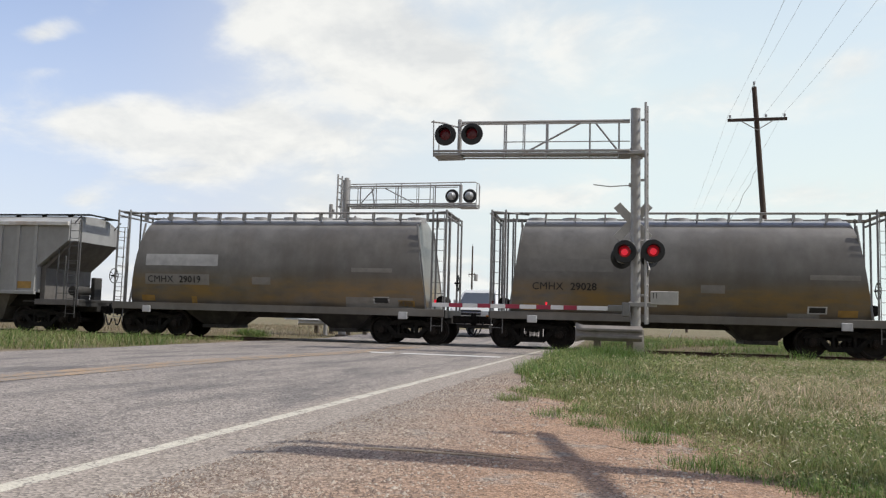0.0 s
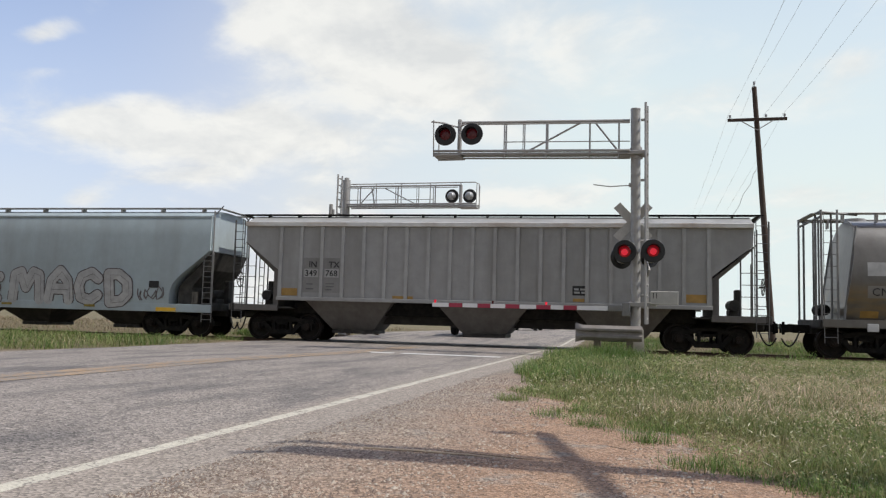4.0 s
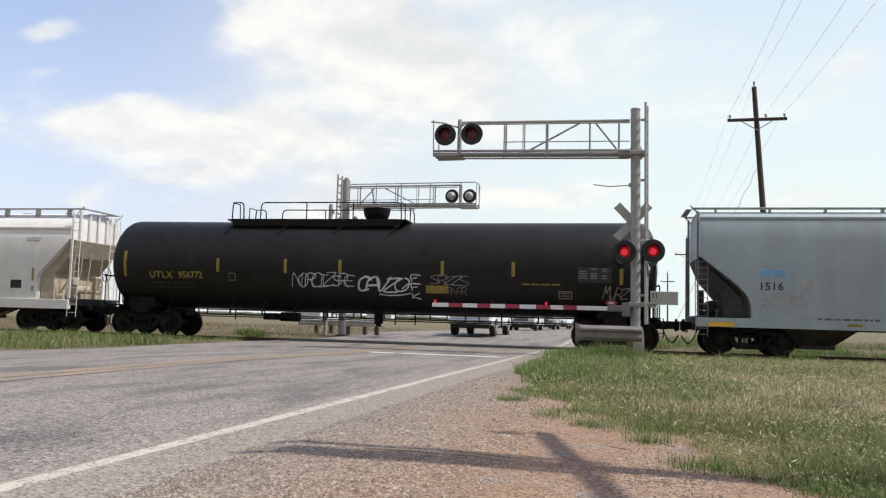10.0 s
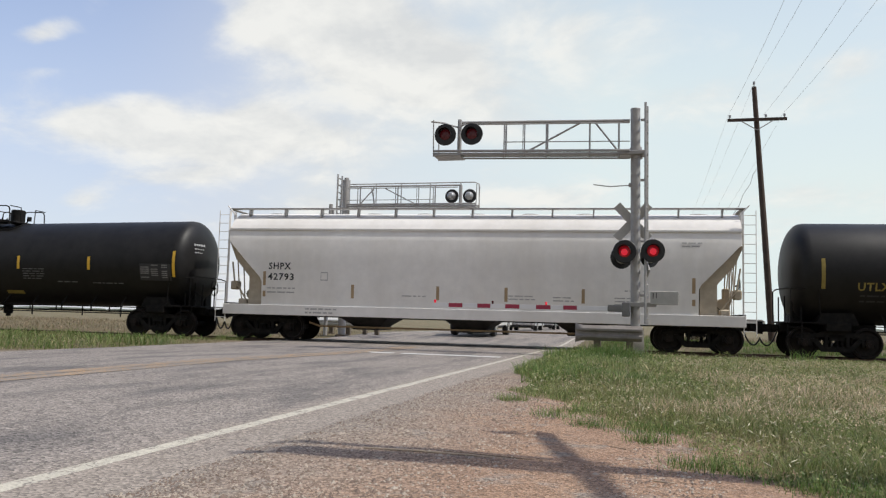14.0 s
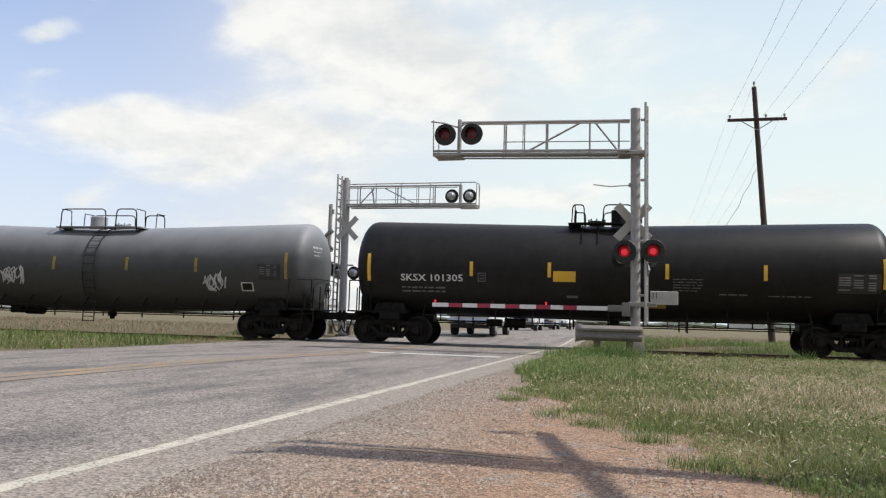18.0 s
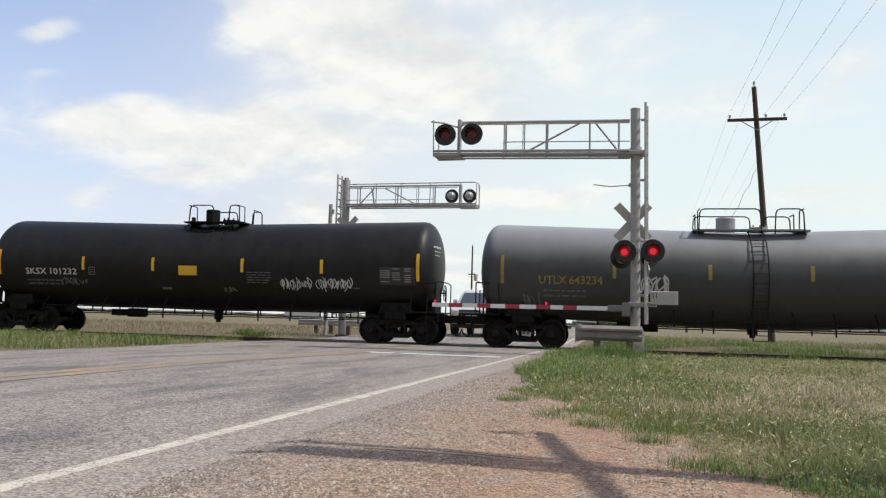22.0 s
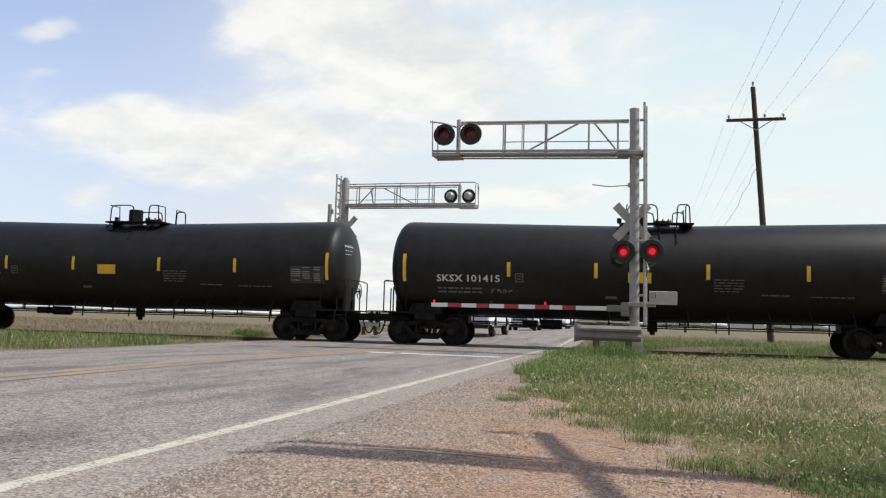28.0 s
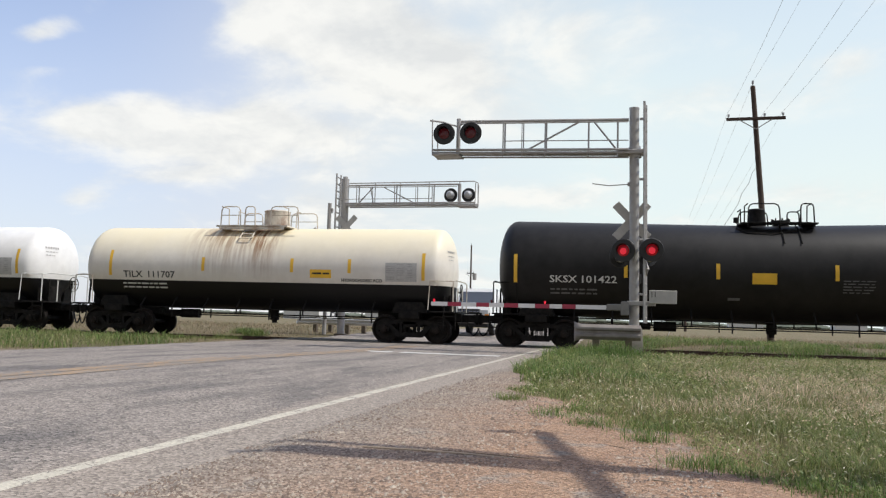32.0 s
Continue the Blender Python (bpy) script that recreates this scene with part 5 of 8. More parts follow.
# -- covered hopper cars --
def hopper_body(section, top_half, cut, paint):
    """Side-to-side section (half, from the sill up to the ridge) drawn along x; cut gives the half length at each height."""
    fine = list(section)
    for z in cut.breaks:
        for (y0, z0), (y1, z1) in zip(section, section[1:]):
            if z0 + 0.02 < z < z1 - 0.02:
                fine.append((y0 + (y1 - y0) * (z - z0) / (z1 - z0), z))
    fine.sort(key=lambda q: q[1])
    ring = [(-y, z) for y, z in fine] + [(y, z) for y, z in fine[-2::-1]]
    xs = [-1, -0.75, -0.5, -0.25, 0, 0.25, 0.5, 0.75, 1]
    s, n = Shape().loft([[(u * cut(z), y, z) for y, z in ring] for u in xs], False), len(ring)
    for base in (0, (len(xs) - 1) * n):
        s.f += [(base + i, base + i + 1, base + n - 2 - i, base + n - 1 - i) for i in range(n // 2 - 1)] + [(base + n // 2 - 1, base + n // 2, base + n // 2 + 1)]
    return s


def cut_line(points):
    """Half length as a function of height, from (z, half) pairs in rising order."""
    def f(z):
        if z <= points[0][0]:
            return points[0][1]
        for (z0, h0), (z1, h1) in zip(points, points[1:]):
            if z <= z1:
                return h0 + (h1 - h0) * (z - z0) / (z1 - z0)
        return points[-1][1]
    f.breaks = [z for z, _ in points]
    return f


def roof_walk(car, half, y, z, mat, brackets, over=0.35):
    """Running board on brackets along the roof, with crosswalks at the ends."""
    for g in (-1, 1):
        part("running_board", Shape().box(-half - over, half + over, g * y - 0.15, g * y + 0.15, z, z + 0.035, 0.008), mat, car, "galvanised roof walkway")
    arm = Shape().prism([(-0.035, -0.26), (0.005, -0.26), (0.025, -0.004), (-0.025, -0.004)], -0.13, 0.10).mesh("walk_bracket", mat)
    for k in range(brackets):
        for g in (-1, 1):
            part("walk_bracket", arm, None, car).location = (-half + 0.4 + (2 * half - 0.8) * k / (brackets - 1), g * y, z)
    for g in (-1, 1):
        part("crosswalk", Shape().box(g * (half + over) - 0.16, g * (half + over) + 0.02, -0.90, 0.90, z - 0.002, z + 0.030, 0.006), mat, car, "end crosswalk grating")
    hatch = Shape().tube([(0, 0, -0.14), (0, 0, 0.0), (0, 0, 0.03)], 0.33, 14).mesh("roof_hatch", mat)
    for k in range(9):
        part("roof_hatch", hatch, None, car, "round loading hatch").location = (-half + 1.0 + (2 * half - 2.0) * k / 8, 0.1, z - 0.07)


def bays(car, centres, top_half, bottom_half, z_top, z_bot, paint, gate=STEEL_BLACK, wide=1.35):
    for c in centres:
        r = []
        for z, hx, hy in ((z_top, top_half, wide), (z_bot + 0.18, bottom_half + 0.12, 0.75), (z_bot + 0.12, bottom_half + 0.05, 0.7)):
            r.append([(c - hx, -hy, z), (c + hx, -hy, z), (c + hx, hy, z), (c - hx, hy, z)])
        b = part("discharge_bay", Shape().loft(r), paint, car, "tapered discharge bay", smooth=0)
        s = Shape().box(c - bottom_half - 0.05, c + bottom_half + 0.05, -0.78, 0.78, z_bot, z_bot + 0.12, 0.01)
        for y in (-0.85, 0.85):
            s.tube([(c, y, z_bot + 0.06), (c, y * 0.8, z_bot + 0.06)], 0.05, 8)
        part("outlet_gate", s, gate, b)


def end_works(car, half, sill_half, zs, paint, dark, z_top, slope, post_y=1.42, slope_mat=None, rail=None, grab=(), deep=0.46, out=-0.26, ladder_top=None, gear=None, ribs=0):
    """End sill, sloped floor sheet, end posts, ladders and grab irons at both ends."""
    rail = rail or paint
    for g in (-1, 1):
        (za, xa), (zb, xb) = slope
        xm, zm = (xa + xb) / 2, (za + zb) / 2
        wedge = [(xa - 0.05, zs), (xa - 0.05, za), (xb - 0.06, zb), (xb + 0.02, zb), (xm + deep * 0.8, zm), (xa + deep, za), (xa + deep, zs)]
        s = Shape().prism([(g * a, b) for a, b in wedge], -1.30, 1.30)
        part("slope_sheet", s, slope_mat or paint, car, "sloping end floor sheet", smooth=0)
        s = Shape()
        a, b = sorted((g * (sill_half - 0.18), g * sill_half))
        s.box(a, b, -1.5, 1.5, zs - 0.16, zs + 0.10, 0.015)
        a, b = sorted((g * (xa - 0.6), g * sill_half))
        s.box(a, b, -0.3, 0.3, zs - 0.34, zs, 0.02)
        s.box(a, b, -1.45, 1.45, zs - 0.03, zs + 0.02, 0.006)
        part("end_sill", s, dark, car)
        for y in (-post_y, post_y):
            part("end_post", Shape().tube([(g * (sill_half - 0.06), y, zs), (g * (sill_half - 0.06), y, z_top)], 0.028, 8), rail, car)
        for k in range(ribs):
            y = -1.05 + 2.1 * k / (ribs - 1)
            part("end_stiffener", Shape().tube([(g * (half - 0.25), y, slope[1][0] - 0.25), (g * (half + 0.05), y, slope[1][0] + 0.1), (g * (half + 0.05), y, z_top)], 0.045, 6), paint, car)
        if ribs:  # pipes and rods of the brake rigging before the slope sheet
            s = Shape()
            for k, y in enumerate((-1.1, -0.7, -0.2, 0.5, 1.0)):
                s.tube([(g * (xa + 0.75 + 0.1 * k), y, zs), (g * (xa + 1.0), y + 0.12, zs + 0.9 + 0.2 * (k % 3)), (g * (half - 0.05), y + 0.05, z_top - 0.9)], 0.022, 6)
            s.tube([(g * (xa + 0.62), -1.2, zs + 0.25), (g * (xa + 1.05), -1.2, zs + 0.85), (g * (xa + 1.15), -1.2, zs + 1.5)], 0.03, 6)
            s.box(*sorted((g * (xa + 0.55), g * (xa + 0.85))), -1.28, -0.9, zs, zs + 0.24, 0.04)
            s.box(*sorted((g * (xa + 0.95), g * (xa + 1.20))), -1.2, -0.85, zs + 0.55, zs + 0.85, 0.04)
            part("brake_rigging", s, gear or paint, car, "dusty cream brake rods and valves")
        part("end_ladder", ladder((g * (sill_half - 0.02), 0.95, zs), (g * (sill_half - 0.02), 0.95, z_top), (0, 1, 0), 9, 0.014, 0.42), rail, car, "end ladder")
        part("side_ladder", ladder((g * (sill_half + out), -1.50, zs - 0.55), (g * (sill_half + out), -1.50, ladder_top or z_top), (1, 0, 0), 13, 0.011, 0.36), rail, car, "side ladder")
        for px, top in grab:
            part("grab_post", Shape().tube([(g * px, -1.46, zs), (g * px, -1.46, top)], 0.024, 8), rail, car)
        if grab:
            s = Shape()
            for k in range(4):
                s.tube([(g * (sill_half - 0.2), -1.46, zs + 0.3 + 0.36 * k), (g * grab[-1][0], -1.46, zs + 0.3 + 0.36 * k)], 0.012, 6)
            part("grab_iron", s, rail, car)
        s = Shape()
        for y in (-1.2, 1.2):  # knee braces under the roof's end walk
            s.tube([(g * (half + 0.26), y, z_top + 0.20), (g * (half - 0.02), y, z_top - 0.10)], 0.022, 6)
        part("walk_brace", s, rail, car)
        s = Shape().tube([(g * (xa + 0.72), -0.55, zs + 0.42), (g * (xa + 0.72), 0.35, zs + 0.42)], 0.18, 12)
        s.box(g * (xa + 0.72) - 0.15, g * (xa + 0.72) + 0.15, -0.3, 0.3, zs, zs + 0.28, 0.02)
        s.box(g * (xa + 0.95) - 0.09, g * (xa + 0.95) + 0.09, 0.3, 0.75, zs, zs + 0.95, 0.02)
        part("brake_reservoir", s, gear or dark, car)
    brake_wheel(car, sill_half + 0.10, 0.45, zs + 1.05, dark)


def flat_side(y):
    return lambda x, z: -y


def sectioned_side(section):
    def f(x, z):
        for (y0, z0), (y1, z1) in zip(section, section[1:]):
            if z0 <= z <= z1:
                return -(y0 + (y1 - y0) * (z - z0) / (z1 - z0))
        return -section[0][0]
    return f


SPRAY_GREY = surf("grey_spray_paint", (0.25, 0.235, 0.23), 0.6, vary=0.3, bump=0)


def bubble(text, x0, x1, z0, z1, surface, width, lift, seed):
    """Fat round-ended letters sprayed on the near side."""
    rnd = random.Random(seed)
    wide = [0.6 if c == "I" else 1.35 if c == "M" else 1.0 for c in text]
    unit = (x1 - x0) / (sum(wide) + 0.28 * (len(text) - 1))
    s, x, n = Shape(), x0, 0
    for c, w in zip(text, wide):
        tilt, drop = rnd.uniform(-0.08, 0.08), rnd.uniform(-0.03, 0.05)
        for stroke in STROKES[c]:
            pts = [(x + unit * w * u + tilt * (v - 0.5), z0 + drop + (z1 - z0) * v) for u, v in stroke]
            for k, (px, pz) in enumerate(pts):
                n += 1
                d = lift + 0.0004 * n
                ring = [(px + width / 2 * math.cos(0.5236 * q), pz + width / 2 * math.sin(0.5236 * q)) for q in range(12)]
                s.add([(a, surface(a, b) - d, b) for a, b in ring], [tuple(range(12))])
                if k:
                    n += 1
                    ox, oz = pts[k - 1]
                    ln = math.hypot(px - ox, pz - oz) or 1
                    nx, nz = -(pz - oz) / ln * width / 2, (px - ox) / ln * width / 2
                    q = [(ox + nx, oz + nz), (ox - nx, oz - nz), (px - nx, pz - nz), (px + nx, pz + nz)]
                    s.add([(a, surface(a, b) - lift - 0.0004 * n, b) for a, b in q], [(0, 1, 2, 3)])
        x += unit * (w + 0.28)
    return s


PIPE = surf("grey_pipe_frame", (0.20, 0.195, 0.19), 0.6, vary=0.2, bump=0.05)


def cement_hopper(number, x, patches):
    car = thing("covered_hopper", "short cement-dusted grey-brown covered hopper car", "hopper car", "hopper cars of the freight train", at=on_track(x))
    sec = [(1.26, 1.12), (1.40, 1.45), (1.51, 1.95), (1.54, 2.4), (1.52, 2.8), (1.44, 3.2), (1.30, 3.55), (1.08, 3.86), (0.8, 4.08), (0.4, 4.20), (0.0, 4.24)]
    cut = cut_line([(1.1, 5.35), (4.25, 4.9)])
    part("body", hopper_body(sec, 4.9, cut, CEMENT_CAR), CEMENT_CAR, car, "rounded dusty hopper body")
    side = sectioned_side(sec)
    for y in (-1.46, 1.46):
        part("side_sill", Shape().box(-5.95, 5.95, y - 0.05, y + 0.05, 0.92, 1.16, 0.01), CEMENT_CAR, car, "long side sill")
    for g in (-1, 1):
        for px, r in ((5.95, 0.035), (5.5, 0.032)):
            for y in (-1.42, -0.75, 0.75, 1.42):
                part("end_post", Shape().tube([(g * px, y, 1.0), (g * px, y, 4.42)], r, 8), PIPE, car)
        s = Shape()
        for z in (4.38, 4.22):
            s.tube([(g * 5.95, -1.42, z), (g * 5.95, 1.42, z)], 0.035, 6)
        for y in (-1.42, 1.42):
            s.tube([(g * 5.95, y * 0.86, 4.38), (g * 4.8, y * 0.62, 4.33)], 0.035, 6)
            s.tube([(g * 5.35, y, 1.1), (g * 4.95, y * 0.92, 3.95)], 0.035, 6)
        part("end_frame", s, PIPE, car, "pale pipe end frame")
        s = Shape().box(*sorted((g * 5.2, g * 5.95)), -1.42, 1.42, 0.98, 1.04, 0.01)
        s.box(*sorted((g * 4.2, g * 6.0)), -0.3, 0.3, 0.70, 1.0, 0.02)
        s.box(*sorted((g * 5.8, g * 6.0)), -1.46, 1.46, 0.88, 1.14, 0.015)
        part("end_sill", s, DARK_BAY, car)
        part("side_ladder", ladder((g * 5.72, -1.48, 0.45), (g * 5.72, -1.48, 4.3), (1, 0, 0), 11, 0.010, 0.36), PIPE, car, "side ladder")
        s = Shape().tube([(g * 5.65, -0.5, 1.45), (g * 5.65, 0.4, 1.45)], 0.17, 12)
        part("brake_reservoir", s, STEEL_BLACK, car)
    brake_wheel(car, 6.05, 0.4, 2.1, STEEL_BLACK)
    roof_walk(car, 5.6, 0.85, 4.36, GALV, 12, 0.35)
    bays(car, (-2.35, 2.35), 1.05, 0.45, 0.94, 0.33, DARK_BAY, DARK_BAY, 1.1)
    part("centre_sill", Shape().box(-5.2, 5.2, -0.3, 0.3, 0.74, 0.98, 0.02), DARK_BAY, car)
    part("lettering", words("CMHX", 0.23, LETTER_BLACK, -4.62, 1.87, side, 1.0, 1.05, offset=0.03, bold=0.0001), None, car, "black reporting mark")
    part("lettering", words(number, 0.23, LETTER_BLACK, -3.42, 1.87, side, 1.0, 1.0, offset=0.03, bold=0.004), None, car, "black car number")
    for x0, x1, z0, z1, mat in patches:
        part("paint_patch", patch(x0, x1, z0, z1, side, rows=4), mat, car, "dusty repainted patch")
    part("data_panel", patch(3.55, 4.1, 1.30, 1.52, side, rows=2), SPRAY_WHITE, car)
    part("data_panel", patch(3.6, 4.05, 1.33, 1.49, side, rows=2, offset=0.004), LETTER_BLACK, car)
    part("orange_patch", patch(4.4, 4.95, 1.22, 1.42, side, rows=2), ORANGE_PATCH, car, "orange primer patch")
    part("orange_patch", patch(-4.9, -4.4, 1.22, 1.42, side, rows=2), ORANGE_PATCH, car)
    part("jacking_pad", Shape().box(-4.75, -4.45, -1.56, -1.48, 0.82, 1.05, 0.01), SPRAY_WHITE, car)
    part("jacking_pad", Shape().box(4.45, 4.75, -1.56, -1.48, 0.82, 1.05, 0.01), SPRAY_WHITE, car)
    running_gear(car, 4.65, 6.8)
    CARS.append((car, x))


RIB_PALE = surf("pale_rib_paint", (0.37, 0.367, 0.355), 0.6, vary=0.12, scale=3, dirt=(0.22, 0.20, 0.18), dirt_amount=0.5, dirt_scale=1.5, streak=5, bump=0.06)
TOP_PALE = surf("pale_top_chord_paint", (0.66, 0.65, 0.62), 0.55, vary=0.10, scale=3, dirt=(0.34, 0.22, 0.14), dirt_amount=0.7, dirt_scale=0.8, bump=0.06)


RIB_BAY_PALE = surf("dull_grey_repaint", (0.235, 0.23, 0.222), 0.65, vary=0.12, scale=3, dirt=(0.15, 0.14, 0.125), dirt_amount=0.5, dirt_scale=2, streak=4, bump=0.05)
RIB_RAIL = surf("sooty_grey_rails", (0.10, 0.098, 0.095), 0.65, vary=0.2, bump=0.05)
# body grey darkened to hold the shade below, with streaks of grime
RIB_BAY = surf("shaded_grimy_bay_paint", (0.135, 0.125, 0.116), 0.7, vary=0.15, scale=6, dirt=(0.06, 0.052, 0.045), dirt_amount=0.5, dirt_scale=2.0, streak=3.0, bump=0.1)


def ribbed_hopper(x):
    car = thing("covered_hopper", "grey covered hopper car with upright ribs", "hopper car", "hopper cars of the freight train", at=on_track(x))
    sec = [(1.50, 1.42), (1.50, 2.36), (1.50, 3.3), (1.50, 3.90), (1.42, 4.0), (0.75, 4.26), (0.0, 4.30)]
    cut = cut_line([(1.4, 7.02), (2.36, 7.02), (3.32, 8.22), (4.3, 8.22)])
    part("body", hopper_body(sec, 8.22, cut, RIB_CAR), RIB_CAR, car, "flat-sided grey body", smooth=25)
    for k in range(20):
        px = -6.92 + k * 13.84 / 19
        for g in (-1, 1):
            part("rib", Shape().prism([(px - 0.055, 1.38), (px + 0.055, 1.38), (px + 0.055, 3.88), (px - 0.055, 3.88)], g * 1.50, g * 1.56), RIB_PALE, car)
    for g in (-1, 1):
        part("top_chord", Shape().box(-8.22, 8.22, *sorted((g * 1.49, g * 1.60)), 3.84, 3.98, 0.01), TOP_PALE, car, "pale rust-spotted top chord")
        part("side_sill", Shape().box(-7.02, 7.02, *sorted((g * 1.48, g * 1.59)), 1.34, 1.46, 0.01), RIB_CAR, car)
        part("end_side_sill", Shape().box(-8.75, -7.0, *sorted((g * 1.42, g * 1.5)), 0.98, 1.18, 0.01), RIB_BAY, car)
        part("end_side_sill", Shape().box(7.0, 8.75, *sorted((g * 1.42, g * 1.5)), 0.98, 1.18, 0.01), RIB_BAY, car)
    roof_walk(car, 8.1, 0.75, 4.30, STEEL_BLACK, 15, 0.50)
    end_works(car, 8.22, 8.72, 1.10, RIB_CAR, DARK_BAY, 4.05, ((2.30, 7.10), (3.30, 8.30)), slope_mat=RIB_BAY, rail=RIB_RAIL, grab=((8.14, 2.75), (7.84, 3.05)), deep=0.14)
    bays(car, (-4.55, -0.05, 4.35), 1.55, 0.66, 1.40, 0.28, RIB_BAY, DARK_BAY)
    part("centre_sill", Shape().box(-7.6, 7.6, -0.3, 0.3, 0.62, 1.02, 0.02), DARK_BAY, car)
    # black block added to stand for the shaded depth between the bays
    part("bay_shade_block", Shape().box(-6.6, 6.6, -0.9, 0.9, 0.90, 1.41, 0.02), STEEL_BLACK, car, "black block filling the shaded gap between the bays")
    side = flat_side(1.50)
    for px in (-6.02, -5.30):  # darker repainted panels behind the marks, between the ribs
        part("mark_panel", patch(px - 0.10, px + 0.48, 1.62, 2.78, side), RIB_BAY_PALE, car, "dull repainted panel")
        part("number_panel", patch(px - 0.06, px + 0.44, 2.13, 2.41, side, offset=0.004), RIB_PALE, car)
    for px, text, z in ((-5.92, "IN", 2.46), (-5.22, "TX", 2.46), (-6.05, "349", 2.17), (-5.33, "768", 2.17)):
        part("lettering", words(text, 0.20, LETTER_BLACK, px, z, side, 1.0, offset=0.008), None, car, "black car lettering")
    part("small_lettering", bars(-6.0, -5.65, 1.88, 2, 0.16, 0.04, lambda a, b: side(a, b) - 0.005, 5), LETTER_FADED, car)
    part("small_lettering", bars(-5.3, -4.95, 1.90, 3, 0.1, 0.04, lambda a, b: side(a, b) - 0.005, 6), LETTER_FADED, car)
    part("orange_patch", patch(-6.9, -6.3, 1.5, 1.75, side), ORANGE_PATCH, car, "orange rust-primer patch")
    part("orange_patch", patch(-3.0, -2.3, 1.47, 1.56, side), ORANGE_PATCH, car)
    part("orange_patch", patch(6.25, 6.85, 1.55, 1.8, side), ORANGE_PATCH, car)
    part("data_panel", patch(2.83, 3.30, 1.70, 2.0, side), LETTER_BLACK, car, "black data panel")
    part("small_lettering", bars(2.88, 3.25, 1.86, 2, 0.1, 0.06, lambda a, b: side(a, b) - 0.005, 3), RIB_PALE, car)
    part("orange_patch", patch(2.85, 3.2, 1.50, 1.60, side), ORANGE_PATCH, car)
    running_gear(car, 6.98, 9.12)
    CARS.append((car, x))


SLOPE_TAN = surf("tan_slope_paint", (0.44, 0.375, 0.285), 0.7, vary=0.15, scale=4, dirt=(0.36, 0.29, 0.2), dirt_amount=0.5, dirt_scale=3, bump=0.1)


def smooth_hopper(name_label, x, half, top_half, sill_half, paint, sec, cut, slope, truck_x, bay_x, bay_top, bay_half, z_top, z_bot, board_z, brackets, sill, ends):
    car = thing("covered_hopper", name_label, "hopper car", "hopper cars of the freight train", at=on_track(x))
    part("body", hopper_body(sec, top_half, cut, paint), paint, car, smooth=30)
    for g in (-1, 1):
        part("side_sill", Shape().box(-sill_half, sill_half, *sorted((g * 1.40, g * sill[2])), sill[0], sill[1], 0.01), paint, car, "deep side sill")
        part("roof_chord", Shape().box(-top_half, top_half, *sorted((g * (sec[-5][0] - 0.02), g * (sec[-5][0] + 0.05))), sec[-5][1] - 0.05, sec[-5][1] + 0.03, 0.01), paint, car)
    roof_walk(car, top_half - 0.1, 1.12 if paint is BLUE_CAR else 0.95, board_z, GALV, brackets, 0.30)
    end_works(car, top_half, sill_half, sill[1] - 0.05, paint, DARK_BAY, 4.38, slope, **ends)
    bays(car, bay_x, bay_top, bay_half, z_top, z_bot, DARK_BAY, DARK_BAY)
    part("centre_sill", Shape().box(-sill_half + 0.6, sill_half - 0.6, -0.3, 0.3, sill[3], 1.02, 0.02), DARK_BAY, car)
    running_gear(car, truck_x, half)
    CARS.append((car, x))
    return car, sectioned_side(sec)


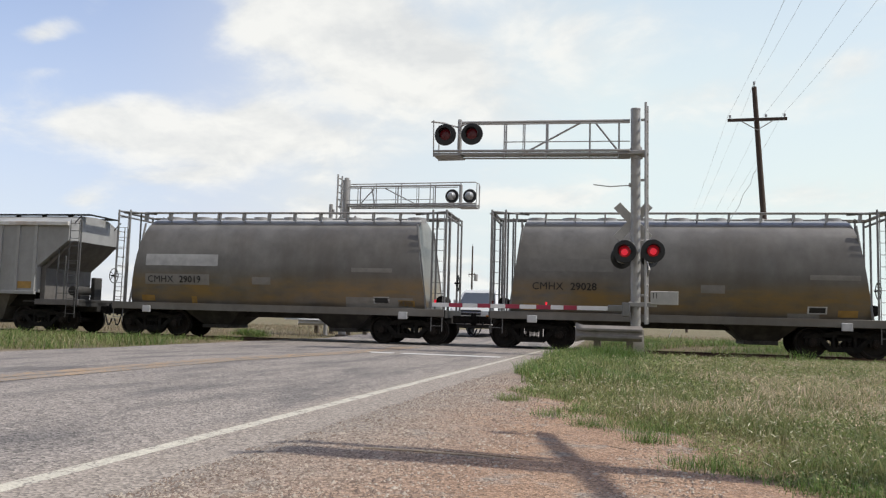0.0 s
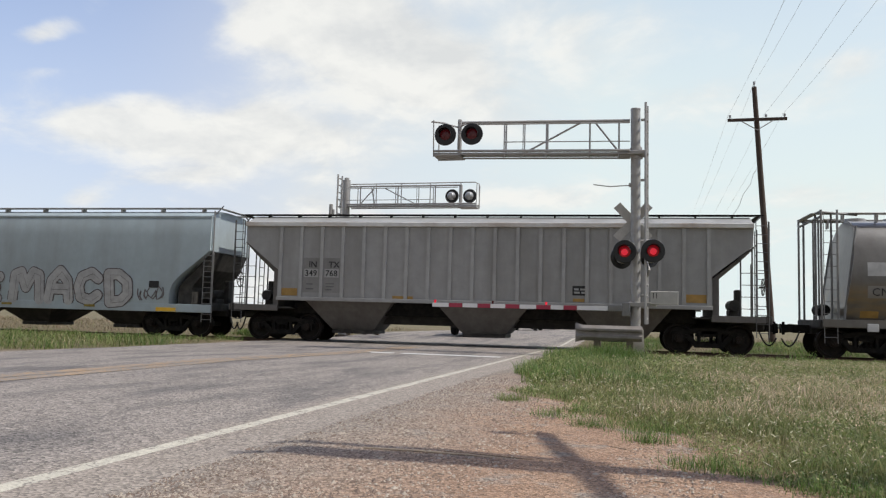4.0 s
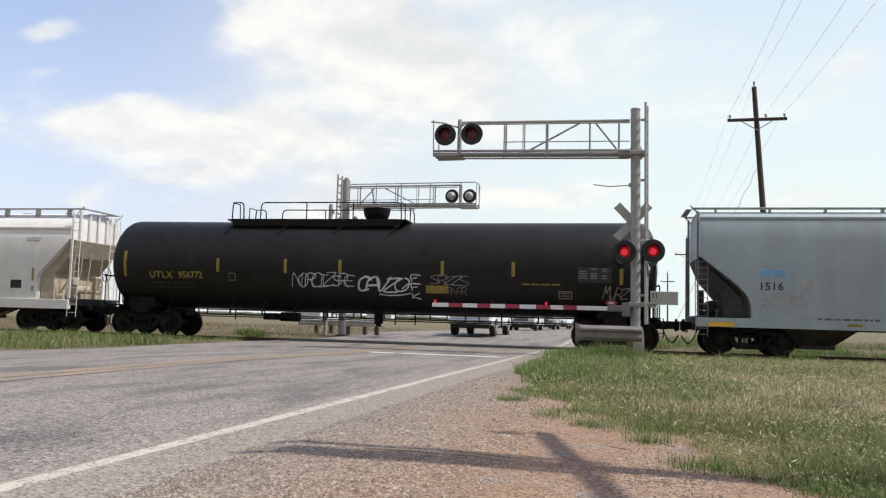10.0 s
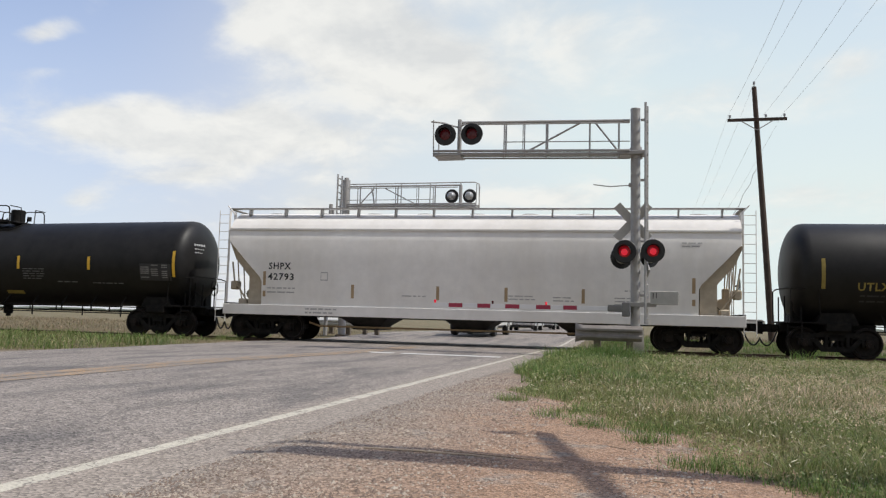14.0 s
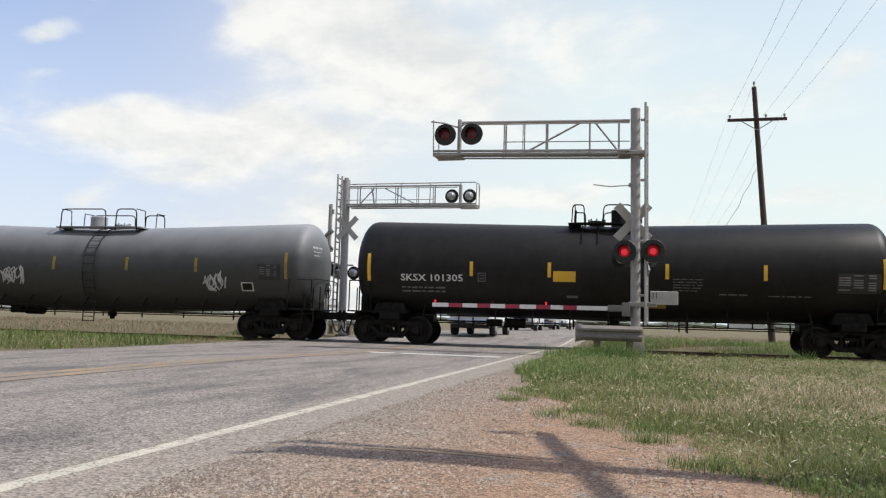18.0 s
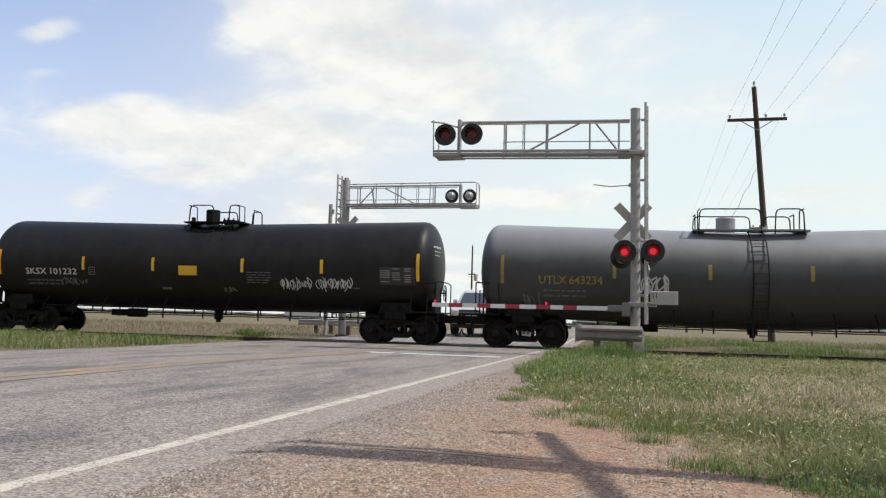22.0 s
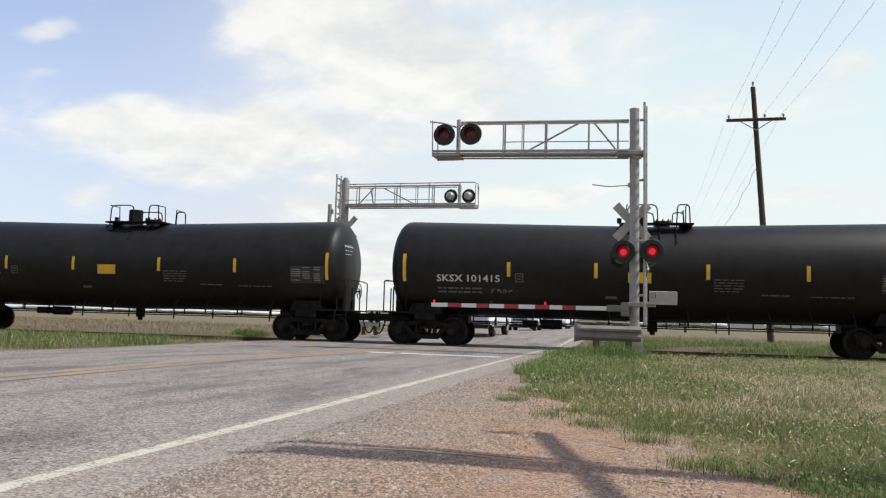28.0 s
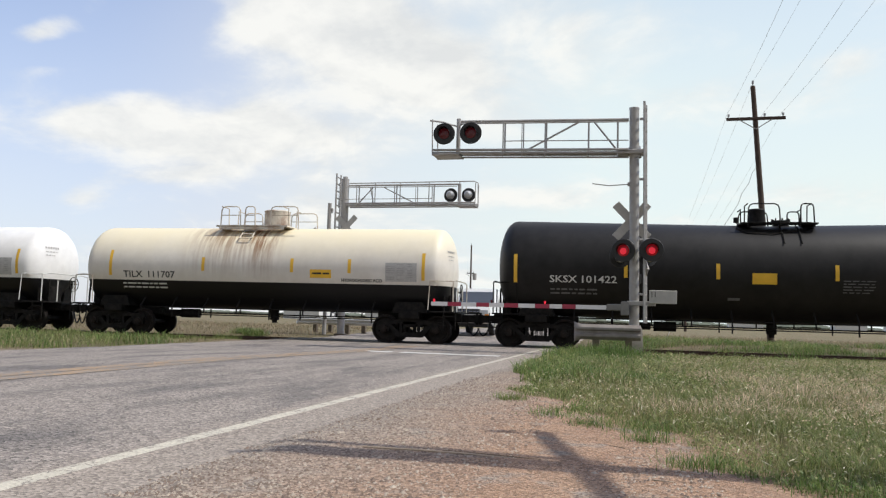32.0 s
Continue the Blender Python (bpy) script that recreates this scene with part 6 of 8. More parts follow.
def build_hoppers():
    cement_hopper("29028", 93.45, [(-4.7, -2.1, 2.45, 2.85, CEMENT_DULL), (0.5, 1.2, 1.85, 2.1, CEMENT_PALE), (3.6, 5.0, 2.3, 2.45, CEMENT_PALE), (3.0, 3.9, 1.16, 1.3, CEMENT_PALE)])
    cement_hopper("29019", 80.05, [(-4.72, -2.0, 2.45, 2.85, SPRAY_PALE), (-4.72, -2.3, 1.80, 2.16, CEMENT_PALE), (-0.72, -0.05, 1.85, 2.10, CEMENT_PALE), (-0.7, 0.05, 2.10, 2.32, CEMENT_CAR),
                                   (2.8, 4.2, 2.32, 2.46, CEMENT_PALE), (2.6, 4.9, 1.1, 1.5, CEMENT_PALE), (-3.0, -2.8, 1.1, 1.4, ORANGE_PATCH)])
    ribbed_hopper(63.97)
    # pale blue-grey hopper with large graffiti
    sec = [(1.50, 0.98), (1.53, 1.6), (1.55, 2.6), (1.54, 3.5), (1.51, 4.04), (1.46, 4.17), (1.33, 4.30), (1.05, 4.39), (0.5, 4.43), (0.0, 4.44)]
    cut = cut_line([(0.95, 7.75), (1.5, 7.75), (1.8, 7.86), (2.1, 8.12), (2.5, 8.62), (2.98, 9.22), (4.6, 9.22)])
    # DARK_BAY slope sheets: shade below the ends is put into their colour
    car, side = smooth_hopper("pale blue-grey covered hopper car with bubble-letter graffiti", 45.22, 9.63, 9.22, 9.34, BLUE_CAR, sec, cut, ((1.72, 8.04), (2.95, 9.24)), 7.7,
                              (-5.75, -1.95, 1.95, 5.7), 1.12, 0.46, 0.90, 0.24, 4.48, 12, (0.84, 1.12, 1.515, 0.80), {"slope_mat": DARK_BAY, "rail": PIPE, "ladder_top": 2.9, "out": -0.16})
    part("blue_panel", patch(-7.52, -6.70, 2.36, 2.60, side), BLUE_WASH, car, "bright blue stencil patch")
    part("blue_stencil", bars(-7.50, -6.75, 2.39, 1, 0.2, 0.18, lambda a, b: side(a, b) - 0.005, 2), BLUE_PATCH, car)
    part("stained_panel", patch(-7.5, -6.1, 1.44, 1.92, side), BLUE_STAIN, car, "rust-tinged faded panel")
    part("lettering", words("1516", 0.23, LETTER_BLACK, -7.55, 1.98, side, 1.05, 1.05), None, car, "black car number")
    part("small_lettering", bars(-7.45, -6.2, 1.82, 3, 0.16, 0.05, lambda a, b: side(a, b) - 0.005, 4), FAINT_INK, car)
    for text, x0, x1, z0, z1 in (("SHINE", -2.45, 1.02, 1.14, 1.92), ("MACD", 1.50, 6.25, 1.12, 2.10)):
        part("graffiti_outline", bubble(text, x0, x1, z0, z1, side, 0.44, 0.003, 5), SPRAY_DARK, car, "dark letter outlines")
        part("graffiti_letters", bubble(text, x0, x1, z0, z1, side, 0.365, 0.012, 5), SPRAY_PALE, car, "pale bubble letters")
        part("graffiti_shade", bubble(text, x0 + 0.07, x1 + 0.07, z0 - 0.03, z1 - 0.03, side, 0.016, 0.024, 5), SPRAY_GREY, car, "grey strokes inside the letters")
    for k, (x0, x1, z0, z1) in enumerate(((-1.16, -0.86, 1.22, 1.62), (-0.50, -0.22, 1.22, 1.62), (-0.85, -0.40, 1.97, 2.05), (0.45, 0.9, 1.50, 1.72), (-1.55, -1.35, 1.66, 1.86), (0.22, 0.40, 1.3, 1.6))):
        part("graffiti_fill", patch(x0, x1, z0, z1, side, offset=0.006), SPRAY_RED, car)
    s = Shape().add([(-3.64, -1.566, 2.03), (-3.20, -1.566, 1.98), (-2.72, -1.566, 2.05), (-2.87, -1.566, 1.58), (-3.15, -1.566, 1.51), (-3.17, -1.566, 1.06), (-3.23, -1.566, 1.06), (-3.25, -1.566, 1.49), (-3.50, -1.566, 1.60)],
                    [tuple(range(9))])
    part("graffiti_mark", s, SPRAY_RED, car, "dull red sprayed mark")
    part("graffiti", scribble(6.55, 7.5, 1.15, 1.75, side, 4, 0.04, 44), SPRAY_DARK, car, "dark sprayed strokes")
    part("data_panel", patch(6.98, 7.36, 1.66, 1.90, side), LETTER_BLACK, car)
    for px in (-9.0, 7.3):
        part("yellow_strip", Shape().box(px, px + 0.75, -1.562, -1.552, 0.86, 0.99), YELLOW_MARK, car, "yellow sill strip")
    for px in (-5.1, -1.78, 1.14, 4.5):
        part("ochre_strip", Shape().box(px, px + 0.42, -1.545, -1.535, 0.95, 1.03), LETTER_YELLOW, car, "worn ochre sill strip")
    part("sill_lettering", bars(-5.9, -4.2, 1.12, 1, 0.13, 0.06, side, 3), SPRAY_DARK, car)
    part("data_panel", patch(-6.35, -6.0, 1.98, 2.3, side), SPRAY_PALE, car)
    # white hopper
    sec = [(1.49, 1.15), (1.53, 1.7), (1.55, 2.6), (1.54, 3.35), (1.46, 3.75), (1.22, 4.08), (0.8, 4.31), (0.4, 4.40), (0.0, 4.42)]
    cut = cut_line([(1.1, 7.10), (1.95, 7.10), (2.1, 7.17), (2.83, 7.88), (3.36, 8.36), (4.5, 8.36)])
    car, side = smooth_hopper("white covered hopper car with black lettering", 5.98, 9.12, 8.36, 8.46, WHITE_CAR, sec, cut, ((2.12, 7.20), (3.32, 8.42)), 7.15,
                              (-3.6, 0.0, 3.6), 1.0, 0.42, 0.94, 0.42, 4.49, 13, (0.84, 1.18, 1.56, 0.80), {"slope_mat": SLOPE_TAN, "out": 0.12, "gear": SLOPE_TAN, "ribs": 5})
    part("lettering", words("SHPX", 0.22, LETTER_BLACK, -6.86, 2.38, side, 0.95, 1.15, bold=0.006), None, car, "black reporting mark")
    part("lettering", words("42793", 0.22, LETTER_BLACK, -6.88, 2.02, side, 1.10, 1.12, bold=0.006), None, car, "black car number")
    part("small_lettering", bars(-6.9, -5.9, 1.72, 2, 0.14, 0.045, side, 4), FAINT_INK, car)
    for px in (-7.0, -3.88, -1.0, 1.22, 3.64, 6.95):
        part("reflective_strip", patch(px - 0.05, px + 0.05, 1.45, 2.3 if abs(px) > 6.5 else 1.9, side), BROWN_MARK, car, "tarnished reflective strip")
    part("data_panel", patch(6.05, 6.5, 1.55, 1.85, side), LETTER_BLACK, car, "black data panel")
    for x0, x1, z, n in ((-2.2, -1.4, 1.55, 1), (1.3, 2.2, 1.62, 2), (2.7, 3.4, 1.6, 2), (4.6, 5.4, 1.62, 3), (4.9, 5.6, 1.85, 1)):
        part("small_lettering", bars(x0, x1, z, n, 0.10, 0.035, side, int(x0 * 10)), FAINT_INK, car)
    part("sill_lettering", bars(-5.5, -4.4, 1.04, 2, 0.12, 0.05, flat_side(1.56), 3), FAINT_INK, car)
    part("data_panel", patch(-5.0, -4.75, 2.02, 2.3, side), FAINT_INK, car)
    part("data_panel", patch(-4.98, -4.77, 2.05, 2.27, side, offset=0.004), WHITE_CAR, car)
    part("brake_pipe", Shape().tube([(-5.6, -0.85, 0.62), (-5.2, -0.85, 0.50), (5.0, -0.85, 0.50), (5.5, -0.85, 0.70)], 0.035, 6), BROWN_MARK, car, "rust-brown pipe along the underframe")
    part("roof_mark", bars(6.6, 7.2, 3.35, 2, 0.1, 0.04, side, 3), FAINT_INK, car)


build_hoppers()


# ---- crossing signals ----
def lamp_head(parent, x, y, z, facing, lens, yaw=0.0, r=0.29, back=False):
    """A round flasher: dark background disc, hood and red lens; facing is -1 towards the near side of the road."""
    s = Shape()
    s.loft([[(rr * math.cos(6.28319 * k / 32), d - 0.02, rr * math.sin(6.28319 * k / 32)) for k in range(32)] for d, rr in ((0.0, 0.17), (0.0, r), (0.012, r + 0.01), (0.03, r), (0.03, 0.05))])
    head = part("lamp_head", s, LAMP_BLACK, parent, "black round flasher head")
    head.location = (x, y, z)
    head.rotation_euler.z = radians(yaw) + (0 if facing < 0 else math.pi)
    s = Shape()
    prof = [(0.17, 0.0), (0.165, 0.10), (0.10, 0.20), (0.0, 0.22)]
    s.loft([[(max(rr, 0.005) * math.cos(6.28319 * k / 20), 0.02 + d, max(rr, 0.005) * math.sin(6.28319 * k / 20)) for k in range(20)] for rr, d in prof])
    part("lamp_body", s, LAMP_BACK, head, "rounded aluminium lamp body")
    s = Shape()
    ring = []
    for d in (-0.02, -0.20):
        ring.append([(0.165 * math.cos(math.pi * (k / 16 * 1.3 - 0.15)), d * (1.0 if 2 < k < 14 else 0.6), 0.165 * math.sin(math.pi * (k / 16 * 1.3 - 0.15))) for k in range(17)])
    v = ring[0] + ring[1]
    s.add(v, [(k, k + 1, 18 + k, 17 + k) for k in range(16)])
    part("hood", s, LAMP_BLACK, head, "black visor")
    s = Shape()
    s.loft([[(max(rr, 0.004) * math.cos(6.28319 * k / 24), d, max(rr, 0.004) * math.sin(6.28319 * k / 24)) for k in range(24)] for rr, d in ((0.15, -0.021), (0.148, -0.03), (0.10, -0.045), (0.0, -0.052))], False)
    part("lens", s, lens, head, "red lens")
    if lens is LENS_ON:
        s = Shape()
        s.loft([[(max(rr, 0.004) * math.cos(6.28319 * k / 16), d, max(rr, 0.004) * math.sin(6.28319 * k / 16) - 0.02) for k in range(16)] for rr, d in ((0.085, -0.052), (0.05, -0.058), (0.0, -0.060))], False)
        part("bright_spot", s, LENS_HOT, head)
    return head


def crossbuck(parent, x, y, z, mat, size=1.22):
    for g in (-1, 1):
        s = Shape().box(-size / 2, size / 2, -0.008, 0.008, -0.115, 0.115, 0.004)
        ob = part("crossbuck_blade", s, mat, parent, "weathered crossbuck blade")
        ob.location = (x, y + g * 0.012, z)
        ob.rotation_euler.y = radians(47 * g)


def truss_arm(parent, x_mast, x_tip, y, z_lo, z_hi, posts, diagonals, basket, mat, y_half=0.30, drop=0.0):
    """Cantilever: pipe chords, posts, diagonals and the walkway basket at the tip; drop is its sag towards the mast."""
    sag = lambda px: -drop * (px - x_tip) / (x_mast - x_tip)
    bar = lambda px, py, pz: (px, py, pz + sag(px))
    for dy in (-y_half, y_half):
        part("lower_chord", Shape().tube([bar(x_tip, y + dy, z_lo), bar(x_mast, y + dy, z_lo)], 0.036, 8), mat, parent)
        part("toe_board", Shape().tube([bar(x_tip, y + dy, z_lo - 0.085), bar(x_mast, y + dy, z_lo - 0.085)], 0.026, 6), mat, parent)
    part("upper_chord", Shape().tube([bar(x_tip + basket * 0.9, y, z_hi), bar(x_mast, y, z_hi)], 0.038, 8), mat, parent)
    part("hand_line", Shape().tube([bar(x_tip + basket, y - y_half, z_hi - 0.13), bar(x_mast, y - y_half, z_hi - 0.13)], 0.018, 6), mat, parent)
    part("hand_line", Shape().tube([bar(posts[0], y - y_half, z_hi - 0.62), bar(x_mast, y - y_half, z_hi - 0.62)], 0.014, 6), mat, parent)
    deck = [[bar(px, y + q * (y_half - 0.05), z_lo + h) for q, h in ((-1, -0.06), (1, -0.06), (1, -0.035), (-1, -0.035))] for px in (x_tip, x_mast)]
    part("walkway", Shape().loft(deck), mat, parent, "grated walkway", smooth=0)
    for px, r in [(p, 0.018 if k % 2 else 0.026) for k, p in enumerate(posts)]:
        part("truss_post", Shape().tube([bar(px, y - y_half, z_lo - 0.18), bar(px, y - y_half, z_hi - 0.1)], r * 0.7, 6).tube([bar(px, y, z_lo - 0.1), bar(px, y, z_hi)], r, 6), mat, parent)
    for (xa, za), (xb, zb) in diagonals:
        part("diagonal", Shape().tube([bar(xa, y, za), bar(xb, y, zb)], 0.026, 6), mat, parent)
    g = 1 if basket > 0 else -1
    s = Shape().box(*sorted((x_tip, x_tip + g * 0.75)), y - y_half - 0.05, y + y_half + 0.05, z_lo - 0.145, z_lo - 0.10, 0.01)
    for dy in (-y_half, y_half):
        s.tube([(x_tip, y + dy, z_lo - 0.15), (x_tip - g * 0.02, y + dy, z_hi)], 0.018, 6)
    part("basket", s, mat, parent)


MECH = surf("dull_grey_casting", (0.20, 0.19, 0.175), 0.6, vary=0.2, bump=0.1)


def near_signal():
    Y = 21.3
    sig = thing("crossing_signal", "galvanised cantilever crossing signal with red flashers over the road", "crossing signal", at=(0, 0, 0))
    mast = part("mast", Shape().tube([(-0.22, Y, 0.0), (-0.26, Y, 6.47)], 0.125, 24), GALV, sig, "stout galvanised steel mast")
    part("mast_cap", Shape().tube([(-0.26, Y, 6.46), (-0.26, Y, 6.50)], 0.13, 24), GALV, mast)
    s = Shape().tube([(-0.22, Y, 5.16), (-0.25, Y, 5.46)], 0.155, 16)
    s.box(-0.68, 0.06, Y - 0.22, Y + 0.22, 5.24, 5.36, 0.02)
    part("arm_bracket", s, GALV, sig)
    truss_arm(sig, -0.4, -5.65, Y, 5.44, 6.30, (-3.69, -3.18, -2.56, -1.43, -0.68), (((-3.14, 5.46), (-1.62, 6.29)), ((-1.33, 6.29), (-0.68, 5.46))), 0.75, GALV, drop=0.105)
    part("lamp_post", Shape().tube([(-4.97, Y - 0.1, 5.3), (-4.97, Y - 0.1, 6.34)], 0.06, 10), GALV, sig)
    lamp_head(sig, -5.29, Y - 0.45, 5.85, -1, LENS_DIM, 3, 0.29)
    lamp_head(sig, -4.55, Y - 0.45, 5.85, -1, LENS_DIM, 3, 0.29)
    s = Shape()
    s.tube([(-5.75, Y - 0.25, 6.28), (-5.4, Y - 0.2, 6.24), (-5.0, Y - 0.12, 6.12), (-4.7, Y - 0.2, 6.24), (-4.3, Y - 0.25, 6.22)], 0.025, 6)
    part("lamp_arm", s, GALV, sig)
    # climbing ladder beside the mast, seen edge-on
    lad = ladder((0.045, Y - 0.05, 0.86), (0.02, Y - 0.05, 6.60), (0.10, 1, 0), 20, 0.030, 0.42)
    part("ladder", lad, GALV, sig, "steel climbing ladder")
    for z in (1.6, 3.0, 4.6, 6.2):
        part("ladder_clip", Shape().box(-0.12, 0.03, Y - 0.03, Y + 0.03, z - 0.03, z + 0.03, 0.006), GALV, sig)
    crossbuck(sig, -0.31, Y + 0.20, 3.53, SIGN_WHITE)
    # flashers on the mast: pairs for both ways
    part("lamp_crossarm", Shape().tube([(-0.55, Y, 2.98), (0.15, Y, 3.02)], 0.035, 8).tube([(0.05, Y - 0.1, 2.4), (0.1, Y - 0.2, 2.25), (0.05, Y, 2.1)], 0.04, 8), GALV, sig)
    lamp_head(sig, -0.50, Y - 0.34, 2.70, -1, LENS_ON, -8, 0.29)
    lamp_head(sig, 0.20, Y - 0.34, 2.72, -1, LENS_ON, 6, 0.29)
    lamp_head(sig, -0.60, Y + 0.34, 2.60, 1, LENS_DIM, 20, 0.29)
    lamp_head(sig, 0.12, Y + 0.34, 2.62, 1, LENS_DIM, 30, 0.27)
    s = Shape().tube([(-0.36, Y, 4.47), (-0.9, Y, 4.44), (-1.33, Y, 4.50)], 0.014, 6).box(-0.42, -0.34, Y - 0.04, Y + 0.04, 4.42, 4.52, 0.01)
    part("whip", s, GALV, sig, "bent wire bracket")
    # base
    part("foundation", Shape().loft([[(-0.22 + a * w, Y + b * w, z) for a, b in ((-1, -1), (1, -1), (1, 1), (-1, 1))] for z, w in ((-0.25, 0.24), (0.70, 0.20), (0.78, 0.16))]), CONCRETE, sig, "squared base")
    # gate
    gate = thing("crossing_gate", "lowered crossing gate arm with red and white bands", "crossing gate")
    Yg = Y - 0.25
    x0, x1 = -5.58, -0.82
    part("gate_arm", Shape().box(x0, x1, Yg + 0.012, Yg + 0.05, 1.185, 1.285, 0.01), SIGN_WHITE, gate, "slim gate arm")
    red = ((-5.12, -4.74), (-4.33, -3.98), (-3.58, -3.20), (-2.76, -2.38), (-2.05, -1.70))
    edges = [x0] + [e for r in red for e in r] + [x1]
    for k in range(len(edges) - 1):
        s = Shape().box(edges[k] + 0.004, edges[k + 1] - 0.004, Yg, Yg + 0.012, 1.18, 1.29, 0.003)
        part("red_band" if k % 2 else "white_band", s, RED_BAND if k % 2 else WHITE_BAND, gate)
    for px in (-5.50, -3.92, -2.50):
        g = part("gate_lamp", Shape().box(px - 0.02, px + 0.02, Yg - 0.01, Yg + 0.06, 1.285, 1.32, 0.005).tube([(px, Yg + 0.02, 1.32), (px, Yg + 0.02, 1.37)], 0.028, 10), LENS_HOT if px != -3.92 else LENS_DIM, gate, "small red gate lamp")
    s = Shape().box(-0.92, -0.36, Yg - 0.03, Yg + 0.12, 1.16, 1.33, 0.02).box(-0.56, -0.36, Yg - 0.05, Yg + 0.2, 1.04, 1.40, 0.02)
    part("gate_mechanism", s, MECH, gate, "grey gate mechanism box")
    s = Shape().box(0.14, 0.82, Yg - 0.02, Yg + 0.04, 1.36, 1.70, 0.01)
    part("counterweight", s, SIGN_WHITE, gate, "pale counterweight plate")
    for px in (0.20, 0.28):
        part("slot_plate", Shape().box(px, px + 0.018, Yg - 0.028, Yg - 0.018, 1.52, 1.66), LETTER_BLACK, gate)
    part("counterweight_arm", Shape().box(-0.4, 0.3, Yg + 0.05, Yg + 0.10, 1.30, 1.42, 0.01), GALV, gate)


def far_signal():
    Y = 31.5
    sig = thing("crossing_signal", "galvanised cantilever crossing signal beyond the track, lamps seen from behind", "crossing signal")
    part("mast", Shape().tube([(-12.2, Y, 0.0), (-12.23, Y, 6.58)], 0.16, 20), GALV, sig)
    part("foundation", Shape().box(-12.42, -11.98, Y - 0.22, Y + 0.22, -0.2, 0.10, 0.03), POST_WOOD, sig)
    part("mast_cap", Shape().tube([(-12.23, Y, 6.58), (-12.23, Y, 6.68)], 0.10, 12), GALV, sig)
    part("ladder", ladder((-12.55, Y, 0.8), (-12.53, Y, 6.80), (0.06, 1, 0), 20, 0.03, 0.42), GALV, sig, "steel climbing ladder")
    truss_arm(sig, -12.1, -6.57, Y, 5.50, 6.30, (-8.35, -9.05, -9.95, -10.9, -11.6), (((-11.65, 5.5), (-11.0, 6.2)), ((-10.5, 6.2), (-9.1, 5.5)), ((-11.1, 6.2), (-10.95, 5.5))), -0.75, GALV)
    # outer hand line carried past the tip
    s = Shape()
    z = 6.47
    s.tube([(-12.62, Y + 0.3, 5.42), (-12.62, Y + 0.3, z - 0.02), (-6.75, Y + 0.3, z), (-6.58, Y + 0.3, z - 0.08), (-6.56, Y + 0.3, 5.42)], 0.024, 6)
    for px in (-11.0, -9.9, -8.65, -7.35):
        s.tube([(px, Y + 0.3, 5.42), (px, Y + 0.3, z)], 0.02, 6)
    part("hand_line", s, GALV, sig)
    part("lamp_post", Shape().tube([(-7.28, Y, 5.45), (-7.28, Y, 6.3)], 0.07, 10), GALV, sig)
    for px in (-7.72, -6.97):
        lamp_head(sig, px, Y + 0.3, 5.90, 1, LENS_DIM, -4, 0.28)
    crossbuck(sig, -12.05, Y - 0.2, 4.52, SIGN_WHITE)
    part("lamp_crossarm", Shape().tube([(-12.6, Y, 2.98), (-11.8, Y, 2.98)], 0.035, 8), GALV, sig)
    for px in (-12.55, -11.88):
        lamp_head(sig, px, Y + 0.3, 2.68, 1, LENS_DIM, 0, 0.27)
    post = thing("crossing_sign", "pale post with a lettered crossbuck and flashers", "crossing sign")
    part("post", Shape().tube([(-13.10, Y + 0.4, -0.1), (-13.06, Y + 0.4, 5.62)], 0.085, 12), GALV, post)
    part("bracket", Shape().box(-12.98, -12.9, Y + 0.35, Y + 0.45, 5.2, 5.4, 0.01), GALV, post)
    crossbuck(post, -13.28, Y + 0.2, 4.05, SIGN_WHITE)
    for text, g in (("RAIL", 1), ("ROAD", 1), ("CROSSING", -1)):
        cu = bpy.data.curves.new("sign_lettering", "FONT")
        cu.body, cu.size, cu.align_x, cu.align_y, cu.offset = text, 0.21, "CENTER", "CENTER", 0.004
        tmp = bpy.data.objects.new("sign_lettering", cu)
        me = bpy.data.meshes.new_from_object(tmp)
        bpy.data.objects.remove(tmp)
        for q in me.vertices:
            q.co = (q.co.x + {"RAIL": -0.36, "ROAD": 0.36, "CROSSING": 0.0}[text], 0.0, q.co.y)
        me.materials.clear()
        me.materials.append(LETTER_BLACK)
        ob = part("sign_lettering", me, None, post, "black sign lettering")
        ob.location = (-13.28, Y + 0.2 + g * 0.012 - (0.012 if g > 0 else 0.012), 4.05)
        ob.rotation_euler.y = radians(47 * g)
    part("lamp_crossarm", Shape().tube([(-13.7, Y + 0.3, 3.12), (-12.75, Y + 0.3, 3.12)], 0.035, 8), GALV, post)
    for px in (-13.62, -12.85):
        lamp_head(post, px, Y + 0.05, 2.80, -1, LENS_DIM, -6, 0.27)
        lamp_head(post, px, Y + 0.5, 2.80, 1, LENS_DIM, 0, 0.27)


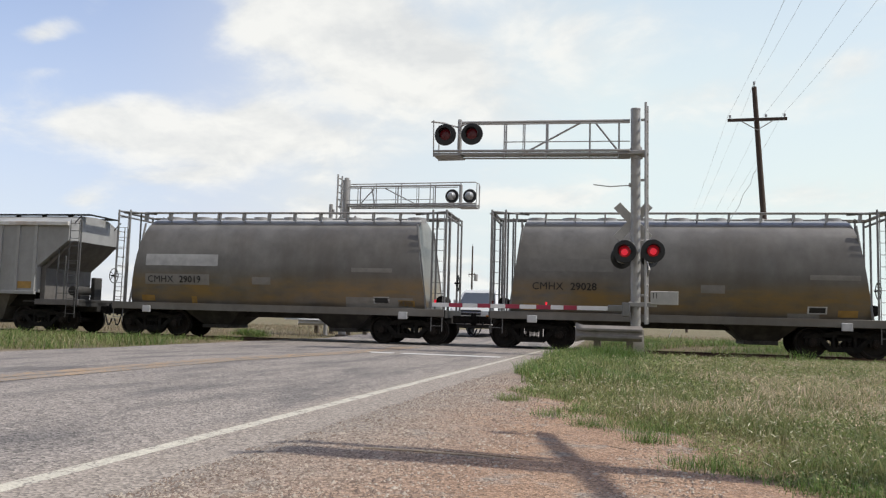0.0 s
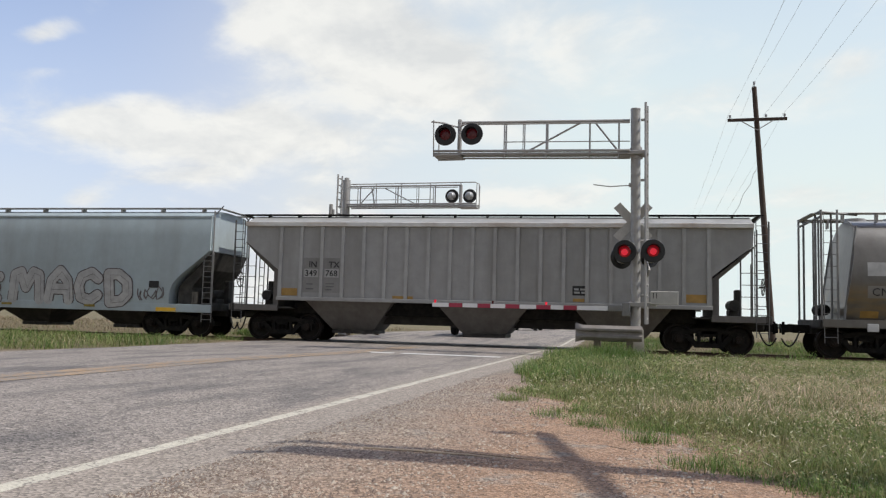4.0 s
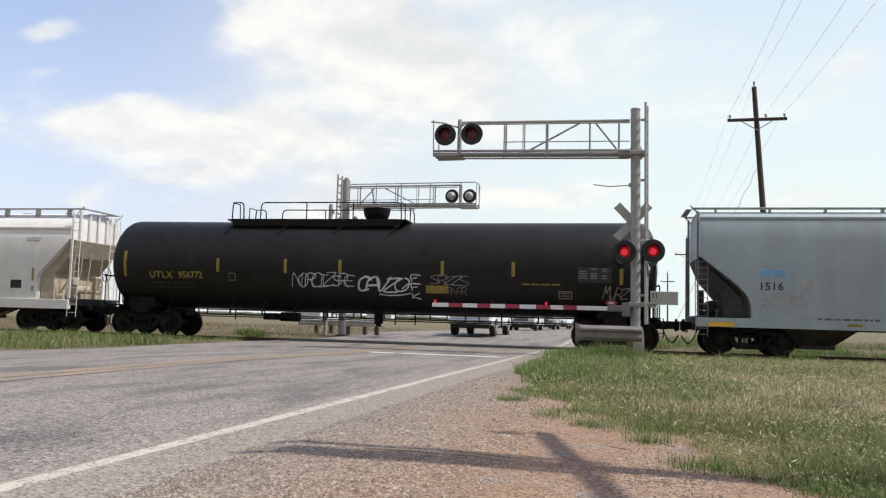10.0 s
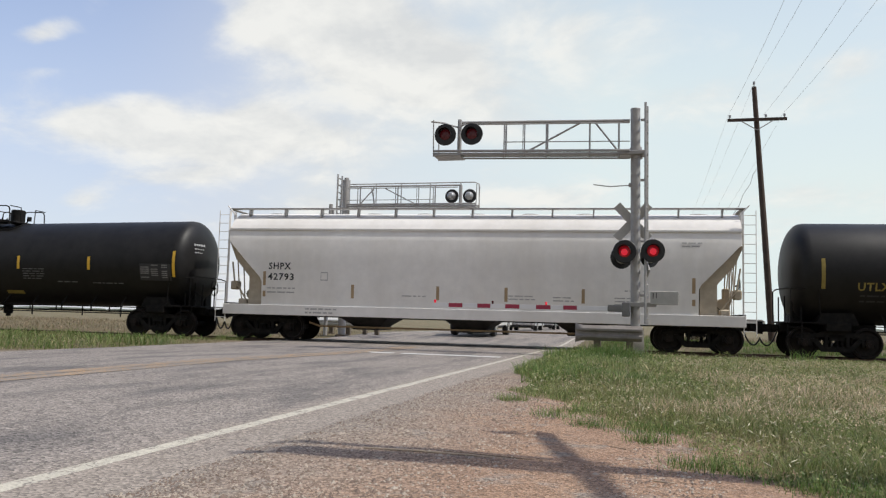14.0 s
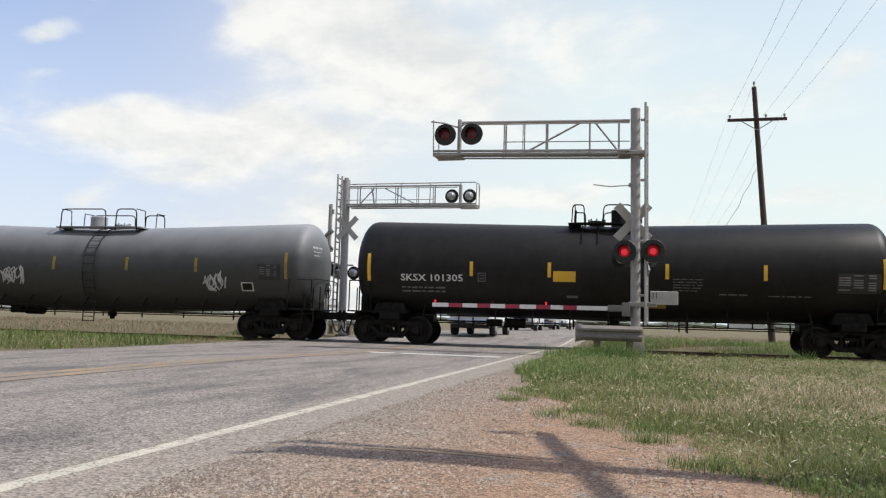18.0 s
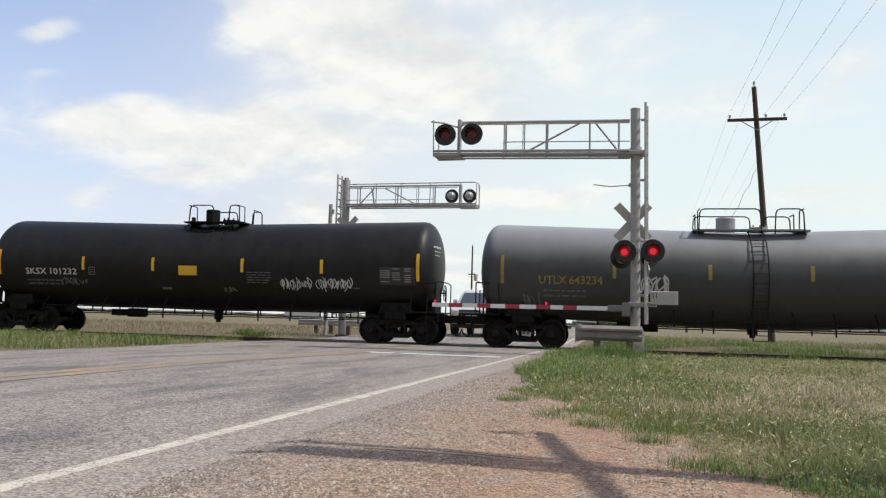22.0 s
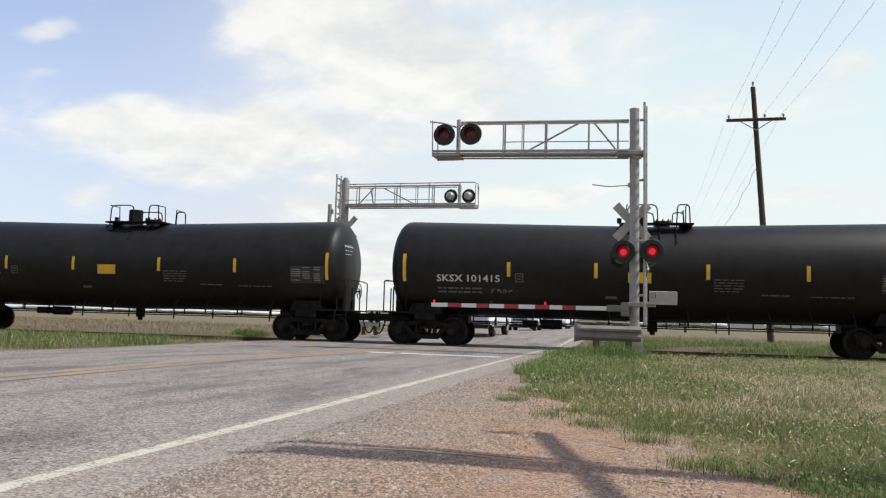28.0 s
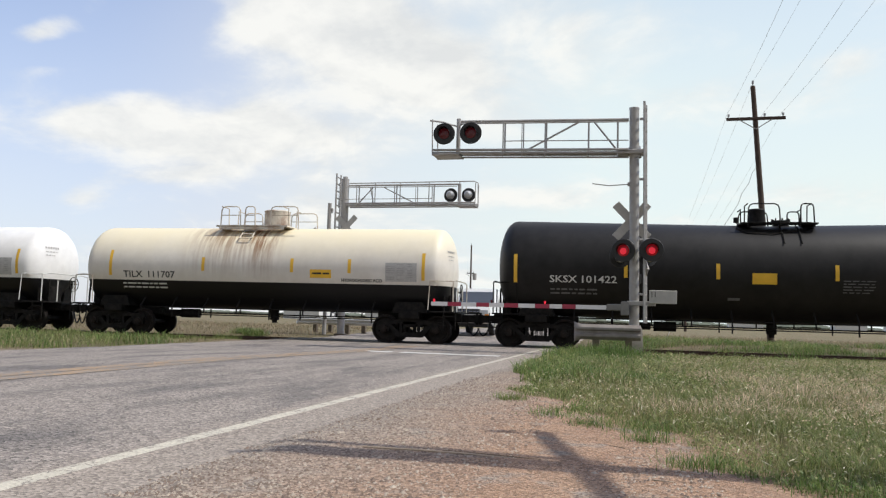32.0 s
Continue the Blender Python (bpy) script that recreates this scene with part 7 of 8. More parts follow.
def w_beam(name, x0, x1, y, z, label, posts, curl, deep=1.0, steel=GALV):
    rail = thing(name, label, "guardrail", "guardrails by the crossing")
    prof = [(-0.155, 0.0), (-0.13, -0.03), (-0.09, -0.08), (-0.05, -0.08), (-0.02, -0.02), (0.02, -0.02), (0.05, -0.08), (0.09, -0.08), (0.13, -0.03), (0.155, 0.0)]
    prof = [(a * deep, b) for a, b in prof]
    back = [(a, b + 0.006) for a, b in prof[::-1]]
    rings = [[(px, y + b, z + a) for a, b in prof + back] for px in np.linspace(x0, x1, 5)]
    part("beam", Shape().loft(rings), steel, rail, "corrugated steel beam")
    s = Shape()
    rings = [[(x0 - 0.22 * math.sin(t), y + b * (1 - t / 4) + 0.22 * (1 - math.cos(t)), z + a * (1 + 0.25 * t)) for a, b in prof + back] for t in (0, 0.4, 0.8, 1.2)]
    if curl:
        part("beam_end", s.loft(rings), steel, rail, "flared beam end")
    for px in posts:
        part("post", Shape().box(px - 0.09, px + 0.09, y + 0.02, y + 0.20, -0.3, z + 0.13, 0.012), POST_WOOD, rail, "weathered wooden post")


# ---- poles and wires ----
def utility_pole(x, y, h, arm_z, arm_half, lean, label, arm_turn=0.0, r=0.15):
    pole = thing("utility_pole", label, "utility pole", "poles of the power line", at=(x, y, 0))
    part("trunk", Shape().tube([(0, 0, -0.4), (lean * 0.5, 0, h / 2), (lean, 0, h)], r, 16, r_end=r * 0.68), WOOD_POLE, pole, "dark creosoted trunk")
    ax = lean * arm_z / h
    c, s_ = math.cos(radians(arm_turn)), math.sin(radians(arm_turn))
    arm = Shape().box(-arm_half, arm_half, -0.22, -0.12, arm_z - 0.065, arm_z + 0.065, 0.01)
    ob = part("crossarm", arm, WOOD_POLE, pole, "timber crossarm")
    ob.location.x, ob.rotation_euler.z = ax, radians(arm_turn)
    for g in (-1, 1):
        b = part("brace", Shape().box(0, 0.78, -0.235, -0.222, -0.02, 0.02), GALV, pole)
        b.location = (ax, 0, arm_z - 0.48)
        b.rotation_euler = (0, radians(-32) if g > 0 else radians(180 + 32), 0)
    for px in (-arm_half + 0.1, arm_half * 0.30, arm_half - 0.1):
        ins = Shape().tube([(px, -0.17, arm_z + 0.06), (px, -0.17, arm_z + 0.12)], 0.02, 6).tube([(px, -0.17, arm_z + 0.12), (px, -0.17, arm_z + 0.22)], 0.05, 10)
        q = part("insulator", ins, GLASSY, pole)
        q.location.x, q.rotation_euler.z = ax, radians(arm_turn)
    q = part("insulator", Shape().tube([(0, 0, h), (0, 0, h + 0.14)], 0.022, 6).tube([(0, 0, h + 0.12), (0, 0, h + 0.24)], 0.05, 10), GLASSY, pole)
    q.location.x = lean
    return pole


def wire(points, sag, r, label):
    s = Shape()
    for a, b in zip(points, points[1:]):
        a, b = Vector(a), Vector(b)
        s.tube([a + (b - a) * k / 16 - Vector((0, 0, sag * 4 * (k / 16) * (1 - k / 16))) for k in range(17)], r, 5)
    single("power_line", s, WIRE, label, "wire", "wires of the power line")


def build_poles():
    near = utility_pole(4.50, 5.02, 10.0, 8.78, 1.08, 0.0, "weathered utility pole with crossarms beside the road", 0.0, 0.17)
    part("crossarm", Shape().box(-1.08, 1.08, 0.20, 0.30, 8.71, 8.84, 0.01), WOOD_POLE, near, "timber crossarm")
    for dy in (0.2,):
        arm = part("buck_arm", Shape().box(-1.45, 1.45, -0.055, 0.055, 7.60, 7.74, 0.01), WOOD_POLE, near, "timber side arm")
        arm.rotation_euler.z = radians(105)
        arm.location = (dy * 0.97, dy * 0.26, 0)
    for k in (-1.3, 1.3):
        part("insulator", Shape().tube([(-0.26 * k, 0.97 * k, 7.72), (-0.26 * k, 0.97 * k, 7.95)], 0.06, 10), GLASSY, near)
    utility_pole(5.32, 36.8, 11.4, 9.9, 1.22, -0.70, "dark leaning utility pole with one crossarm")
    utility_pole(4.36, 90.0, 10.3, 8.5, 1.22, 0.0, "distant dark utility pole with a crossarm")
    utility_pole(4.0, 150.0, 10.3, 8.7, 1.22, 0.0, "distant dark utility pole with a crossarm")
    p = utility_pole(-23.5, 110.0, 11.2, 7.2, 0.5, 0.0, "distant thin utility pole with a transformer")
    part("transformer", Shape().tube([(0.55, 0, 6.3), (0.55, 0, 7.2)], 0.28, 12), GALV, p, "grey can transformer")
    tops = ((4.3, 4.8, 10.2), (4.62, 36.8, 11.6), (4.36, 90, 10.5), (4.0, 150, 10.5))
    wire(tops, 0.5, 0.0045, "thin overhead wire along the pole tops")
    for d in (-1.12, 0.37, 1.12):
        wire([(px - 0.08 + d, py - 0.17, z) for px, py, z in ((4.45, 4.8, 9.0), (4.72, 36.8, 10.12), (4.36, 90, 8.72), (4.0, 150, 8.9))], 0.45, 0.0045, "thin overhead wire on the crossarms")
    s = Shape().tube([(4.72, 36.8, 7.75), (4.55, 36.7, 7.5), (4.42, 36.6, 7.05), (4.12, 36.6, 6.6), (3.95, 36.5, 6.1), (3.45, 36.4, 5.3), (2.9, 36.2, 4.5), (0.9, 35.6, 0.1)], 0.011, 6)
    single("guy_wire", s, WIRE, "slack service wire hanging from the leaning pole", "wire")


# ---- waiting vehicles ----
def car_paint(name, c):
    return surf(name, c, 0.28, vary=0.03, coat=0.6, bump=0)


CAR_GLASS = surf("dark_car_glass", (0.06, 0.065, 0.07), 0.05, vary=0.05, bump=0, spec=1.0, coat=1.0)
TYRE = surf("tyre_rubber", (0.02, 0.02, 0.02), 0.85, vary=0.2, bump=0.2)
CHROME = surf("chrome_trim", (0.62, 0.62, 0.63), 0.2, 0.9, vary=0.05, bump=0)
HEADLAMP = surf("clear_headlamp", (0.75, 0.78, 0.8), 0.1, 0.1, vary=0.05, bump=0)
AMBER = surf("amber_lens", (0.7, 0.25, 0.03), 0.2, vary=0.05, bump=0)


def pickup(x, y, turn, paint, label, length=5.3, height=1.95, bed=True, lift=0.0):
    """A road vehicle that faces -y in its own space, with its wheels on the ground."""
    car = thing("pickup_truck" if bed else "sport_utility_car", label, "car", "vehicles waiting at the crossing", at=(x, y, 0.17))
    car.rotation_euler.z = radians(turn)
    L, H = length / 2, height

    def section(yy, w, z0, z1, top):
        return [(-w, yy, z0), (-w * 1.0, yy, z0 + (z1 - z0) * 0.7), (-w * top, yy, z1), (w * top, yy, z1), (w, yy, z0 + (z1 - z0) * 0.7), (w, yy, z0)]

    hood = H * 0.60
    rings = [section(-L, 0.82, 0.55, hood - 0.18, 0.94), section(-L + 0.1, 0.92, 0.42, hood - 0.06, 0.95), section(-L + 0.9, 0.97, 0.40, hood, 0.94), section(-L + 1.5, 0.98, 0.40, hood + 0.05, 0.95),
             section(L - 0.1, 0.97, 0.42, hood + 0.02, 0.96), section(L, 0.92, 0.5, hood - 0.05, 0.95)]
    part("body", Shape().loft(rings), paint, car, smooth=25)
    end = 0.9 if bed else L - 0.25
    rings = [section(-L + 1.45, 0.94, hood + 0.0, hood + 0.06, 0.93), section(-L + 2.15, 0.90, hood, H - 0.04, 0.80), section(-L + 2.5, 0.90, hood, H, 0.80), section(end - 0.25, 0.90, hood, H - 0.02, 0.80), section(end, 0.92, hood, hood + 0.08, 0.92)]
    part("cab", Shape().loft(rings), paint, car, smooth=25)
    ws = Shape().add([(-0.82, -L + 1.53, hood + 0.10), (0.82, -L + 1.53, hood + 0.10), (0.70, -L + 2.02, H - 0.18), (-0.70, -L + 2.02, H - 0.18)], [(0, 1, 2, 3)])
    glass = part("windscreen", ws, CAR_GLASS, car, "dark sloping windscreen")
    glass.location = (0, -0.035, 0.02)
    for g in (-1, 1):
        s = Shape().add([(g * 0.925, -L + 1.85, hood + 0.10), (g * 0.935, end - 0.2, hood + 0.10), (g * 0.785, end - 0.32, H - 0.14), (g * 0.785, -L + 2.3, H - 0.14)], [(0, 1, 2, 3)])
        part("side_window", s, CAR_GLASS, car).location.x = g * 0.012
        part("headlight", Shape().box(*sorted((g * 0.52, g * 0.86)), -L - 0.02, -L + 0.12, hood - 0.36, hood - 0.18, 0.02), HEADLAMP, car, "clear headlight")
        part("indicator", Shape().box(*sorted((g * 0.70, g * 0.88)), -L - 0.012, -L + 0.12, hood - 0.43, hood - 0.375, 0.01), AMBER, car)
        part("mirror", Shape().box(*sorted((g * 0.96, g * 1.16)), -L + 1.75, -L + 1.85, hood + 0.12, hood + 0.32, 0.03), paint, car)
        for yy in (-L + 0.95, L - 1.15):
            r = 0.37 + lift * 0.3
            w = part("wheel", Shape().loft([[(g * 0.86 + dx, yy + rr * math.cos(6.28319 * k / 24), r + rr * math.sin(6.28319 * k / 24)) for k in range(24)]
                                            for dx, rr in ((-0.12, 0.2), (-0.12, r - 0.02), (-0.09, r), (0.09, r), (0.12, r - 0.02), (0.12, 0.22))]), TYRE, car, "black tyre")
            part("rim", Shape().tube([(g * 0.98, yy, r), (g * 0.995, yy, r)], 0.21, 16), CHROME, w, "bright wheel rim")
            part("wheel_arch", Shape().tube([(g * 0.965, yy + 0.46 * math.cos(a), r + 0.04 + 0.46 * math.sin(a)) for a in np.linspace(0, math.pi, 12)], 0.03, 6), paint, car)
    part("grille", Shape().box(-0.48, 0.48, -L - 0.015, -L + 0.1, hood - 0.40, hood - 0.16, 0.02), LAMP_BLACK, car, "dark grille")
    part("grille_bar", Shape().box(-0.5, 0.5, -L - 0.03, -L + 0.05, hood - 0.30, hood - 0.25, 0.01), CHROME, car)
    part("bumper", Shape().box(-0.95, 0.95, -L - 0.12, -L + 0.15, 0.42, 0.64, 0.04), CHROME, car, "chrome front bumper")
    part("valance", Shape().box(-0.85, 0.85, -L - 0.02, -L + 0.2, 0.26, 0.42, 0.03), LAMP_BLACK, car)
    part("plate", Shape().box(-0.16, 0.16, -L - 0.135, -L - 0.12, 0.47, 0.60), SPRAY_WHITE, car, "blank licence plate")
    part("underbody", Shape().box(-0.8, 0.8, -L + 0.3, L - 0.3, 0.28, 0.45, 0.03), LAMP_BLACK, car)
    for ob in car.children:
        if not ob.name.startswith("wheel"):
            ob.location.z += lift


def build_vehicles():
    pickup(-7.25, 36.4, 0, car_paint("white_car_paint", (0.66, 0.66, 0.65)), "white pickup truck waiting beyond the crossing", 5.4, 2.0, True, 0.07)
    pickup(-7.95, 55.5, 0, car_paint("silver_car_paint", (0.46, 0.47, 0.48)), "silver sport utility car waiting in line", 4.8, 1.85, False)
    pickup(-8.05, 68.0, 0, car_paint("dark_car_paint", (0.05, 0.055, 0.06)), "dark pickup truck waiting in line", 5.4, 1.95)
    pickup(-8.1, 80.5, 0, car_paint("pale_car_paint", (0.66, 0.66, 0.64)), "pale car waiting far back in line", 4.8, 1.7, False)


near_signal()
far_signal()
w_beam("guardrail", -1.50, -0.06, 20.6, 0.61, "short weathered guardrail in front of the signal mast", (-1.15, -0.35), True, 1.25, OLD_BEAM)
w_beam("guardrail", -14.7, -10.9, 33.0, 0.58, "short steel guardrail on posts beyond the track", (-14.0, -13.3, -12.5, -11.75, -11.2), True, 1.0, BEAM_BRIGHT)
build_poles()
build_vehicles()


# ---- vegetation and ground litter ----
def grass_material(name, greens, straw, share):
    """Blades tinted one by one, green to straw, with patches."""
    m = bpy.data.materials.new(name)
    m.use_nodes = True
    nt = m.node_tree
    N, K = nt.nodes.new, nt.links.new
    b = nt.nodes["Principled BSDF"]
    geo, tc, n = N("ShaderNodeNewGeometry"), N("ShaderNodeTexCoord"), N("ShaderNodeTexNoise")
    K(tc.outputs["Object"], n.inputs["Vector"])
    n.inputs["Scale"].default_value, n.inputs["Detail"].default_value = 0.45, 3
    add = N("ShaderNodeMath")
    add.operation = "MULTIPLY_ADD"
    K(n.outputs["Fac"], add.inputs[0])
    add.inputs[1].default_value = 1.5
    K(geo.outputs["Random Per Island"], add.inputs[2])
    ramp = N("ShaderNodeValToRGB")
    mp = N("ShaderNodeMapRange")
    mp.inputs["From Min"].default_value, mp.inputs["From Max"].default_value = 0.25, 2.0
    K(add.outputs[0], mp.inputs["Value"]), K(mp.outputs[0], ramp.inputs["Fac"])
    e = ramp.color_ramp.elements
    e[0].position, e[0].color = 0.0, (*greens[0], 1)
    e[1].position, e[1].color = 1.0, (*straw[1], 1)
    for pos, c in ((share * 0.6, greens[1]), (share, straw[0])):
        q = ramp.color_ramp.elements.new(pos)
        q.color = (*c, 1)
    fr, mr, sc = N("ShaderNodeMath"), N("ShaderNodeMapRange"), N("ShaderNodeVectorMath")
    ml = N("ShaderNodeMath")
    ml.operation, ml.inputs[1].default_value = "MULTIPLY", 37.7
    fr.operation, sc.operation = "FRACT", "SCALE"
    K(geo.outputs["Random Per Island"], ml.inputs[0]), K(ml.outputs[0], fr.inputs[0]), K(fr.outputs[0], mr.inputs["Value"])
    mr.inputs["To Min"].default_value, mr.inputs["To Max"].default_value = 0.55, 1.5
    K(ramp.outputs[0], sc.inputs[0]), K(mr.outputs[0], sc.inputs["Scale"])
    K(sc.outputs[0], b.inputs["Base Color"])
    b.inputs["Roughness"].default_value = 0.5
    b.inputs["Specular IOR Level"].default_value = 0.25
    tr, mx = N("ShaderNodeBsdfTranslucent"), N("ShaderNodeMixShader")
    K(sc.outputs[0], tr.inputs["Color"])
    mx.inputs[0].default_value = 0.4
    out = nt.nodes["Material Output"]
    K(b.outputs[0], mx.inputs[1]), K(tr.outputs[0], mx.inputs[2]), K(mx.outputs[0], out.inputs["Surface"])
    return m


def blades(name, pts, heights, width, mat, label, seed, heads=0.0):
    """Bent tapering blades at the given places, all in one mesh; some carry a seed head."""
    rng = np.random.default_rng(seed)
    n = len(pts)
    a = rng.uniform(0, 2 * np.pi, n)
    lean = rng.uniform(0.15, 1.35, n) * heights
    heights = heights * 0.88
    dx, dy = np.cos(a), np.sin(a)
    px, py = -dy, dx
    w = width * rng.uniform(0.6, 1.4, n)
    head = rng.uniform(0, 1, n) < heads
    bend = rng.uniform(0.9, 1.7, n)
    v = np.zeros((n, 7, 3))
    z0 = np.array([ground_height(x, y) - 0.01 for x, y in pts])
    for k, (f, ww, hh) in enumerate(((0.0, 1.0, 0.0), (0.33, 0.8, 0.45), (0.62, 0.5, 0.8))):
        wk = w * ww * 0.5
        if k == 2:
            wk = np.where(head, w * 1.3, wk)
        for g, i in ((-1, 2 * k), (1, 2 * k + 1)):
            v[:, i, 0] = pts[:, 0] + dx * lean * f ** bend + px * wk * g
            v[:, i, 1] = pts[:, 1] + dy * lean * f ** bend + py * wk * g
            v[:, i, 2] = z0 + heights * hh
    v[:, 6, 0], v[:, 6, 1], v[:, 6, 2] = pts[:, 0] + dx * lean, pts[:, 1] + dy * lean, z0 + heights
    base = (np.arange(n) * 7)[:, None]
    quads = np.concatenate([base + [0, 1, 3, 2], base + [2, 3, 5, 4]], 0)
    tris = base + [4, 5, 6]
    me = bpy.data.meshes.new(name)
    me.vertices.add(n * 7)
    me.vertices.foreach_set("co", v.reshape(-1))
    loops = np.concatenate([quads.reshape(-1), tris.reshape(-1)])
    me.loops.add(len(loops))
    me.loops.foreach_set("vertex_index", loops.astype(np.int32))
    nq, nt = len(quads), len(tris)
    me.polygons.add(nq + nt)
    me.polygons.foreach_set("loop_start", np.concatenate([np.arange(nq) * 4, nq * 4 + np.arange(nt) * 3]).astype(np.int32))
    me.update(calc_edges=True)
    me.validate()
    me.materials.append(mat)
    return tagged(new(name, me), label, "grass", kind="stuff")


def leaves(name, pts, lift, size, mat, label, seed):
    """Small pointed weed leaves, each folded along its rib, at the given places and heights, all in one mesh."""
    rng = np.random.default_rng(seed)
    n = len(pts)
    a, e = rng.uniform(0, 2 * np.pi, n), rng.uniform(-0.5, 1.1, n)
    ln = rng.uniform(0.5, 1.5, n) * size
    d = np.stack([np.cos(a) * np.cos(e), np.sin(a) * np.cos(e), np.sin(e)], 1) * ln[:, None]
    q = np.stack([-np.sin(a), np.cos(a), rng.uniform(-0.6, 0.6, n)], 1) * (ln * rng.uniform(0.22, 0.42, n))[:, None]
    root = np.stack([pts[:, 0], pts[:, 1], np.array([ground_height(x, y) for x, y in pts]) + lift], 1)
    mid = root + d * 0.55 + np.array([0, 0, 0.12]) * ln[:, None]
    v = np.stack([root, mid + q, root + d, mid - q], 1)
    base = (np.arange(n) * 4)[:, None]
    loops = np.concatenate([base + [0, 1, 2], base + [0, 2, 3]], 1).reshape(-1)
    me = bpy.data.meshes.new(name)
    me.vertices.add(n * 4)
    me.vertices.foreach_set("co", v.reshape(-1))
    me.loops.add(len(loops))
    me.loops.foreach_set("vertex_index", loops.astype(np.int32))
    me.polygons.add(2 * n)
    me.polygons.foreach_set("loop_start", (np.arange(2 * n) * 3).astype(np.int32))
    me.update(calc_edges=True)
    me.validate()
    me.materials.append(mat)
    return tagged(new(name, me), label, "weeds", kind="stuff")


def scatter(rng, count, x0, x1, y0, y1, keep):
    p = np.stack([rng.uniform(x0, x1, count), rng.uniform(y0, y1, count)], 1)
    return p[np.array([abs(y - track_y(x)) > 1.7 and keep(x, y) for x, y in p])]


def verge_edge(y):
    """Where the right-hand grass begins, across the verge."""
    pts = ((4.0, 1.15), (4.6, 0.72), (5.2, 0.38), (6.8, 0.28), (7.2, -0.55), (8.6, -0.95), (9.2, -1.45), (13.0, -1.9), (19.0, -2.15), (30.0, -2.2))
    for (y0, x0), (y1, x1) in zip(pts, pts[1:]):
        if y <= y1:
            return x0 + (x1 - x0) * (y - y0) / (y1 - y0) + 0.18 * noise.noise(Vector((y * 2.2, 0.5, 1.0)))
    return -2.2


VERGE = grass_material("verge_grass", ((0.07, 0.11, 0.026), (0.15, 0.19, 0.056)), ((0.27, 0.25, 0.12), (0.52, 0.43, 0.28)), 0.76)
STRAW = grass_material("straw_stems", ((0.20, 0.20, 0.08), (0.36, 0.30, 0.16)), ((0.52, 0.40, 0.27), (0.64, 0.51, 0.38)), 0.4)
WEED = grass_material("weed_leaf", ((0.075, 0.125, 0.03), (0.155, 0.205, 0.06)), ((0.26, 0.265, 0.11), (0.46, 0.41, 0.24)), 0.72)
LUSH = grass_material("lush_grass", ((0.05, 0.105, 0.024), (0.115, 0.185, 0.046)), ((0.21, 0.235, 0.085), (0.40, 0.36, 0.18)), 0.8)
FIELD = grass_material("dry_field_grass", ((0.10, 0.125, 0.045), (0.165, 0.165, 0.075)), ((0.23, 0.185, 0.115), (0.32, 0.24, 0.165)), 0.45)


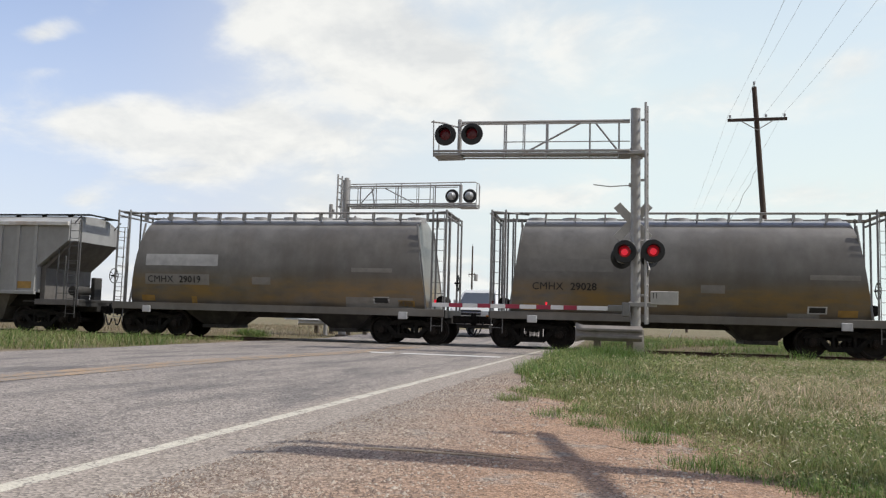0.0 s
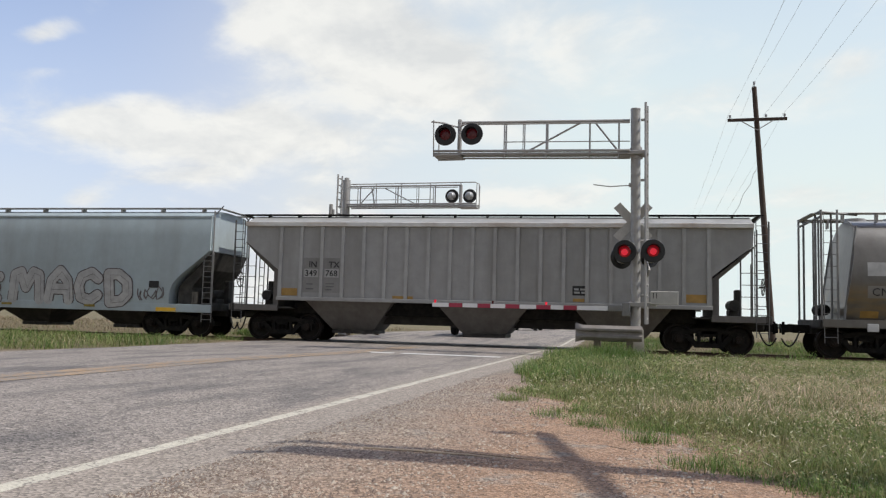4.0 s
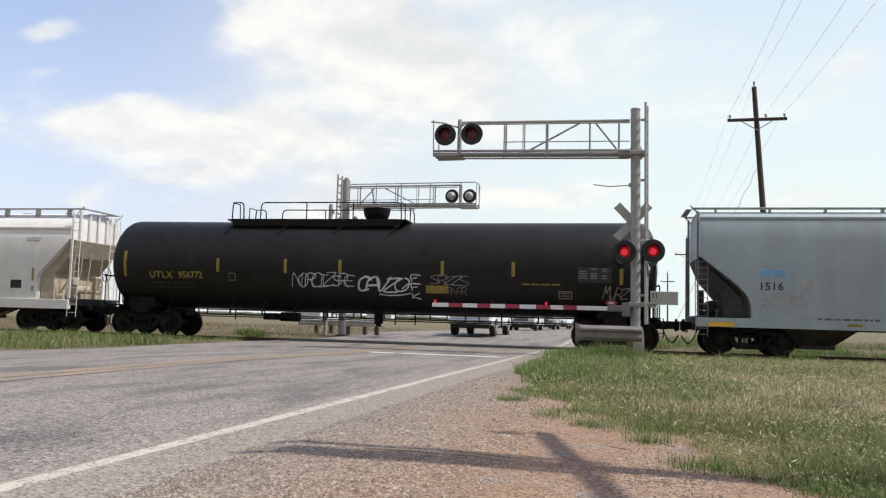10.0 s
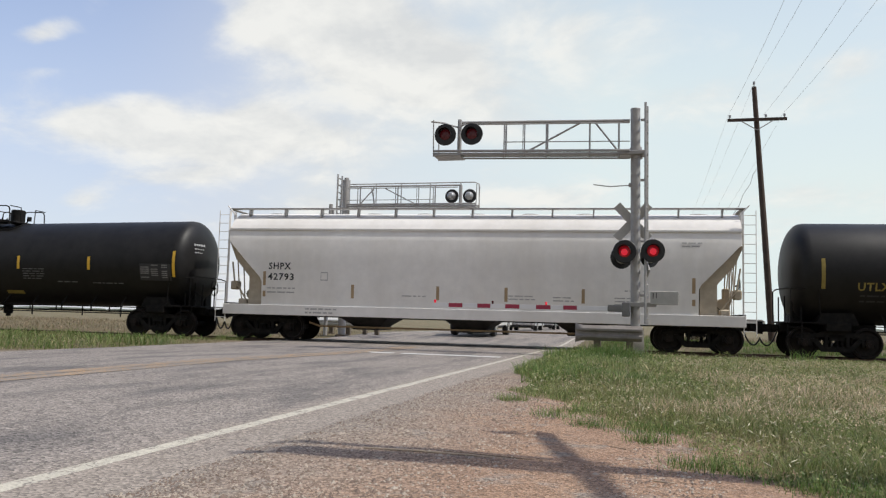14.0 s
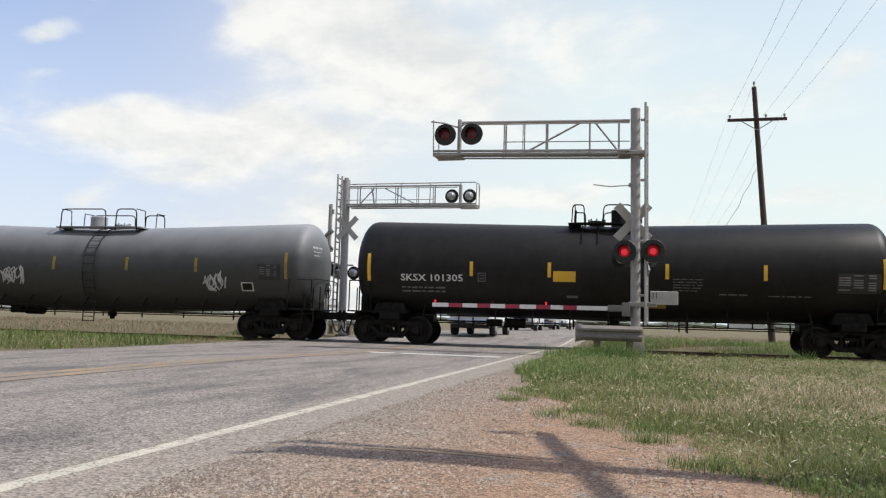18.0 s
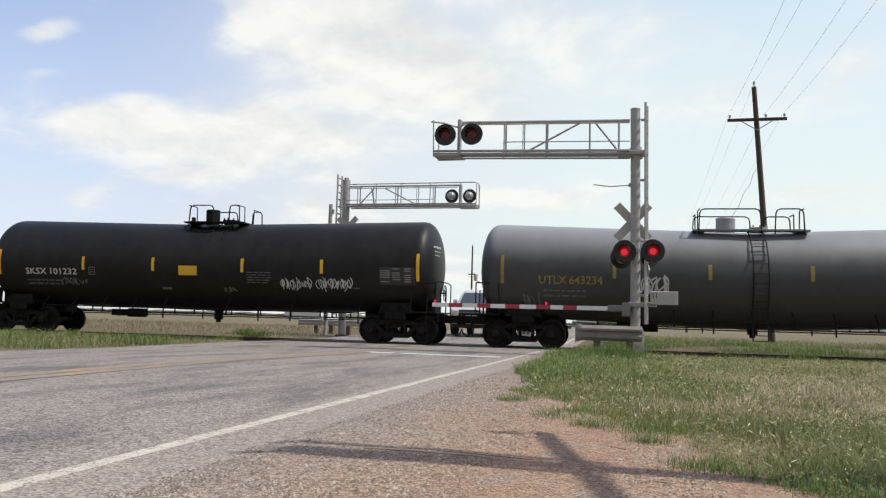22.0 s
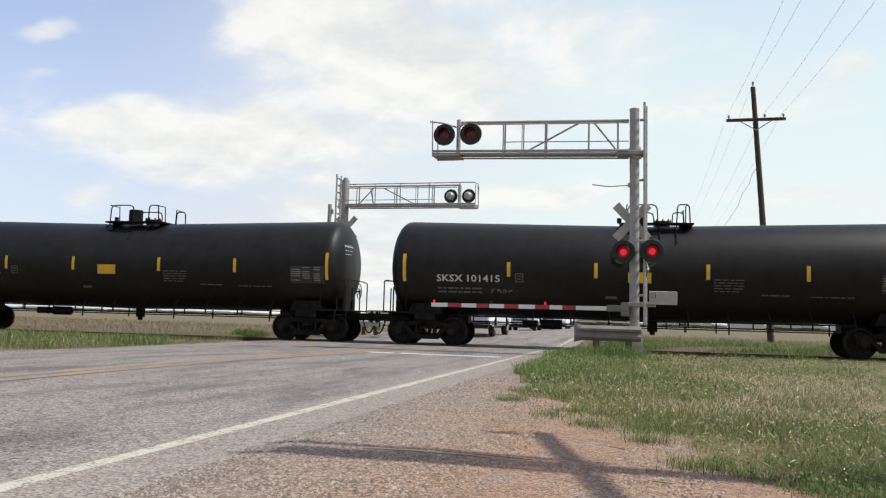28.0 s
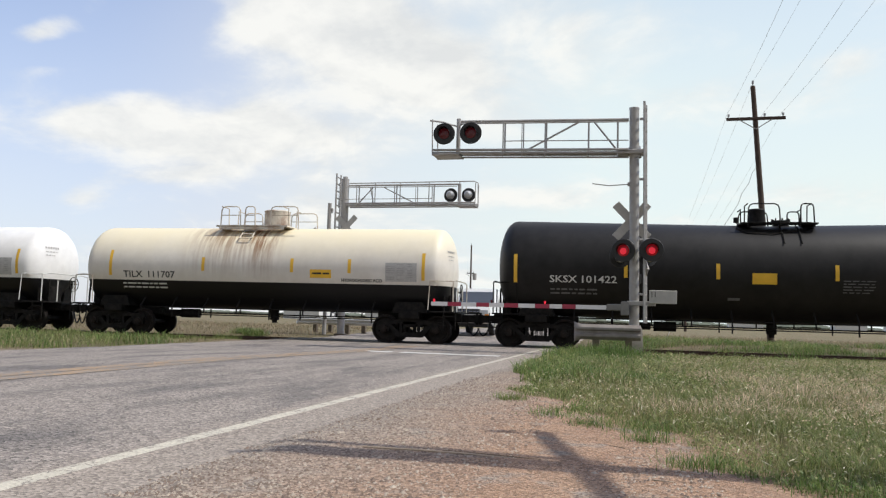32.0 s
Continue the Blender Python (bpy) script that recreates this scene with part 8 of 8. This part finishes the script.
def build_grass():
    rng = np.random.default_rng(7)
    tall = lambda p, lo, hi: rng.uniform(lo, hi, len(p)) * (0.72 + 0.5 * np.array([noise.noise(Vector((x * 0.8, y * 0.8, 2.0))) + 0.9 * noise.noise(Vector((x * 3.2, y * 2.2, 5.0))) + 0.5 for x, y in p])).clip(0.25, 2)
    inside = lambda x, y: x > verge_edge(y) + abs(rng.normal(0, 0.10)) and x < 0.36 * y + 1.2
    near = scatter(rng, 140000, -1.6, 5.2, 4.3, 10.5, inside)
    fade = np.clip(np.array([x - verge_edge(y) for x, y in near]) / 0.8, 0.3, 1.0)
    blades("verge_grass", near, tall(near, 0.04, 0.17) * fade, 0.0045, VERGE, "mixed green and straw verge grass beside the dirt", 1, 0.05)
    mid = scatter(rng, 130000, -2.6, 10.5, 10.5, 24.4, inside)
    fade = np.clip(np.array([x - verge_edge(y) for x, y in mid]) / 0.8, 0.4, 1.0)
    blades("verge_grass", mid, tall(mid, 0.05, 0.21) * fade * np.clip(1.0 - (mid[:, 1] - 17.0) / 12.0, 0.35, 1.0), 0.0085, VERGE, "mixed green and straw grass up to the track", 2, 0.06)
    dry = scatter(rng, 60000, -0.6, 7.0, 7.6, 19.0, lambda x, y: x > verge_edge(y) + 0.7 and x < 0.36 * y + 1.2 and noise.noise(Vector((x * 0.55, y * 0.35, 6.0))) + 0.25 * (x - 0.12 * y) / 2.0 > 0.05)
    blades("straw_stems", dry, tall(dry, 0.07, 0.21) * np.clip(1.0 - (dry[:, 1] - 15.0) / 9.0, 0.5, 1.0), 0.0045, STRAW, "thin straw-coloured stems in patches of the verge", 8, 0.12)
    rim = scatter(rng, 90000, -2.4, 2.6, 4.3, 20.0, lambda x, y: 0.02 + abs(rng.normal(0, 0.05)) < x - verge_edge(y) < 0.45 + 0.5 * noise.noise(Vector((x, y * 0.9, 8.0))))
    blades("verge_rim", rim, tall(rim, 0.03, 0.10), 0.0055, LUSH, "fresh green grass along the verge's edge", 9)
    # broad-leaved weeds among the grass, thick by the signal's base and in scattered clumps
    clump = lambda x, y, s: noise.noise(Vector((x * 1.7, y * 1.1, s))) + 0.6 * noise.noise(Vector((x * 4.5, y * 3.0, s + 2)))
    weedy = scatter(rng, 85000, -2.4, 5.2, 4.3, 11.0, lambda x, y: inside(x, y) and clump(x, y, 11.0) > -0.12)
    leaves("weed_leaves", weedy, rng.uniform(0.0, 1.0, len(weedy)) ** 1.4 * np.array([0.06 + 0.12 * max(0.0, clump(x, y, 11.0)) for x, y in weedy]), 0.021, WEED, "small green weed leaves through the verge", 51)
    weedy = scatter(rng, 110000, -2.6, 8.0, 11.0, 21.4, lambda x, y: inside(x, y) and clump(x, y, 14.0) > (-0.45 if x < 0.5 else 0.0))
    leaves("weed_leaves", weedy, rng.uniform(0.0, 1.0, len(weedy)) ** 1.2 * np.array([0.10 + 0.20 * max(0.0, clump(x, y, 14.0)) for x, y in weedy]), 0.034, WEED, "leafy green weeds round the signal's base", 52)
    pale = scatter(rng, 42000, -1.0, 7.0, 5.0, 19.0, lambda x, y: inside(x, y) and x > verge_edge(y) + 0.5 and clump(x, y, 17.0) + 0.12 * (x - 0.10 * y) > 0.05)
    leaves("seed_heads", pale, rng.uniform(0.10, 0.24, len(pale)), 0.016, STRAW, "dry pinkish seed heads above the grass", 53)
    # pale slivers for glints, their brightness put into the colour, and seed heads
    p = scatter(rng, 10000, -1.5, 9.5, 4.6, 21.0, inside)
    s = Shape()
    for x, y in p:
        h = ground_height(x, y) + rng.uniform(0.03, 0.16)
        ln, w, a, e = rng.uniform(0.010, 0.040), rng.uniform(0.0016, 0.0046), rng.uniform(0, 6.28), rng.uniform(-0.9, 1.2)
        d = Vector((math.cos(a) * math.cos(e), math.sin(a) * math.cos(e), math.sin(e))) * ln
        q = Vector((-math.sin(a), math.cos(a), 0.3)) * w
        c = Vector((x, y, h))
        s.add([c - d, c + q, c + d, c - q, c + Vector((0, 0, w))], [(0, 1, 4), (1, 2, 4), (2, 3, 4), (3, 0, 4)])
    single("glint_slivers", s, surf("pale_glint_leaf", (0.62, 0.58, 0.40), 0.5, vary=0.25, bump=0), "pale slivers for glints and seed heads through the grass", "dry grass", kind="stuff", smooth=0)
    tuft = scatter(rng, 24000, -2.4, 0.9, 11.0, 21.0, lambda x, y: verge_edge(y) < x < -0.5 + 0.9 * noise.noise(Vector((y * 0.7, 2.0, 3.0))) + abs(rng.normal(0, 0.5)) and noise.noise(Vector((x * 1.5, y * 0.6, 9.0))) > -0.25 + rng.uniform(-0.2, 0.2))
    blades("verge_tufts", tuft, tall(tuft, 0.10, 0.27) * (1 + 0.5 * (tuft[:, 1] > 18.3)), 0.010, LUSH, "lush green tufts by the signal's base", 3)
    leafy = scatter(rng, 22000, -36, -12.2, 12.0, 25.0, lambda x, y: x < -12.5 - abs(rng.normal(0, 0.2)) and x > -0.95 * y - 9.0 and noise.noise(Vector((x * 0.5, y * 0.5, 3.0))) > 0.0)
    blades("verge_weeds", leafy, tall(leafy, 0.15, 0.44) * np.clip(1.0 - (leafy[:, 1] - 19.0) / 9.0, 0.45, 1.0), 0.016, LUSH, "leafy green weeds between the road and the track", 7)
    behind = scatter(rng, 26000, 1.5, 9.0, -6.0, 4.6, lambda x, y: x > 2.0 + 0.9 * noise.noise(Vector((x * 0.6, y * 0.6, 7.0))) and x > 0.36 * y + 1.0)
    blades("verge_grass", behind, tall(behind, 0.05, 0.18), 0.008, VERGE, "mixed green and straw grass beside the dirt pull-off", 12, 0.05)
    left = scatter(rng, 60000, -36, -12.2, 9.0, 25.0, lambda x, y: x < -12.35 - abs(rng.normal(0, 0.2)) and x > -0.95 * y - 9.0 and y > 11.5)
    blades("verge_grass", left, tall(left, 0.10, 0.26) * np.clip((-12.2 - left[:, 0]) / 1.2, 0.3, 1) * np.clip(1.0 - (left[:, 1] - 19.0) / 9.0, 0.45, 1.0), 0.011, VERGE, "olive green grass between the road and the track", 4, 0.05)
    beyond = scatter(rng, 42000, -46, 20, 28.2, 46, lambda x, y: not -12.6 < x < -1.8 and -0.95 * y - 4 < x < 0.36 * y + 2)
    blades("field_grass", beyond, tall(beyond, 0.07, 0.26), 0.013, FIELD, "dry tan and green grass beyond the track", 5, 0.1)
    green = scatter(rng, 34000, -1.6, 15.0, 28.2, 36, lambda x, y: x < 0.36 * y + 2 and noise.noise(Vector((x * 0.3, y * 0.3, 4.0))) > -0.22)
    blades("field_grass", green, tall(green, 0.10, 0.30), 0.014, LUSH, "green grass beyond the track by the road", 6)
    tufts = [(-1.35, 8.55, 0.16), (-0.75, 7.35, 0.2), (-0.45, 6.9, 0.15), (-0.1, 6.85, 0.22), (0.05, 6.3, 0.16), (0.32, 5.15, 0.2), (0.95, 4.72, 0.22), (1.15, 4.5, 0.2), (-0.6, 7.9, 0.12), (0.2, 6.9, 0.2)]
    for i, (x, y, r) in enumerate(tufts):
        p = np.stack([rng.normal(x, r * 0.6, 260), rng.normal(y, r * 0.6, 260)], 1)
        blades("grass_tuft", p, rng.uniform(0.03, 0.13, len(p)), 0.005, LUSH, "small green tuft on the bare dirt", 20 + i)
    # weeds and the low bush by the far verge
    for i, (x, y, h, n) in enumerate(((-14.8, 29.0, 0.36, 700), (-15.6, 29.6, 0.36, 600), (3.9, 22.6, 0.45, 130), (-22.0, 24.3, 0.42, 200), (-19.2, 24.0, 0.42, 200), (-13.4, 24.2, 0.35, 400))):
        p = np.stack([rng.normal(x, 0.22, n), rng.normal(y, 0.22, n)], 1)
        blades("weed_clump", p, rng.uniform(0.3, 1.0, n) * h, 0.013, LUSH, "ragged green weed clump beside the track", 40 + i)


def build_litter():
    rng = random.Random(3)
    stone_mats = [surf("pale_stone", (0.52, 0.44, 0.355), 0.9, random_tint=0.3), surf("brown_stone", (0.26, 0.19, 0.15), 0.9, random_tint=0.3)]
    for mat, count, label in ((stone_mats[0], 6500, "loose pale gravel on the shoulder"), (stone_mats[1], 9500, "loose brown gravel on the shoulder")):
        s = Shape()
        for _ in range(count):
            y = 3.3 + 8.5 * rng.random() ** 1.7
            x = rng.uniform(-2.85, min(0.4, verge_edge(y)))
            r = rng.uniform(0.003, 0.012) * (1.9 if rng.random() < 0.04 else 1)
            z = ground_height(x, y)
            q = [rng.uniform(0.7, 1.2) for _ in range(6)]
            s.add([(x + r * q[0], y, z), (x, y + r * q[1], z), (x - r * q[2], y, z), (x, y - r * q[3], z), (x + r * 0.2, y, z + r * 0.8 * q[4])], [(0, 1, 4), (1, 2, 4), (2, 3, 4), (3, 0, 4)])
        single("loose_gravel", s, mat, label, "gravel", kind="stuff", smooth=0)
    wood = surf("bleached_stick", (0.36, 0.29, 0.22), 0.85, vary=0.3, bump=0.3)
    dark = surf("dark_stick", (0.10, 0.065, 0.045), 0.9, vary=0.3, bump=0.3)
    for pts, r, mat in (([(-1.74, 4.96), (-1.4, 4.95), (-1.05, 4.93), (-0.74, 4.95)], 0.007, wood), ([(-1.22, 4.99), (-0.95, 4.97), (-0.60, 4.98)], 0.006, dark),
                        ([(-0.28, 5.95), (-0.12, 5.83)], 0.005, dark), ([(0.05, 4.55), (0.16, 4.52)], 0.004, wood)):
        pts = [(x, y, ground_height(x, y) + r * 0.9) for x, y in pts]
        single("stick", Shape().tube(pts, r, 6), mat, "broken stick lying on the dirt", "stick", "sticks on the dirt")


def build_distance():
    """Low woods and sheds along the horizon."""
    woods = surf("distant_woods", (0.10, 0.115, 0.085), 0.95, vary=0.3, scale=0.05, bump=0)
    rng = random.Random(8)
    s = Shape()
    for k in range(900):
        a = radians(-62 + 104 * rng.random())
        d = rng.uniform(850, 1150)
        x, y = math.sin(a) * d, math.cos(a) * d
        h = rng.uniform(2.0, 4.5) * (0.5 + abs(noise.noise(Vector((a * 9, 0, 0)))) * 1.6)
        w = rng.uniform(5, 14)
        s.loft([[(x + w * q * math.cos(6.28319 * i / 7), y + w * q * math.sin(6.28319 * i / 7), h * zz) for i in range(7)] for q, zz in ((0.8, -0.1), (1.0, 0.45), (0.7, 0.85), (0.25, 1.0))])
    single("backdrop_woods", s, woods, "far low woods along the horizon", "backdrop", kind="structure")
    shed = surf("pale_shed_wall", (0.6, 0.6, 0.58), 0.6, bump=0)
    for x, y, w, h in ((95, 420, 14, 4.0), (118, 430, 8, 3.2), (60, 520, 20, 4.5), (-160, 480, 16, 4.0), (-52, 122, 6, 2.6)):
        t = thing("shed", "far pale metal shed in the fields", "shed", "far sheds", at=(x, y, 0))
        part("wall", Shape().box(-w / 2, w / 2, -5, 5, -0.1, h), shed, t)
        part("roof", Shape().prism([(-w / 2 - 0.3, h), (w / 2 + 0.3, h), (w / 2 - 2, h + 1.2), (-w / 2 + 2, h + 1.2)], -5.3, 5.3), GALV, t)


build_grass()
build_litter()
build_distance()


# ---- movement ----
def motions():
    for car, x in CARS:
        walk(car, [(t, pose(*on_track(x + TRACK_START + travel(t)), rz=math.degrees(HEADING))) for t in (*range(0, 29, 2), 28.5, 28.9, 29.1, 29.25, 29.4, 29.6, 30, 31, 32)])
    for wheel, at, start in ROLLING:
        walk(wheel, [(k / 10, pose(*at, 0, math.degrees(start + travel(k / 10) / WHEEL_R), 0)) for k in range(321)])


motions()
